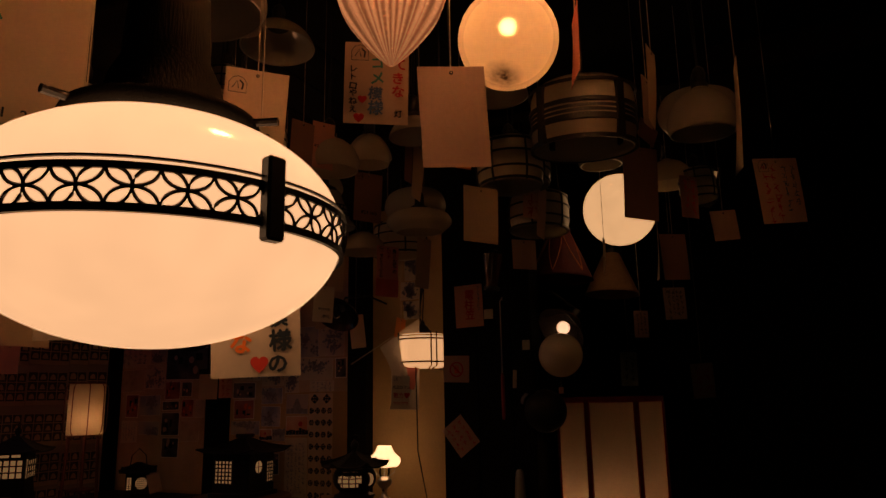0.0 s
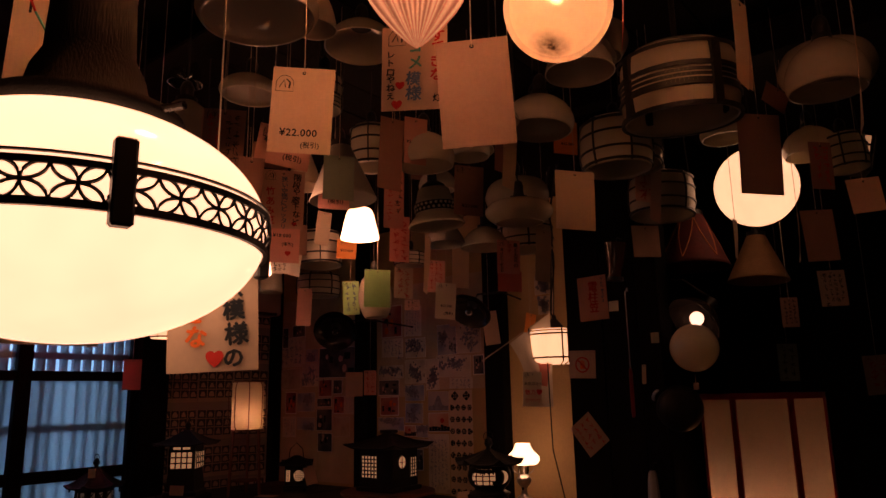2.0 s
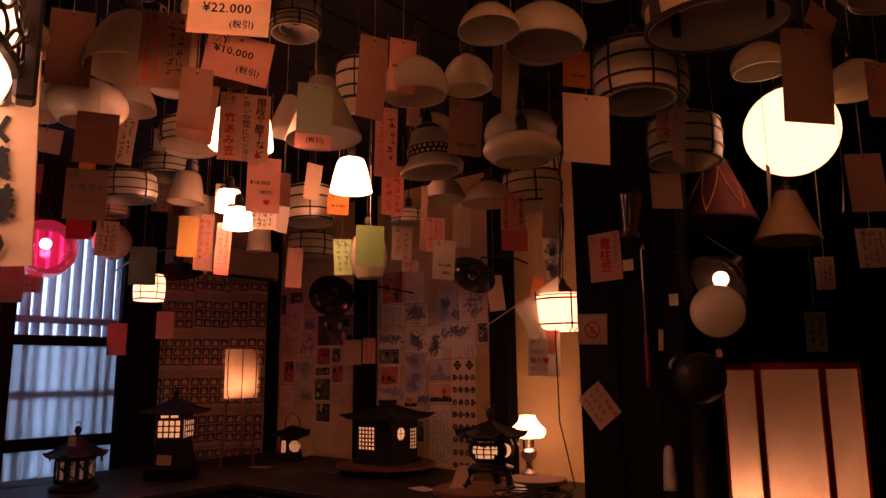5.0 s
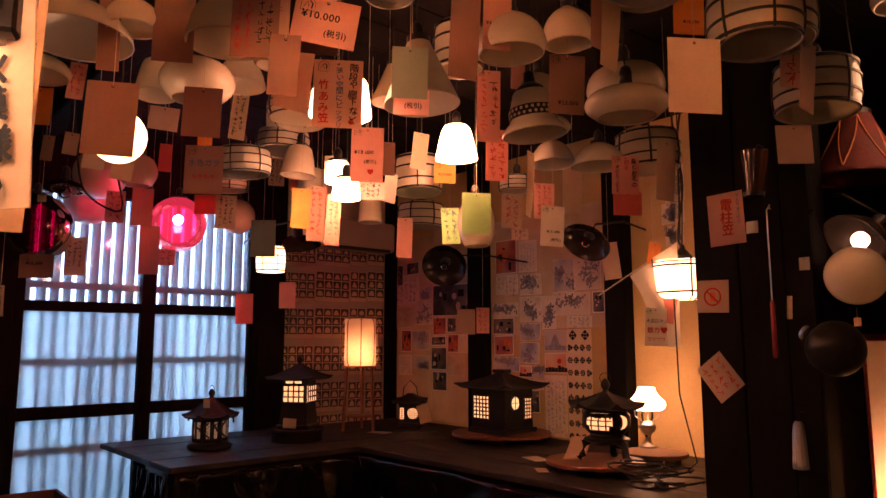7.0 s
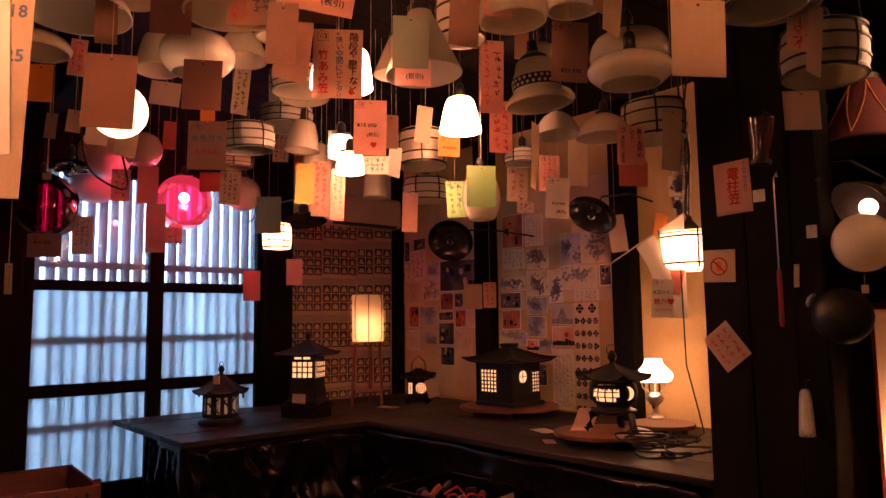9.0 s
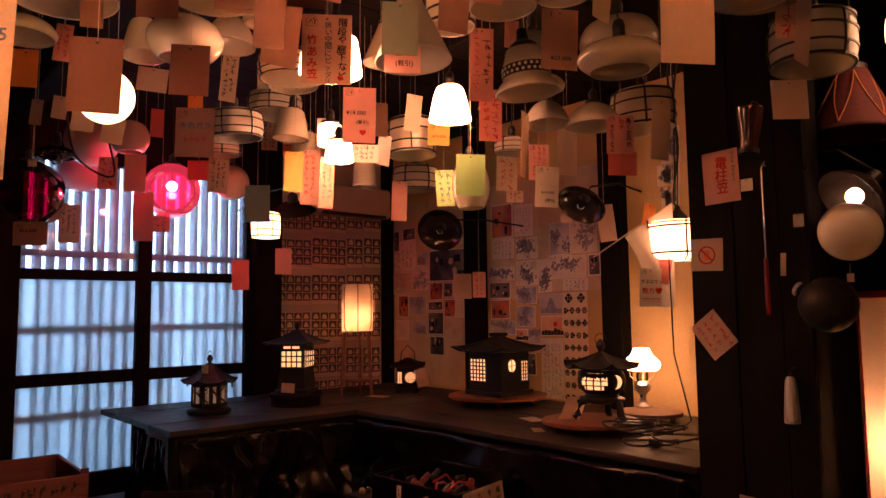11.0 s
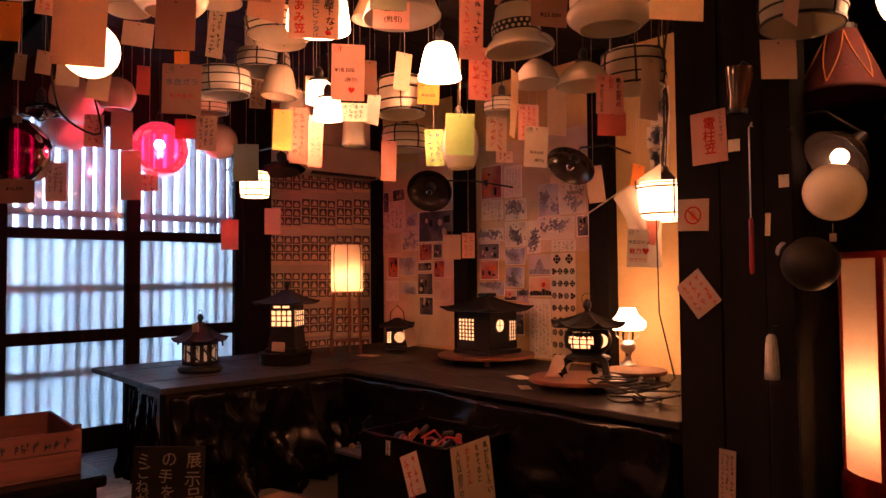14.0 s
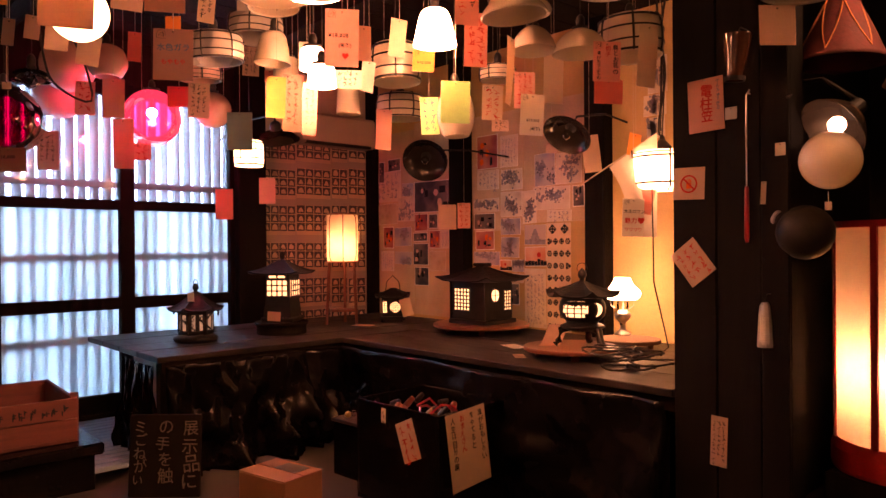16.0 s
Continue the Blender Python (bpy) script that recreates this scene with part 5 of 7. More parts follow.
hanging_lamp('bowl', -1.954, 1.802, 2.482, 0.22, 0.084, MILK_GREY, -3.6, 285, finish='smoky opal glass')
hanging_lamp('dome', -2.276, 1.733, 2.606, 0.133, 0.121, CLEAR, 2.7, 102, finish='clear glass', bulb=True)
hanging_lamp('disc', -0.878, 2.356, 2.426, 0.203, 0.123, MILK_GREY, 0, 138, finish='smoky opal glass')
hanging_lamp('bowl', -0.917, 2.09, 2.168, 0.213, 0.114, MILK_GREY, 3.6, 135, finish='smoky opal glass')
hanging_lamp('dome', -1.434, 2.461, 2.325, 0.182, 0.102, MILK, 2.7, 220)
hanging_lamp('bowl', -0.185, 2.377, 2.177, 0.209, 0.15, MILK_GREY, -1.8, 215, finish='smoky opal glass')
hanging_lamp('bowl', -0.648, 3.071, 2.352, 0.191, 0.106, MILK, 0.9, 340)
hanging_lamp('bowl', -0.413, 3.394, 2.315, 0.211, 0.124, MILK, 1.8, 260)
hanging_lamp('drum', -0.89, 2.651, 2.184, 0.267, 0.165, MILK_GREY, 2.7, 210, finish='smoky opal glass')
hanging_lamp('cone', -0.873, 4.22, 1.952, 0.306, 0.25, BUFF_CLOTH, 3.6, 152, finish='buff cloth')
hanging_lamp('drum', -0.289, 3.383, 2.226, 0.157, 0.146, MILK, 3.6, 270)
hanging_lamp('drum', -2.927, 2.315, 2.369, 0.244, 0.166, MILK, 2.7, 255)
hanging_lamp('drum', -1.9, 2.389, 2.343, 0.185, 0.186, MILK, 0.9, 245)
hanging_lamp('drum', -1.722, 1.953, 2.424, 0.134, 0.13, MILK_GREY, 1.8, 180, finish='smoky opal glass')
hanging_lamp('bowl', -1.057, 1.17, 2.185, 0.257, 0.097, MILK_GREY, 3.6, 315, finish='smoky opal glass')
hanging_lamp('dome', -1.345, 1.767, 2.458, 0.228, 0.08, MILK_GREY, -2.7, 30, finish='smoky opal glass')
hanging_lamp('dome', -0.715, 1.98, 2.251, 0.191, 0.105, MILK_GREY, 0, 85, finish='smoky opal glass')
hanging_lamp('disc', -0.207, 2.551, 2.241, 0.263, 0.148, MILK_GREY, 3.6, 40, finish='smoky opal glass')
hanging_lamp('dome', -1.259, 1.503, 2.374, 0.121, 0.117, MILK_GREY, -0.9, 215, finish='smoky opal glass')
hanging_lamp('disc', -0.856, 2.446, 2.521, 0.186, 0.136, MILK_GREY, 2.7, 230, finish='smoky opal glass')
hanging_lamp('bowl', -1.916, 2.854, 2.347, 0.178, 0.109, MILK_GREY, -1.8, 160, finish='smoky opal glass')
hanging_lamp('disc', -1.216, 2.441, 2.035, 0.228, 0.127, MILK_GREY, 3.6, 325, finish='smoky opal glass')
hanging_lamp('globe', -0.668, 3.529, 2.092, 0.348, 0.348, LIT_MOON, 0, 0, burning=True)
frosted = hanging_lamp('globe', -0.478, 1.421, 2.004, 0.206, 0.206, FROST_GLOBE, 0, 0, finish='stained frosted glass', burning=True)
part("bulb", lathe(arc(0, 0.135, 0.020, 0, 180, 10), 16), LIT_GLOBE_BULB, frosted, "burning bulb seen blurred through the glass", smooth=True)

price_tag(-0.326, 1.369, 2.10, 0.075, 0.14, 112, 4, 'red', curl=0.05, label='red card price tag hung edge-on beside a globe')
checker = thing("lattice_lamp", pose(-0.30, 3.57, 2.26, 0, 0, 20) @ pose(0, 0, 0, 0, 14, 0), "small square lamp with glowing panes behind dark lattice", "pendant lamp", "pendant lamps under the ceiling")
part("body", box((-0.055, -0.055, 0), (0.055, 0.055, 0.17), 0.004), BLACK_PAINT, checker)
for m in (pose(0, -0.058, 0.085), pose(-0.058, 0, 0.085, 0, 0, -90), pose(0.058, 0, 0.085, 0, 0, 90)):
    lit_window(checker, m, 0.085, 0.13, 2, 3, bar=0.008)
part("cord", tube([(0, 0, 0.17), tuple(checker.matrix_world.inverted() @ Vector((-0.28, 3.57, TOP)))], 0.003, 6), CORD, checker)

# ---- printed sheets and photographs on the walls ----
BACKING = surface("backing_paper", (0.58, 0.43, 0.27), 0.8, vary=0.25, grain=4, bump=0.1)


def backing(x0, x1, z0, z1):
    w, h = x1 - x0, z1 - z0
    ob = tagged(mesh_object("backing_paper", box((-w / 2, 0, -h / 2), (w / 2, 0.001, h / 2)), BACKING), "faded tan backing paper pasted on the wall", "paper", "backing papers on the back wall")
    ob.matrix_world = pose((x0 + x1) / 2, WY - 0.003, (z0 + z1) / 2)


for x0, x1, z0, z1 in ((-5.25, -4.75, 0.70, 1.45), (-4.747, -4.215, 0.70, 1.50), (-5.25, -4.75, 1.453, 2.30), (-4.747, -4.215, 1.503, 2.35), (-4.035, -3.50, 1.40, 2.30), (-3.497, -2.89, 1.45, 2.32)):
    backing(x0, x1, z0, z1)
photograph(-3.978, -3.753, 1.88, 2.142, 'red')
photograph(-3.974, -3.743, 1.721, 1.87, 'pale')
photograph(-4.014, -3.739, 1.547, 1.652, 'map')
photograph(-4.015, -3.788, 1.412, 1.539, 'night')
photograph(-3.998, -3.795, 1.253, 1.403, 'red')
photograph(-4.018, -3.737, 1.135, 1.24, 'blue')
photograph(-3.723, -3.546, 1.877, 2.114, 'pale')
photograph(-3.719, -3.509, 1.705, 1.858, 'map')
photograph(-3.727, -3.511, 1.502, 1.689, 'map')
photograph(-3.505, -3.375, 1.446, 1.686, 'map')
photograph(-3.723, -3.523, 1.367, 1.49, 'blue')
photograph(-3.725, -3.542, 1.197, 1.35, 'blue')
photograph(-3.738, -3.616, 1.095, 1.18, 'sun')
photograph(-3.61, -3.493, 1.089, 1.181, 'blue')
photograph(-3.384, -3.197, 1.709, 1.943, 'blue')
photograph(-3.192, -2.972, 1.714, 1.929, 'map')
photograph(-3.402, -3.07, 1.54, 1.701, 'map')
photograph(-3.046, -2.946, 1.549, 1.696, 'night')
photograph(-3.485, -3.283, 1.289, 1.436, 'dusk')
photograph(-3.487, -3.284, 1.133, 1.277, 'sun')
photograph(-3.49, -3.287, 0.69, 1.117, 'pale')
photograph(-3.739, -3.499, 1.011, 1.079, 'pale')
photograph(-3.63, -3.539, 0.843, 1.004, 'night')
photograph(-5.312, -4.937, 1.691, 1.962, 'pale')
photograph(-5.307, -4.988, 1.487, 1.672, 'tan')
photograph(-4.972, -4.752, 1.509, 1.717, 'map')
photograph(-4.743, -4.276, 1.573, 1.839, 'night')
photograph(-4.746, -4.574, 1.415, 1.565, 'red')
photograph(-4.559, -4.444, 1.435, 1.559, 'night')
photograph(-4.763, -4.575, 1.327, 1.405, 'night')
photograph(-4.764, -4.563, 1.124, 1.313, 'night')
photograph(-4.554, -4.418, 1.269, 1.42, 'red')
photograph(-4.404, -4.307, 1.268, 1.417, 'pale')
photograph(-5.189, -5.04, 1.271, 1.465, 'red')
photograph(-5.023, -4.786, 1.29, 1.455, 'blue')
photograph(-4.751, -4.565, 0.949, 1.109, 'night')
photograph(-5.026, -4.788, 1.13, 1.24, 'blue')
photograph(-5.114, -4.935, 1.959, 2.071, 'night')
photograph(-5.25, -5.165, 1.866, 2.058, 'night')
photograph(-5.226, -5.042, 1.066, 1.245, 'pale')
photograph(-4.549, -4.35, 1.079, 1.245, 'tan')
photograph(-4.921, -4.758, 1.726, 1.84, 'blue')
photograph(-2.455, -2.322, 2.226, 2.453, 'map')
photograph(-2.489, -2.331, 2.088, 2.218, 'map')
photograph(-2.466, -2.34, 1.947, 2.077, 'map')
photograph(-2.567, -2.413, 1.511, 1.654, 'pale')
crest_chart(-3.275, -3.06, 0.667, 1.442)
photograph(-3.271, -3.056, 1.454, 1.533, 'pale')
lamp_sheet(3.535, 3.846, 2.026, 2.225, 4, 3, 0)
lamp_sheet(3.857, 4.199, 2.052, 2.259, 4, 3, 0)
lamp_sheet(4.211, 4.379, 2.073, 2.286, 2, 3, 0)
lamp_sheet(4.392, 4.58, 2.088, 2.305, 2, 3, 0)
lamp_sheet(3.532, 3.844, 1.723, 1.941, 4, 3, 1)
lamp_sheet(3.854, 4.196, 1.738, 1.964, 4, 3, 1)
lamp_sheet(4.208, 4.376, 1.749, 1.982, 2, 3, 1)
lamp_sheet(4.389, 4.577, 1.758, 1.995, 2, 3, 1)
lamp_sheet(3.529, 3.841, 1.42, 1.638, 4, 3, 2)
lamp_sheet(3.852, 4.193, 1.423, 1.649, 4, 3, 2)
lamp_sheet(4.205, 4.373, 1.426, 1.658, 2, 3, 2)
lamp_sheet(4.386, 4.574, 1.428, 1.665, 2, 3, 2)
lamp_sheet(3.527, 3.838, 1.118, 1.326, 4, 3, 3)
lamp_sheet(3.849, 4.19, 1.109, 1.325, 4, 3, 3)
lamp_sheet(4.202, 4.37, 1.103, 1.325, 2, 3, 3)
lamp_sheet(4.382, 4.57, 1.098, 1.325, 2, 3, 3)
lamp_sheet(3.524, 3.835, 0.825, 1.033, 4, 3, 4)
lamp_sheet(3.846, 4.187, 0.805, 1.021, 4, 3, 4)
lamp_sheet(4.199, 4.367, 0.789, 1.012, 2, 3, 4)
lamp_sheet(4.379, 4.567, 0.778, 1.005, 2, 3, 4)
lamp_sheet(3.522, 3.833, 0.569, 0.768, 4, 3, 5)
lamp_sheet(3.844, 4.184, 0.54, 0.746, 4, 3, 5)
lamp_sheet(4.196, 4.364, 0.517, 0.729, 2, 3, 5)
lamp_sheet(4.377, 4.565, 0.5, 0.717, 2, 3, 5)

# ---- pinned to the boarded wall ----
pinned_card(-1.42, 3.394, 1.942, 0.149, 0.211, 'pink', 'R|0.36|0.12|0.36|電柱笠;B|0.80|0.06|0.12|でんちゅうがさ', -2, 'pink card lettered in red, pinned to the wall')
pinned_card(-1.313, 3.394, 1.813, 0.047, 0.047, 'white', '', 0, 'small white stamped card pinned to the wall')
pinned_card(-1.489, 3.394, 1.594, 0.137, 0.13, 'tan', '', 2, 'pale card with a red no-touching sign')
pinned_card(-1.476, 3.394, 1.289, 0.128, 0.161, 'tan', 'bars:3:r', -38, 'pale hand-written card hung askew')
pinned_card(-1.367, 3.394, 0.602, 0.068, 0.198, 'tan', 'bars:3:k', 2, 'narrow hand-written strip pinned to the wall')
pinned_card(-1.127, 3.394, 1.654, 0.037, 0.047, 'white', '', 0, 'small blank white tag')
no_touch_ring(-1.49, 3.388, 1.527, 0.06)
tassel(-1.168, 3.35, 0.9, 0.05, 0.165)
AMBER_DARK = surface("dark_amber_glass", (0.05, 0.018, 0.010), 0.12, vary=0.4, grain=8, bump=0.02)
chimney = thing("glass_chimney", pose(-1.267, 3.33, 1.90, 0, 4, 0), "dark amber glass chimney hung on the boarded wall", "lamp shade")
part("glass", shell(smooth_profile([(0.052, 0.17), (0.050, 0.15), (0.040, 0.08), (0.033, 0.03), (0.036, 0.0)]), 0.003, 28), AMBER_DARK, chimney, smooth=True)
part("collar", ring_band(0.033, -0.004, 0.012, 0.005, 24), BLACK_IRON, chimney)
part("hook", tube([(0, 0, 0.17), (0, 0.02, 0.20), (0, 0.07, 0.20)], 0.002, 5), BLACK_IRON, chimney)
pinned_card(-1.187, 3.392, 1.515, 0.02, 0.085, 'cream', '', 3, 'narrow blank cream tag pinned to the wall')
wall_rod(-1.242, 3.37, 1.286, 1.5, 1.843)
WALL_GLOBE = (-0.978, 3.457, 1.580)
SMOKE_GLOBE = (-1.061, 3.446, 1.322)
SPOT = (-0.983, 3.493, 1.696)
DISH_A = (-3.815, 3.983, 1.888)
DISH_B = (-2.707, 4.164, 1.951)
DISH_C = (-4.426, 3.16, 2.028)
FLAG_LAMP = (-2.052, 4.141, 1.687)
FLAG_TIP = (-2.043, 4.077, 1.873)
FLAG_END = (-2.388, 3.844, 1.598)
TALL = (-0.96, 4.35, 0.30)
LAN1 = (-4.479, 2.569)
LAN2 = (-4.425, 3.160)
LAN3 = (-4.576, 4.263)
LAN4 = (-3.545, 4.245)
LAN5 = (-2.347, 3.775)
OIL = (-2.452, 4.372)
price_tag(-2.099, 3.939, 1.524, 0.115, 0.195, 51.816, 2, 'white', 'k|0.05|0.3|0.19|大正ロマン;r|0.1|0.52|0.28|魅力♥;r|0.1|0.78|0.2|ワワワワ')
TALL_TURN = 259
FLUTE = (-0.6, 1.151, 1.957)
WIDE = (-0.496, 2.115, 2.093, 0.151)
DOTS = (-1.726, 2.606, 2.098)
RED_CONE = (-1.017, 3.679, 1.972, 0.329, 0.262)
FLEXES = [
    [(-3.818, 1.511, 2.779), (-3.888, 1.559, 2.563), (-3.909, 1.607, 2.208), (-3.884, 1.662, 2.08), (-3.788, 1.786, 2.014), (-3.785, 1.747, 2.222), (-3.8, 1.703, 2.35), (-3.696, 1.652, 2.779)],
    [(-1.923, 4.042, 2.779), (-2.033, 4.107, 2.43), (-2.038, 4.152, 2.187), (-2.082, 4.157, 1.913), (-2.064, 4.19, 1.852)],
    [(-1.978, 4.05, 2.779), (-2.063, 4.115, 2.599), (-2.07, 4.17, 2.29), (-2.104, 4.21, 1.905)],
]

# ---- lanterns and lamps on the counter ----
def plum_lantern(x, y):
    l = thing("iron_lantern", pose(x, y, CZ, 0, 0, 12), "small hexagonal rusty iron lantern with plum pattern", "lantern")
    part("base", capped([(0.13, 0), (0.14, 0.015), (0.138, 0.03), (0.11, 0.042), (0.10, 0.047)], 24), BLACK_IRON, l, smooth=True)
    part("body", capped([(0.105, 0.045), (0.112, 0.06), (0.112, 0.19), (0.10, 0.205)], 6), BLACK_IRON, l)
    for k in range(6):
        m = pose(0, 0, 0.125, 0, 0, 60 * k + 30) @ pose(0, -0.0995, 0)
        part("pane", box((-0.042, -0.001, -0.05), (0.042, 0.001, 0.05), m=m), LIT_PLUM, l, "dimly lit pale pane")
        bm, rnd = bmesh.new(), random.Random(k)
        tube([m @ Vector(q) for q in ((-0.042, -0.003, 0.02), (-0.012, -0.004, -0.004), (0.01, -0.004, -0.02), (0.042, -0.003, -0.045))], 0.006, 5, bm)
        tube([m @ Vector(q) for q in ((-0.01, -0.003, -0.005), (0.012, -0.004, 0.022), (0.036, -0.003, 0.048))], 0.005, 5, bm)
        for _ in range(5):
            u, v, s = rnd.uniform(-0.034, 0.034), rnd.uniform(-0.042, 0.042), rnd.uniform(0.010, 0.016)
            lathe([(s * 0.7, 0), (s, 0), (s, 0.003), (s * 0.7, 0.003), (s * 0.7, 0)], 15, bm, wave=5, depth=0.2, m=m @ pose(u, -0.001, v, 90))
        part("grille", bm, BLACK_IRON, l)
    curved_roof(l, 0.165, 0.205, 0.115, 0.02, 6, 0)
    finial(l, 0.315, 0.018)
    for a in (200, 20):
        part("bell", tube([(0.165 * math.cos(radians(a)), 0.165 * math.sin(radians(a)), 0.205), (0.168 * math.cos(radians(a)), 0.168 * math.sin(radians(a)), 0.17)], 0.006, 6), BLACK_IRON, l)
    part("label_card", box((0.01, -0.112, 0.265), (0.055, -0.110, 0.32), m=pose(0, 0, 0, 0, 0, 24)), PAPERS["cream"], l, "small cream price card")
    return l


plum_lantern(LAN1[0] - 0.05, LAN1[1] + 0.05)

st = round_stand(LAN2[0] - 0.08, LAN2[1] + 0.07, CZ, 0.185, 0.085, DARK_WOOD, "round dark wooden stand on the counter")
part("drum", capped([(0.172, 0.0), (0.172, 0.064)], 40), DARK_WOOD, st)
l = thing("iron_lantern", pose(LAN2[0] - 0.10, LAN2[1] + 0.09, CZ + 0.085, 0, 0, 38), "tall square iron lantern with a glowing grid window", "lantern")
part("base", box((-0.115, -0.115, 0), (0.115, 0.115, 0.03), 0.006), BLACK_IRON, l)
part("body", capped([(0.145, 0.03), (0.125, 0.16), (0.125, 0.34)], 4, m=pose(0, 0, 0, 0, 0, 45)), BLACK_IRON, l)
lit_window(l, pose(0, -0.098, 0.235), 0.155, 0.115, 4, 3, bar=0.009)
lit_window(l, pose(0, -0.098, 0.315), 0.13, 0.028, 2, 1, bar=0.012)
lit_window(l, pose(0.098, 0, 0.235, 0, 0, 90), 0.155, 0.115, 4, 3, bar=0.009)
curved_roof(l, 0.18, 0.34, 0.095, 0.015)
finial(l, 0.43, 0.018)
part("label_card", box((-0.055, -0.142, 0.01), (0.04, -0.14, 0.075), m=pose(0, 0, 0, 0, 3, 0)), PAPERS["cream"], l, "cream price card leaning on the lantern")

l = thing("iron_lantern", pose(LAN3[0], LAN3[1] + 0.02, CZ, 0, 0, 45), "small square iron lantern with round glowing window", "lantern")
part("base", box((-0.095, -0.095, 0.02), (0.095, 0.095, 0.045), 0.006), BLACK_IRON, l)
for a in (45, 135, 225, 315):
    part("foot", box((-0.012, -0.012, 0), (0.012, 0.012, 0.022), m=pose(0.11 * math.cos(radians(a)), 0.11 * math.sin(radians(a)), 0)), BLACK_IRON, l)
part("body", box((-0.082, -0.082, 0.045), (0.082, 0.082, 0.20), 0.006), BLACK_IRON, l)
round_window(l, pose(0.03, -0.086, 0.12), 0.042, 6)
lit_window(l, pose(-0.055, -0.086, 0.12), 0.035, 0.09, 2, 6)
curved_roof(l, 0.13, 0.20, 0.07, 0.03)
part("handle", tube([(-0.06, 0, 0.24), (-0.05, 0, 0.32), (0, 0, 0.37), (0.05, 0, 0.32), (0.06, 0, 0.24)], 0.004, 6), BLACK_IRON, l)
part("label_card", box((0.10, -0.14, 0.0), (0.19, -0.138, 0.14), m=pose(0, 0, 0.02, 0, -14, 0)), PAPERS["cream"], l, "cream price card leaning on the lantern")

st = round_stand(LAN4[0], LAN4[1] + 0.02, CZ, 0.34, 0.065, ROUND_BOARD, "round red-lacquered wooden board on low feet")
l = thing("iron_lantern", pose(LAN4[0] + 0.0, LAN4[1] + 0.03, CZ + 0.065, 0, 0, 4), "large house-shaped iron lantern with glowing grid windows", "lantern")
part("base", box((-0.17, -0.17, 0), (0.17, 0.17, 0.03), 0.005), BLACK_IRON, l)
part("body", box((-0.15, -0.15, 0.03), (0.15, 0.15, 0.30), 0.005), BLACK_IRON, l)
lit_window(l, pose(-0.055, -0.154, 0.17), 0.145, 0.155, 5, 6, bar=0.009)
round_window(l, pose(0.155, -0.05, 0.20, 0, 0, 90), 0.042, 2)
lit_window(l, pose(0.154, 0.09, 0.16, 0, 0, 90), 0.075, 0.14, 3, 6, bar=0.008)
curved_roof(l, 0.235, 0.30, 0.10, 0.03)
part("cap", box((-0.05, -0.05, 0.395), (0.05, 0.05, 0.42), 0.008), BLACK_IRON, l)

st = round_stand(LAN5[0] - 0.06, LAN5[1] + 0.025, CZ, 0.255, 0.06, ROUND_BOARD, "round red-lacquered wooden board on low feet")
l = thing("iron_lantern", pose(LAN5[0], LAN5[1] + 0.05, CZ + 0.06, 0, 0, 22), "pot-bellied iron lantern on three splayed legs", "lantern")
for a in (210, 330, 90):
    c, s = math.cos(radians(a)), math.sin(radians(a))
    part("leg", tube([(0.05 * c, 0.05 * s, 0.11), (0.12 * c, 0.12 * s, 0.09), (0.13 * c, 0.13 * s, 0.03), (0.15 * c, 0.15 * s, 0.012)], 0.02, 8), BLACK_IRON, l, smooth=True)
part("base", capped(smooth_profile([(0.06, 0.085), (0.10, 0.095), (0.12, 0.11), (0.09, 0.125), (0.085, 0.135)]), 28), BLACK_IRON, l, smooth=True)
part("body", capped(smooth_profile([(0.085, 0.135), (0.115, 0.165), (0.125, 0.205), (0.115, 0.245), (0.09, 0.27)]), 32), BLACK_IRON, l, smooth=True)
bm, bars = bmesh.new(), bmesh.new()
for i in range(8):
    a0, a1 = -126 + 8 * i, -118 + 8 * i
    for j in range(4):
        z0, z1 = 0.165 + 0.021 * j, 0.186 + 0.021 * j
        rr = (0.122, 0.1275, 0.1275, 0.121, 0.112)
        q = [(rr[j], a0, z0), (rr[j], a1, z0), (rr[j + 1], a1, z1), (rr[j + 1], a0, z1)]
        if not (i in (0, 7) and j in (0, 3)):
            bm.faces.new([bm.verts.new((r * math.cos(radians(a)), r * math.sin(radians(a)), z)) for r, a, z in q])
part("pane", bm, LIT_LANTERN, l, "glowing pane")
bm = bmesh.new()
strip = []
for i in range(13):
    q = radians(-80 + 160 * i / 12)
    strip.append([bm.verts.new((0.1285 * math.cos(radians(a)), 0.1285 * math.sin(radians(a)), 0.205 + 0.036 * math.sin(q))) for a in (-46 + 24 * math.cos(q), -46 + 10 * math.cos(q))])
for i in range(12):
    bm.faces.new((strip[i][0], strip[i][1], strip[i + 1][1], strip[i + 1][0]))
part("crescent_pane", bm, LIT_LANTERN, l, "glowing crescent-shaped pane")
for a in (-112, -94, -77):
    tube([(r * math.cos(radians(a)), r * math.sin(radians(a)), z) for r, z in ((0.124, 0.165), (0.130, 0.186), (0.130, 0.207), (0.124, 0.228), (0.115, 0.249))], 0.004, 5, bars)
for z, r in ((0.186, 0.1295), (0.212, 0.129), (0.232, 0.122)):
    tube([(r * math.cos(radians(a)), r * math.sin(radians(a)), z) for a in range(-128, -60, 8)], 0.003, 5, bars)
part("grille", bars, BLACK_IRON, l)
curved_roof(l, 0.19, 0.275, 0.075, 0.03, 6, 0)
finial(l, 0.345, 0.022)

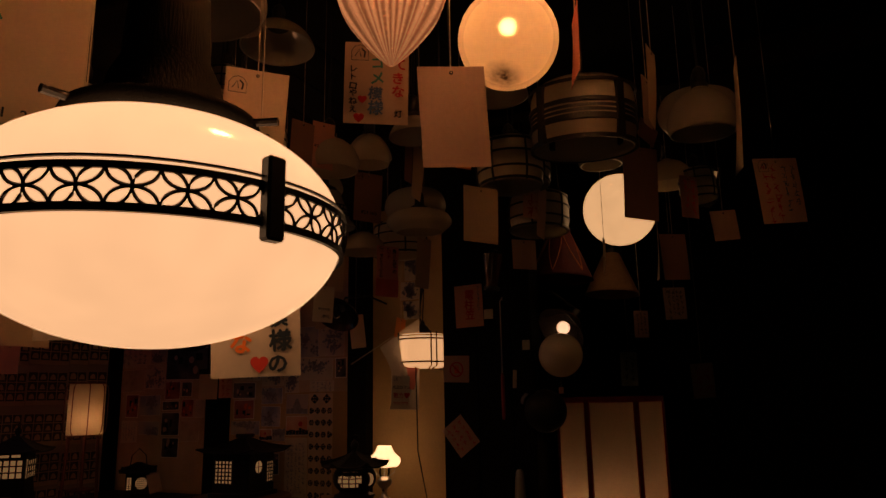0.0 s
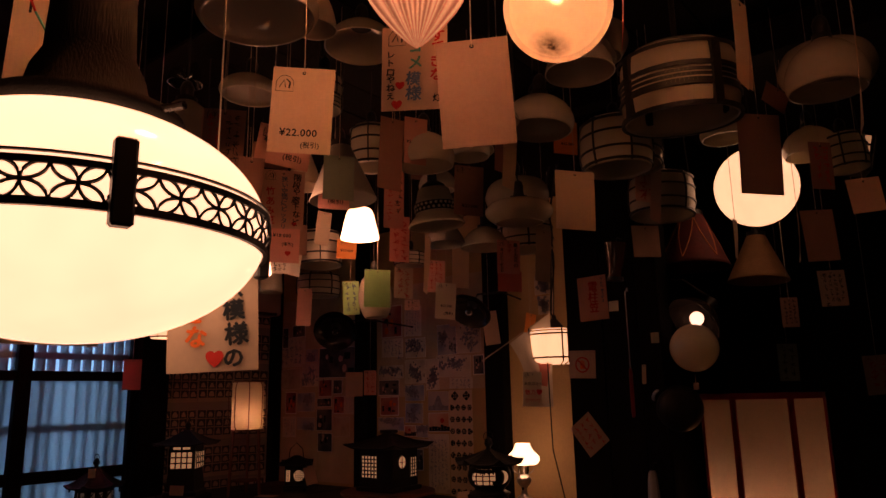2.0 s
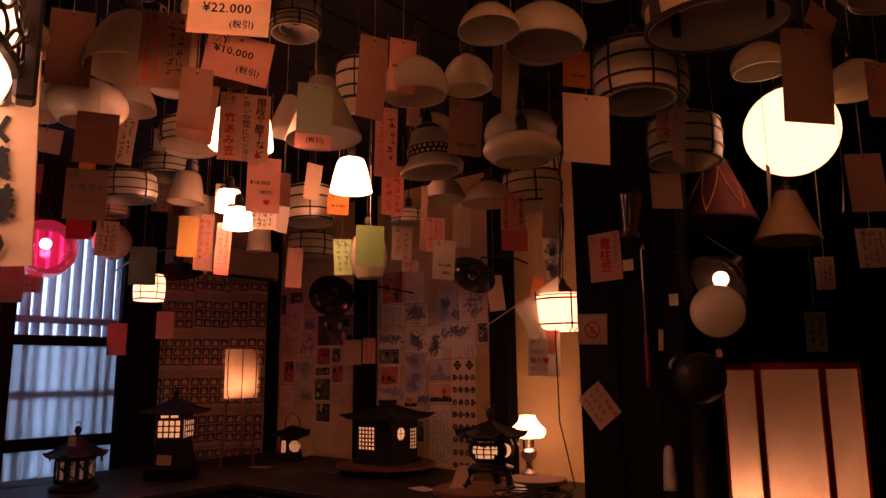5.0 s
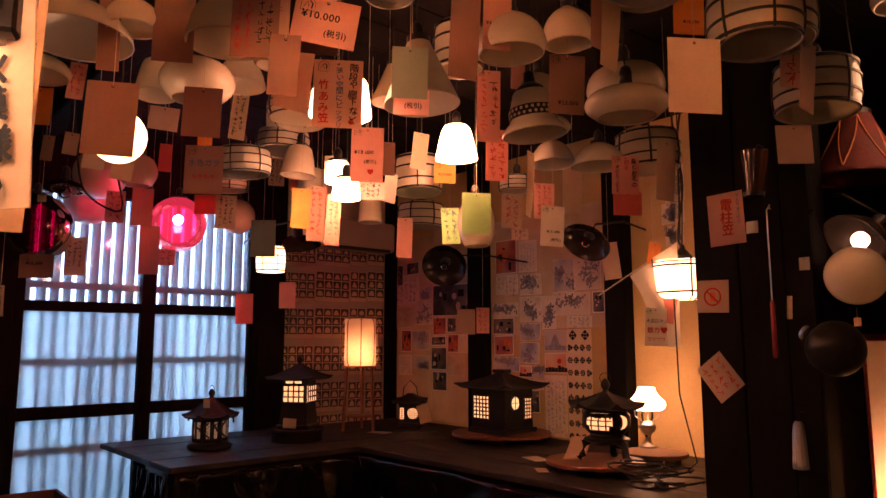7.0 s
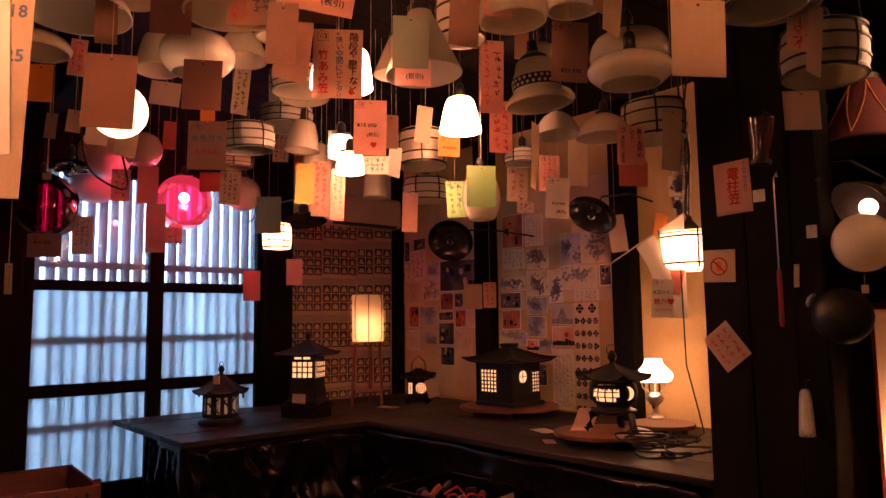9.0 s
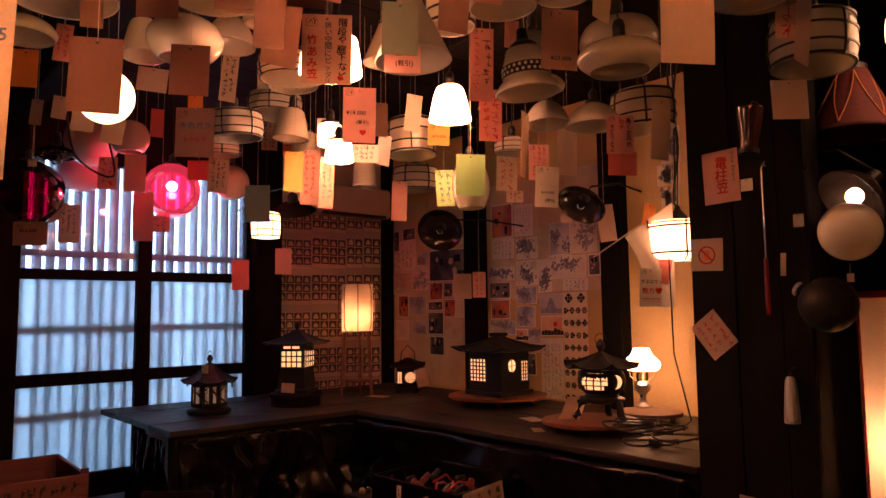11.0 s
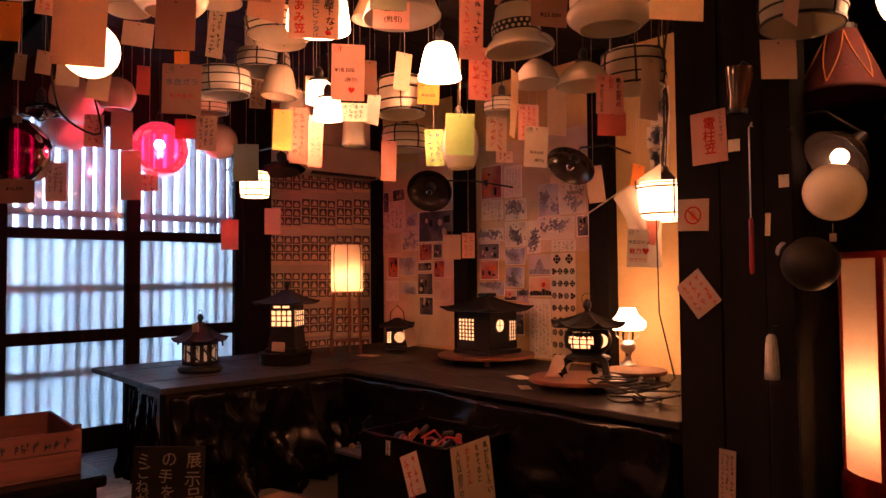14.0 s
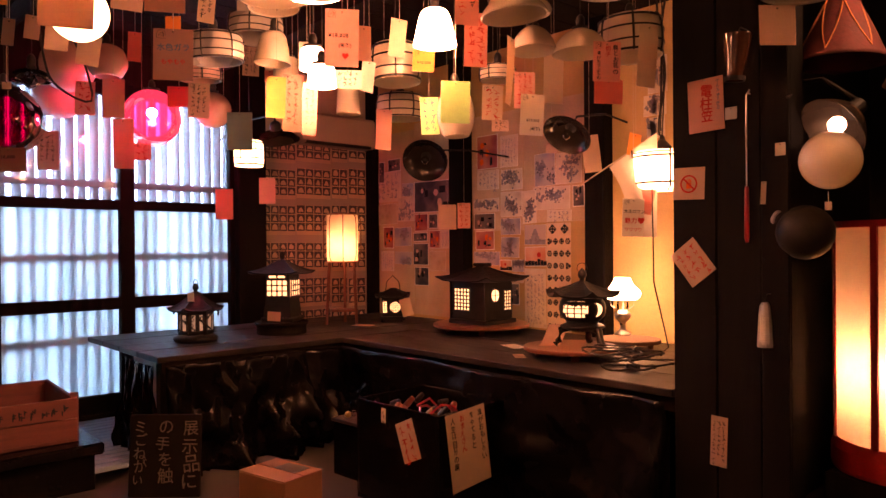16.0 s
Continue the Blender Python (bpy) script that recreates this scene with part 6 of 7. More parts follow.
# curled card, small notes and cable on the counter
def counter_note(x, y, w, d, turn, paper, lift=0.02):
    nt = mesh_object("paper_note", card_mesh(w, d, lift), PAPERS[paper])
    nt.matrix_world = pose(x, y, CZ + 0.004, 90, 0, turn) @ pose(0, 0, d / 2)
    tagged(nt, TAG_WORDS[paper] + " lying flat on the counter", "note")


counter_note(-2.60, 3.60, 0.13, 0.06, -40, "cream", 0.0)
counter_note(-4.467, 3.909, 0.16, 0.10, 20, "cream", 0.0)
counter_note(-2.87, 3.86, 0.17, 0.10, -20, "white", 0.0)
curl = thing("curled_card", pose(-2.52, 3.735, CZ + 0.061, 0, 0, 50) @ Matrix.Scale(0.55, 4), "tan paper card curling up beside the lantern", "card")
bm = bmesh.new()
g = [[bm.verts.new((0.05 * i - 0.10 + 0.02 * j, -0.10 + 0.2 * math.sin(j * 0.19), 0.004 + 0.30 * (1 - math.cos(j * 0.17)))) for i in range(5)] for j in range(8)]
for a, b in zip(g, g[1:]):
    for i in range(4):
        bm.faces.new((a[i], a[i + 1], b[i + 1], b[i]))
part("sheet", bm, PAPERS["tan"], curl)
cable = thing("cable_coil", pose(-1.93, 3.66, CZ), "black cable and plugs heaped on the counter", "cable")
rnd = random.Random(3)
for k in range(9):
    c, r = (rnd.uniform(-0.16, 0.16), rnd.uniform(-0.12, 0.12)), rnd.uniform(0.06, 0.13)
    part("loop", tube([(c[0] + r * math.cos(i * 0.45), c[1] + r * math.sin(i * 0.45), 0.008 + 0.012 * k + 0.006 * math.sin(i)) for i in range(16)], 0.005, 6), CORD, cable)
part("plug", box((-0.03, -0.02, 0.0), (0.03, 0.02, 0.035), 0.006), BLACK_PAINT, cable)

# oil-lamp shaped table lamp on a small round board
st = round_stand(OIL[0] + 0.095, OIL[1] - 0.10, CZ, 0.185, 0.06, CARTON, "small round pale wooden board")
o = thing("table_lamp", pose(OIL[0] - 0.02, OIL[1] + 0.02, CZ + 0.06), "lit table lamp with white glass shade and steel font", "table lamp")
part("foot", capped(smooth_profile([(0.05, 0), (0.048, 0.012), (0.022, 0.03), (0.018, 0.07), (0.03, 0.085)]), 24), STEEL, o, smooth=True)
part("font", capped(smooth_profile([(0.03, 0.085), (0.046, 0.105), (0.046, 0.13), (0.026, 0.15)]), 24), STEEL, o, smooth=True)
part("chimney", lathe([(0.03, 0.15), (0.036, 0.18), (0.03, 0.215), (0.026, 0.24)], 20), CLEAR, o, smooth=True)
for a in (0, 120, 240):
    part("arm", tube([(0.03 * math.cos(radians(a)), 0.03 * math.sin(radians(a)), 0.15), (0.075 * math.cos(radians(a)), 0.075 * math.sin(radians(a)), 0.18), (0.08 * math.cos(radians(a)), 0.08 * math.sin(radians(a)), 0.215)], 0.003, 6), STEEL, o)
part("shade", shell(smooth_profile([(0.045, 0.345), (0.05, 0.33), (0.066, 0.30), (0.10, 0.265), (0.102, 0.235), (0.085, 0.215)]), 0.003, 40, wave=10, depth=0.03), LIT_OIL, o, "glowing white glass shade", smooth=True)

# paper andon lamp on three red legs
an = thing("andon_lamp", pose(-4.715, 3.89, CZ, 0, 0, 48), "lit paper andon lamp on three red wooden legs", "lamp")
part("shade", capped([(0.118, 0.492), (0.122, 0.50), (0.122, 0.855), (0.118, 0.862)], 40), LAMP_PAPER, an, "glowing paper drum", smooth=False)
part("bulb", lathe(arc(0, 0.60, 0.022, 0, 180, 10), 16), LIT_ANDON_BULB, an, "burning bulb inside the paper", smooth=True)
for z in (0.488, 0.862):
    part("hoop", ring_band(0.121, z - 0.006, z + 0.006, 0.006), RED_WOOD, an)
for k in range(8):
    a = radians(45 * k + 10)
    part("rib", tube([(q * math.cos(a), q * math.sin(a), z) for q, z in ((0.122, 0.488), (0.140, 0.515), (0.146, 0.56), (0.146, 0.79), (0.140, 0.835), (0.122, 0.862))], 0.004, 5), RED_WOOD, an)
for a in (-150, -30, 90):
    c, s = math.cos(radians(a)), math.sin(radians(a))
    part("leg", tube([(0.11 * c, 0.11 * s, 0.49), (0.135 * c, 0.135 * s, 0.0)], 0.012, 8), RED_WOOD, an)
part("stretcher", capped([(0.10, 0.10), (0.10, 0.115)], 24), RED_WOOD, an)

# ---- reflector lamps, wall unit, flag and its lamp ----
def reflector(x, y, z, r, turn, nod, wall):
    rl = thing("wall_lamp", pose(x, y, z, 0, 0, turn) @ pose(0, 0, 0, nod), "dark enamelled dish reflector wall lamp with clear bulb", "wall lamp", "reflector lamps on the wall")
    part("dish", shell(smooth_profile([(r * 0.22, r * 0.45), (r * 0.4, r * 0.4), (r * 0.75, r * 0.25), (r * 0.97, r * 0.04), (r, 0)]), 0.004, 36), ENAMEL, rl, smooth=True)
    part("rim", tube([(r * math.cos(q * math.pi / 18), r * math.sin(q * math.pi / 18), 0) for q in range(37)], 0.0035, 5), ENAMEL, rl)
    part("neck", capped([(r * 0.24, r * 0.42), (r * 0.24, r * 0.75), (r * 0.1, r * 0.85)], 16), BLACK_IRON, rl, smooth=True)
    part("bulb", capped(smooth_profile([(0.012, r * 0.4), (0.016, r * 0.3), (0.03, r * 0.05), (0.022, -r * 0.12), (0.004, -r * 0.18)]), 16), CLEAR, rl, smooth=True)
    inv = rl.matrix_world.inverted()
    e = inv @ Vector(wall)
    part("arm", tube([(0, 0, r * 0.8), (0, 0, r * 1.15), tuple(Vector((0, 0, r * 1.2)).lerp(e, 0.5) + Vector((0, 0, 0.05))), e], 0.007, 8), BLACK_IRON, rl, smooth=True)


reflector(*DISH_A, 0.158, 40, -58, (DISH_A[0] + 0.25, WY - 0.09, DISH_A[2] + 0.05))
reflector(*DISH_B, 0.150, 5, -42, (DISH_B[0] + 0.1, WY - 0.01, DISH_B[2] + 0.12))
reflector(*DISH_C, 0.155, 48, 25, (WX + 0.02, DISH_C[1], DISH_C[2] + 0.1))

ac = thing("air_conditioner", pose(WX, 4.2, 2.16), "beige wall-mounted air conditioner above the papered wall", "air conditioner")
part("case", box((0.0, -0.42, 0), (0.20, 0.36, 0.26), 0.02), PAPER_WALL, ac)
part("louvre", box((0.16, -0.36, -0.004), (0.206, 0.30, 0.02), 0.003), BLACK_PAINT, ac)
part("pipe", tube([(0.06, 0.38, 0.05), (0.06, 0.43, 0.0), (0.05, 0.44, -0.3)], 0.018, 8), PAPER_WALL, ac)

fl = thing("pendant_lamp", pose(FLAG_LAMP[0], FLAG_LAMP[1], FLAG_LAMP[2] - 0.10, 0, 0, 20), "lit white drum lamp with black lattice straps", "pendant lamp")
part("shade", capped([(0.118, -0.012), (0.15, 0.0), (0.165, 0.03), (0.165, 0.175), (0.15, 0.19)], 40), LIT_FLAG, fl, "glowing white glass drum", smooth=False)
for z, r in ((0.02, 0.163), (0.160, 0.163), (0.178, 0.158)):
    part("band", ring_band(r, z - 0.005, z + 0.005, 0.006), BLACK_PAINT, fl)
for k in range(4):
    for o2 in (-6, 6):
        a = radians(90 * k + 30 + o2)
        part("strap", tube([(0.171 * math.cos(a), 0.171 * math.sin(a), 0.20), (0.171 * math.cos(a), 0.171 * math.sin(a), -0.005), (0.12 * math.cos(a), 0.12 * math.sin(a), -0.02)], 0.005, 5), BLACK_PAINT, fl)
part("cap", capped([(0.06, 0.19), (0.05, 0.22), (0.015, 0.26), (0.012, 0.28)], 20), BLACK_PAINT, fl)
part("cord", tube([(0, 0, 0.27), (0.01, 0.01, 0.5), (0, 0, TOP - FLAG_LAMP[2] + 0.10)], 0.004, 6), CORD, fl)
part("cord", tube([(-0.03, -0.12, 0.0), (-0.02, -0.14, -0.5), (0.03, -0.02, -0.85), (-0.02, 0.0, FLAG_LAMP[2] * -1 + CZ + 0.11)], 0.004, 6), CORD, fl)

flag = thing("flag", Matrix.Translation(FLAG_TIP), "white cloth pennant with red patch on a thin pole", "flag")
a, e = Vector((0, 0, 0)), Vector(FLAG_END) - Vector(FLAG_TIP)
part("pole", tube([a, e], 0.004, 6), STRING, flag)
part("hanger", tube([a, (0, 0.05, TOP - FLAG_TIP[2])], 0.0015, 4), STRING, flag)
bm, g = bmesh.new(), []
edge = Vector((-2.225, 3.904, 1.695)) - Vector(FLAG_TIP)
foot0, foot1 = Vector((-2.06, 4.10, 1.322)) - Vector(FLAG_TIP), Vector((-2.19, 3.96, 1.329)) - Vector(FLAG_TIP)
for j in range(13):
    row = []
    for i in range(9):
        p = a.lerp(edge, i / 8).lerp(foot0.lerp(foot1, i / 8), j / 12)
        row.append(bm.verts.new(p + Vector((0.010, -0.014, 0)) * math.sin(i * 1.1 + j * 0.35) + Vector((0.05, 0.02, 0)) * math.sin(math.pi * j / 12) * (i / 8)))
    g.append(row)
for p0, p1 in zip(g, g[1:]):
    for i in range(8):
        bm.faces.new((p0[i], p0[i + 1], p1[i + 1], p1[i]))
part("cloth", bm, sheet("flag_cloth", (0.60, 0.52, 0.43), 0.4), flag, "thin white cloth", smooth=True)
bm = box((-0.055, -0.003, -0.07), (0.055, 0.0, 0.07), m=Matrix.Translation(Vector((-2.10, 4.03, 1.52)) - Vector(FLAG_TIP)) @ pose(0, 0, 0, 0, 12, 50))
part("patch", bm, PAPERS["red"], flag, "red patch")

# ---- tall paper floor lamp with red rings and posts ----
tl = thing("floor_lamp", pose(TALL[0], TALL[1], 0), "tall lit paper drum lamp with red lacquered rings", "floor lamp")
TR = TALL[2]
part("stand", box((-TR * 0.9, -TR * 0.9, 0), (TR * 0.9, TR * 0.9, 0.27), 0.01), DARK_WOOD, tl)
part("base", capped([(TR * 1.03, 0.272), (TR * 1.05, 0.29), (TR * 1.05, 0.37), (TR * 1.0, 0.41)], 56), RED_LACQUER, tl)
part("shade", lathe([(TR * 0.985, 0.405), (TR * 0.985, 1.355)], 60), TALL_PAPER, tl, "softly glowing paper drum", smooth=True)
part("bulb", lathe(arc(0, 0, 0.05, 0, 180, 10), 16, m=pose(-0.05, -0.12, 0.72)), LIT_TALL_BULB, tl, "burning bulb inside the paper", smooth=True)
part("bulb_stem", tube([(-0.05, -0.12, 0.41), (-0.05, -0.12, 0.68)], 0.012, 8), DARK_WOOD, tl)
part("top_ring", lathe([(TR * 0.95, 1.35), (TR * 1.01, 1.35), (TR * 1.01, 1.38), (TR * 0.95, 1.38), (TR * 0.95, 1.35)], 60), RED_LACQUER, tl)
part("lid", capped([(TR * 0.96, 1.365), (TR * 0.96, 1.371)], 48), PAPERS["cream"], tl)
for k in range(7):
    am = radians(TALL_TURN + 360 / 7 * k)
    part("post", box((-0.008, -0.014, 0.405), (0.008, 0.014, 1.355), m=pose(TR * 0.995 * math.cos(am), TR * 0.995 * math.sin(am), 0, 0, 0, math.degrees(am))), RED_LACQUER, tl)

# ---- lamps against the dark boards ----
g1 = thing("wall_lamp", Matrix.Translation(WALL_GLOBE), "unlit white opal globe wall lamp on a dark arm", "wall lamp")
part("globe", lathe(arc(0, 0, 0.104, 0, 180, 18), 36), MILK, g1, smooth=True)
part("holder", capped([(0.035, 0.095), (0.04, 0.115), (0.025, 0.14)], 18, m=pose(0, 0, 0, -80, 0, 30)), BLACK_IRON, g1)
part("arm", tube([(-0.06, 0.11, 0.02), (-0.11, 0.13, 0.10), (-0.15, 0.14, 0.20), (-0.16, 0.16, 0.24)], 0.008, 8), BLACK_IRON, g1, smooth=True)
part("tag_string", tube([(0, -0.02, -0.115), (0, -0.02, -0.15)], 0.001, 4), STRING, g1)
part("small_tag", box((-0.012, -0.021, -0.18), (0.012, -0.02, -0.15)), PAPERS["tan"], g1)
g2 = thing("wall_lamp", Matrix.Translation(SMOKE_GLOBE), "smoky grey glass globe lamp with dark socket", "wall lamp")
part("globe", lathe(arc(0, 0, 0.10, 0, 180, 18), 36), surface("smoky_glass", (0.022, 0.020, 0.018), 0.35, vary=0.3, grain=9, spec=0.15), g2, smooth=True)
part("socket", tube([(-0.07, -0.03, 0.05), (-0.13, 0.0, 0.09), (-0.16, 0.03, 0.10)], 0.028, 12), BLACK_IRON, g2, smooth=True)
part("collar", tube([(-0.075, -0.03, 0.052), (-0.085, -0.025, 0.058)], 0.034, 14), STEEL, g2)
part("arm", tube([(-0.16, 0.03, 0.10), (-0.2, 0.08, 0.16), (-0.2, 0.12, 0.2)], 0.01, 8), BLACK_IRON, g2)
s1 = thing("wall_lamp", Matrix.Translation(SPOT) @ Vector((-0.39, -0.65, -0.60)).to_track_quat("-Z", "Y").to_matrix().to_4x4(), "dark enamelled dish lamp with a burning bulb", "wall lamp")
part("dish", shell(smooth_profile([(0.03, 0.10), (0.05, 0.095), (0.09, 0.06), (0.125, 0.01), (0.13, 0)]), 0.004, 36), ENAMEL, s1, smooth=True)
part("neck", capped([(0.032, 0.095), (0.03, 0.15), (0.012, 0.165)], 16), BLACK_IRON, s1)
part("bulb", lathe(arc(0, 0.025, 0.031, 0, 180, 12), 18), LIT_SPOT, s1, "burning bulb", smooth=True)
inv = s1.matrix_world.inverted()
part("arm", tube([(0, 0, 0.16), inv @ (Vector(SPOT) + Vector((-0.05, 0.05, 0.20))), inv @ (Vector(SPOT) + Vector((-0.14, 0.09, 0.21))), inv @ Vector((-1.10, PY, SPOT[2] + 0.12))], 0.008, 8), BLACK_IRON, s1, smooth=True)

# ---- under the counter and on the floor ----
deck = thing("slatted_deck", pose(-4.75, 2.02, 0.0), "weathered slatted timber deck below the windows, daylight blue in its colour", "deck")
# the blue here is daylight from the windows, put into the wood colour
SLAT = surface("weathered_daylit_slat", (0.14, 0.21, 0.28), 0.6, vary=0.35, grain=6, stretch=(6, 0.6, 6))
for i in range(15):
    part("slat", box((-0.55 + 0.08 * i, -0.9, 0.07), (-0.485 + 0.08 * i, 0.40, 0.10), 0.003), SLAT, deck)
for y in (-0.8, 0.32):
    part("joist", box((-0.55, y - 0.03, 0), (0.62, y + 0.03, 0.07)), DARK_WOOD, deck)

crate = thing("wooden_crate", pose(-4.52, 1.56, 0.255, 0, 0, -2) @ Matrix.Diagonal((1, 1, 0.86, 1)), "old reddish wooden crate stencilled with dark lettering", "crate")
for lo, hi in (((-0.36, -0.26, 0), (0.36, 0.26, 0.02)), ((-0.36, -0.26, 0.02), (-0.34, 0.26, 0.27)), ((-0.34, 0.24, 0.02), (0.34, 0.26, 0.27)), ((-0.34, -0.26, 0.02), (0.34, -0.24, 0.27))):
    part("board", box(lo, hi, 0.003), CRATE_WOOD, crate)
part("board", box((0.34, -0.26, 0.02), (0.36, 0.26, 0.145), 0.003), CRATE_WOOD, crate)
part("board", box((0.34, -0.26, 0.148), (0.362, 0.26, 0.27), 0.003), CRATE_WOOD, crate)
for y in (-0.25, 0.25):
    part("corner", box((0.325, y - 0.02, 0), (0.34, y + 0.02, 0.30), 0.003), CRATE_WOOD, crate)
bm, rnd = bmesh.new(), random.Random(8)
for i in range(9):
    y0 = -0.22 + 0.05 * i
    for k in range(4):
        u, v = rnd.uniform(0, 0.03), rnd.uniform(-0.02, 0.02)
        box((0.3622, y0 + u, 0.205 + v), (0.3628, y0 + u + rnd.uniform(0.006, 0.02), 0.212 + v), bm=bm)
        box((0.3622, y0 + u, 0.19 + v), (0.3628, y0 + u + 0.006, 0.22 + v), bm=bm)
part("stencil", bm, INK, crate, "dark stencilled lettering")


low = thing("low_platform", pose(-4.5, 1.55, 0.0), "low dark platform covered with black plastic", "platform")
part("top", box((-0.5, -0.55, 0.19), (0.46, 0.36, 0.252), 0.01), BLACK_PLASTIC, low)
part("side", box((-0.45, -0.5, 0), (0.42, 0.32, 0.19)), BLACK_PLASTIC, low)
SIGN_BLACK = surface("sign_black", (0.006, 0.005, 0.005), 0.85, vary=0.4, grain=6, bump=0.2, spec=0.05)
board = thing("sign_board", pose(-3.69, 2.10, 0.0, 0, 0, 48) @ pose(0, 0, 0, -6), "black painted board with brushed white lettering", "sign")
part("board", box((-0.20, 0, 0), (0.17, 0.02, 0.42), 0.004), SIGN_BLACK, board)
# white brush strokes with the low shade put into their colour
lettering("展示品に", 0.092, SHADED_WHITE_INK, board, pose(0.07, -0.002, 0.385), True, bold=0.004)
lettering("の手を触", 0.084, SHADED_WHITE_INK, board, pose(-0.055, -0.002, 0.39), True, bold=0.004)
lettering("ミごねがい", 0.07, SHADED_WHITE_INK, board, pose(-0.175, -0.002, 0.39), True, bold=0.004)

carton = thing("cardboard_box", pose(-3.12, 2.44, 0.0, 0, 0, 12), "closed brown cardboard box with dark tape", "box")
part("body", box((-0.165, -0.12, 0), (0.165, 0.12, 0.195), 0.004), CARTON, carton)
part("flap", box((-0.165, -0.119, 0.196), (0.165, -0.003, 0.20)), CARTON, carton)
part("flap", box((-0.165, 0.003, 0.196), (0.165, 0.119, 0.20)), CARTON, carton)
part("tape", box((-0.05, 0.0, 0.2002), (0.10, 0.10, 0.2012)), BLACK_PAINT, carton)

BW, BD, BH = 0.297, 0.241, 0.506
bin_ = thing("parts_bin", pose(-2.749, 3.087, 0.0, 0, 0, 3.4), "dark open bin full of lamp fittings", "bin")
for lo, hi in (((-BW, -BD, 0.0), (BW, BD, 0.02)), ((-BW, -BD, 0.02), (0.015 - BW, BD, BH)), ((BW - 0.015, -BD, 0.02), (BW, BD, BH)), ((0.015 - BW, -BD, 0.02), (BW - 0.015, 0.015 - BD, BH)), ((0.015 - BW, BD - 0.015, 0.02), (BW - 0.015, BD, BH))):
    part("side", box(lo, hi, 0.003), BLACK_PLASTIC, bin_)
part("filling", box((0.016 - BW, 0.016 - BD, BH - 0.12), (BW - 0.016, BD - 0.016, BH - 0.085)), BLACK_PLASTIC, bin_)
rnd = random.Random(11)
for i in range(16):
    x, y = rnd.uniform(-0.24, 0.24), rnd.uniform(-0.18, 0.18)
    m = pose(x, y, BH - 0.075 + 0.012 * (i % 4), rnd.uniform(0, 180), rnd.uniform(0, 90), 0)
    part("fitting", capped([(0.012, -0.03), (0.016, 0.0), (0.016, 0.025), (0.008, 0.035)], 10, m=m), (BRASS, BLACK_PAINT, ROUND_BOARD, BLACK_IRON)[i % 4], bin_)
part("wire", tube([(-0.1 + 0.25 * i / 12, 0.1 * math.sin(i * 0.8), BH - 0.05 + 0.03 * math.sin(i * 1.7)) for i in range(13)], 0.006, 6), RED_LACQUER, bin_, "red flex")
for m, w, h, cols, ink in ((pose(BW + 0.012, -0.075, BH + 0.005, -4, 0, 90) @ pose(0, 0, 0, 0, -4, 0), 0.27, 0.36, 4, "k"), (pose(0.065, -BD - 0.006, BH - 0.06, -3, -24, 0), 0.125, 0.19, 2, "r"), (pose(-0.078, -BD - 0.006, BH - 0.02, -2, 0, 0), 0.03, 0.07, 1, "k")):
    nt = thing("hand_written_note", bin_.matrix_world @ m, "pale hand-written note hung on the bin", "note")
    sheet_ = part("sheet", card_mesh(w, h, 0.0), PAPERS["cream"], nt)
    if w > 0.2:
        for px, ink_, words in ((0.08, INK, "風がおもしろい"), (0.02, INK, "をやてると"), (-0.05, INK_RED, "おまえさん"), (-0.11, INK, "人生は自分の鏡")):
            lettering(words, 0.036, ink_, sheet_, pose(px, -0.003, -0.02), True)
    else:
        writing_bars(w, h, cols, INKS[ink], nt, int(w * 100), y=-0.003)
low_bin = thing("tray", pose(-3.266, 3.107, 0.0, 0, 0, 4), "low dark red tray of small bulbs", "tray")
part("base", box((-0.17, -0.15, 0), (0.17, 0.15, 0.30), 0.004), BLACK_PLASTIC, low_bin)
part("rim", box((-0.18, -0.16, 0.30), (0.18, 0.16, 0.318), 0.003), TABLE_TOP, low_bin)
for i in range(7):
    part("small_bulb", lathe(arc(0, 0, 0.018, 0, 180, 8), 12, m=pose(rnd.uniform(-0.13, 0.13), rnd.uniform(-0.11, 0.11), 0.336)), (CLEAR, BRASS)[i % 2], low_bin, smooth=True)

# ---- the fluted lamp tip and the wide banded lamp near the camera ----

cr = thing("fluted_pendant_lamp", pose(FLUTE[0], FLUTE[1], FLUTE[2]), "pointed fluted amber glass pendant, glowing dimly", "pendant lamp")
part("shade", lathe(smooth_profile([(0.002, 0.0), (0.016, 0.012), (0.045, 0.045), (0.078, 0.095), (0.094, 0.15), (0.09, 0.21), (0.06, 0.26), (0.03, 0.28)]), 144, wave=24, depth=0.07), FLUTED, cr, smooth=True)
part("cap", capped([(0.034, 0.275), (0.04, 0.30), (0.012, 0.33)], 24), BRASS, cr, smooth=True)
part("cord", tube([(0, 0, 0.32), (0, 0, TOP - FLUTE[2])], 0.003, 6), CORD, cr)

wb = thing("banded_pendant_lamp", pose(WIDE[0], WIDE[1], WIDE[2], 0, 0, 20) @ pose(0, 0, 0, 5), "wide round opal lamp with perforated black bands", "pendant lamp")
R = WIDE[3]
part("shade", shell(smooth_profile([(R * 0.5, 0.20), (R * 0.8, 0.19), (R * 0.97, 0.16), (R, 0.10), (R, 0.05), (R * 0.96, 0.0)]), 0.004, 48), MILK, wb, smooth=True)
for z0, z1 in ((-0.002, 0.010), (0.050, 0.058), (0.100, 0.112), (0.160, 0.168)):
    part("band", ring_band(R * (0.985 if z0 < 0 else 1.0), z0, z1, 0.006), BLACK_PAINT, wb)
bm = bmesh.new()
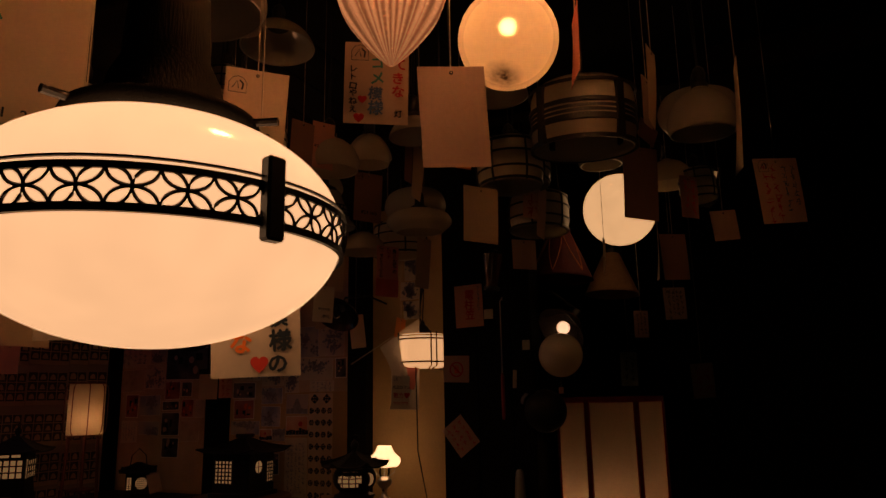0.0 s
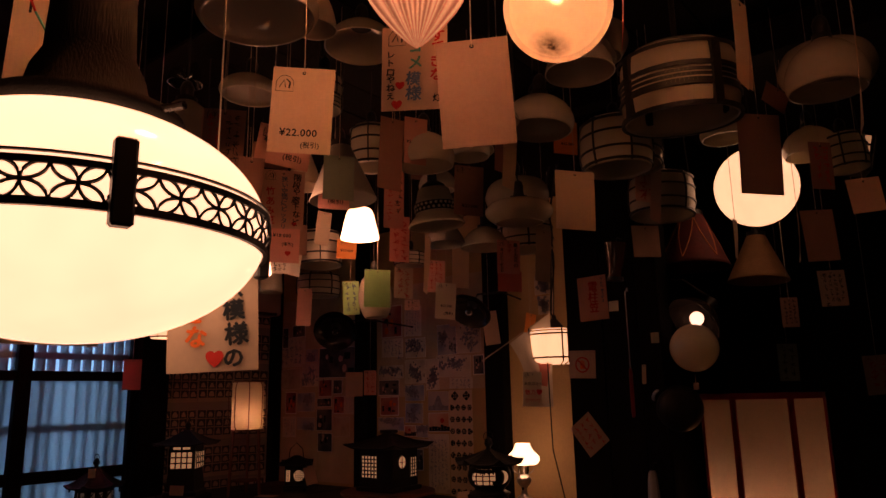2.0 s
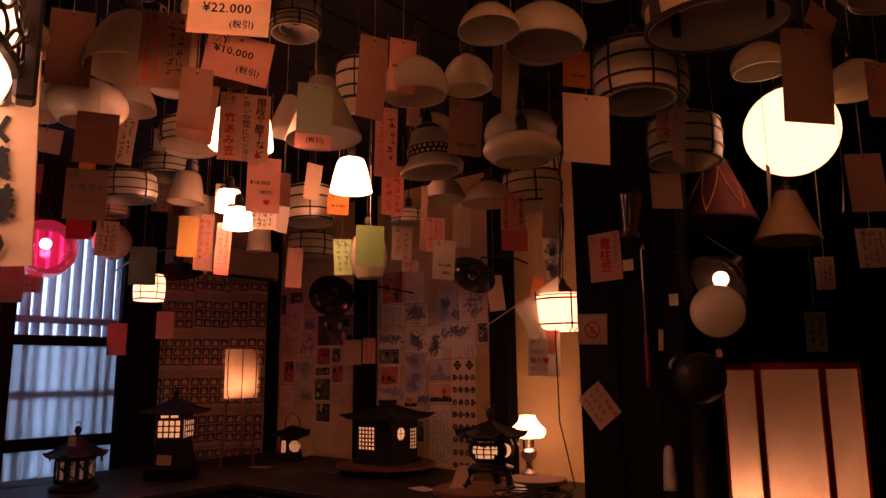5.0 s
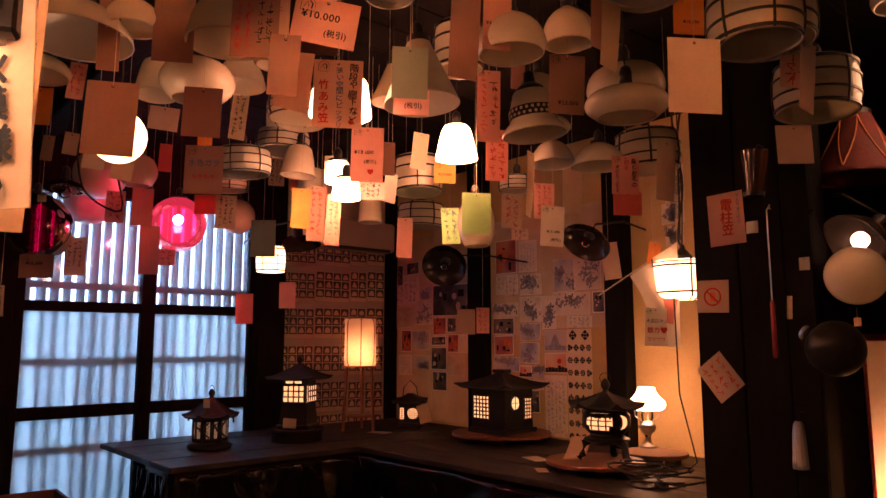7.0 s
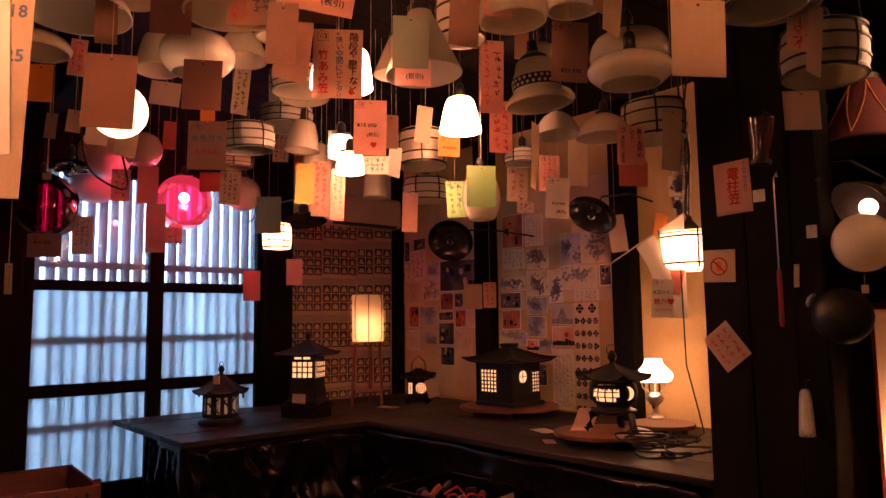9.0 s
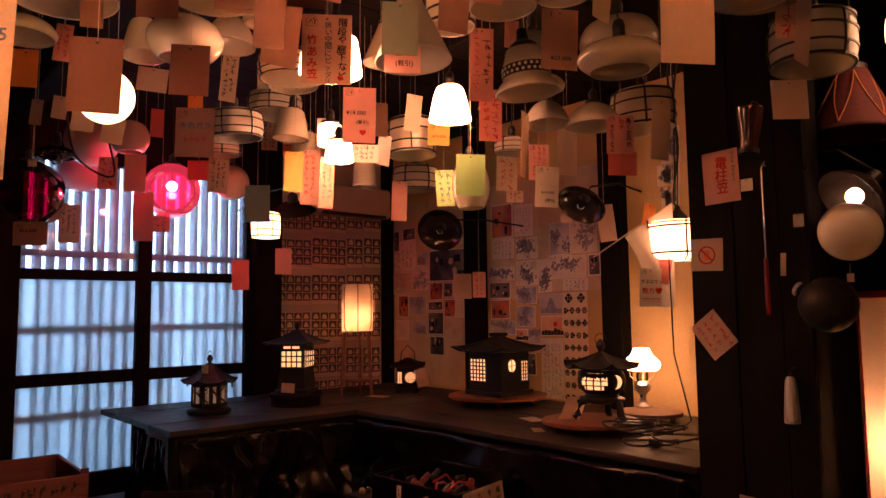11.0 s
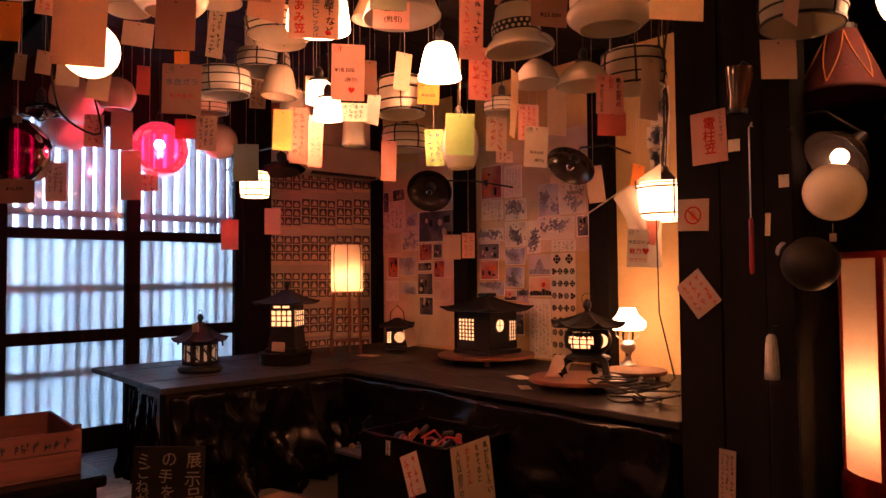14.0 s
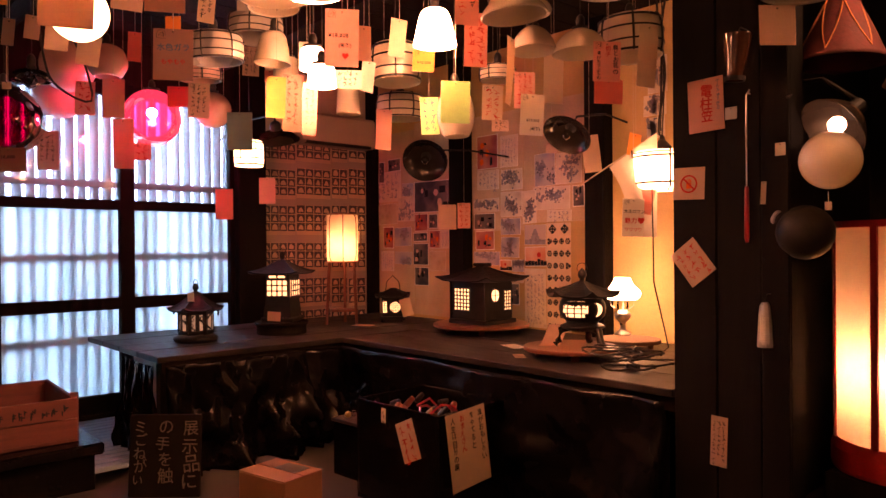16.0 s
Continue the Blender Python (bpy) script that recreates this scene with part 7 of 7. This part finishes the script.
for j in range(3):
    for i in range(90):
        a = 2 * math.pi * (i + 0.5 * (j % 2)) / 90
        box((-0.001, -0.005, -0.0045), (0.001, 0.005, 0.0045), bm=bm, m=pose(R * 1.004 * math.cos(a), R * 1.004 * math.sin(a), 0.064 + 0.013 * j, 0, 0, math.degrees(a)))
part("perforated_band", bm, BLACK_PAINT, wb, "row of small black studs")
part("plate", capped([(R * 0.5, 0.20), (R * 0.5, 0.205)], 32), MILK_GREY, wb)
for k in range(4):
    a = radians(90 * k + 35)
    part("strap", box((-0.006, -0.012, 0.0), (0.008, 0.012, 0.165), m=pose(R * math.cos(a), R * math.sin(a), 0, 0, 0, math.degrees(a))), BLACK_PAINT, wb)
part("rod", tube([(0, 0, 0.2), tuple(wb.matrix_world.inverted() @ Vector((WIDE[0], WIDE[1], TOP)))], 0.008, 8), BLACK_PAINT, wb)

# polka-dot dome
dd = thing("pendant_lamp", pose(DOTS[0], DOTS[1], DOTS[2], 0, 0, 0) @ pose(0, 0, 0, 4, -3, 0), "white opal dome pendant with black dotted band", "pendant lamp")
part("shade", shell(smooth_profile([(0.055, 0.165), (0.066, 0.16), (0.074, 0.13), (0.083, 0.10), (0.085, 0.055), (0.105, 0.03), (0.12, 0.008), (0.118, 0.0)]), 0.004, 44), MILK, dd, smooth=True)
part("dark_band", lathe([(0.0845, 0.098), (0.0865, 0.098), (0.0885, 0.058), (0.0865, 0.058)], 44), BLACK_PAINT, dd)
bm = bmesh.new()
for j in range(2):
    for i in range(26):
        a = 360 * (i + 0.5 * j) / 26
        capped([(0.0062, 0), (0.0062, 0.0015)], 8, bm=bm, m=pose(0, 0, 0.069 + 0.018 * j, 0, 0, a) @ pose(0.0872, 0, 0, 0, 90, 0))
part("dotted_band", bm, MILK, dd, "white dots")
part("cap", capped([(0.056, 0.163), (0.05, 0.18), (0.022, 0.20), (0.018, 0.24)], 24), BLACK_PAINT, dd)
part("cord", tube([(0, 0, 0.23), tuple(dd.matrix_world.inverted() @ Vector((DOTS[0], DOTS[1], TOP)))], 0.003, 6), CORD, dd)

# burning bulb inside the ruby globe
rb = thing("light_bulb", Matrix.Translation(RUBY), "burning clear bulb inside the ruby glass globe", "bulb")
part("glass", lathe(arc(0, 0.03, 0.032, 0, 180, 10), 18), LIT_RUBY, rb, smooth=True)
part("stem", tube([(0, 0, 0.05), (0, 0, 0.20)], 0.012, 8), BLACK_PAINT, rb)

# ---- unseen fill lamps added overhead, where the way begins, to brighten the tags ----
for x, y, z, mat in ((0.30, 0.95, 2.40, FILL_HALF), (-0.45, 0.85, 2.32, FILL_STRONG)):
    lamp = hanging_lamp("bowl", x, y, z, 0.26, 0.10, MILK, 0, 0, burning=True)
    part("fill_bulb", lathe(arc(0, -0.005, 0.045, 0, 180, 12), 20), mat, lamp, "round bulb added out of view as fill light", smooth=True)

# zigzag on the red cloth shade, and loose flex among the lamps
bm, (rx, ry, rz, rw, rh) = bmesh.new(), RED_CONE
for i in range(12):
    a0, a1 = radians(30 * i), radians(30 * (i + 1))
    lo, hi = (0.12, 0.92) if i % 2 else (0.92, 0.12)
    pts = []
    for k in range(7):
        f, a = lo + (hi - lo) * k / 6, a0 + (a1 - a0) * k / 6
        r = rw / 2 * (1 - 0.72 * f) + 0.002
        pts.append((rx + r * math.cos(a), ry + r * math.sin(a), rz + rh * f))
    tube(pts, 0.0028, 4, bm)
zig = mesh_object("zigzag_braid", bm, BRAID)
tagged(zig, "orange zigzag braid sewn round the red cloth shade", "trim", kind="stuff")
for pts in FLEXES:
    cu = [Vector(p) for p in pts]
    dense = [tuple(0.5 * (2 * cu[i] + (cu[min(i + 1, len(cu) - 1)] - cu[max(i - 1, 0)]) * t + (2 * cu[max(i - 1, 0)] - 5 * cu[i] + 4 * cu[min(i + 1, len(cu) - 1)] - cu[min(i + 2, len(cu) - 1)]) * t * t + (3 * cu[i] - cu[max(i - 1, 0)] - 3 * cu[min(i + 1, len(cu) - 1)] + cu[min(i + 2, len(cu) - 1)]) * t ** 3)) for i in range(len(cu) - 1) for t in (0, 0.25, 0.5, 0.75)] + [tuple(cu[-1])]
    tagged(mesh_object("flex", tube(dense, 0.006, 6), CORD, smooth=True), "black lamp flex looping between the shades", "cable")
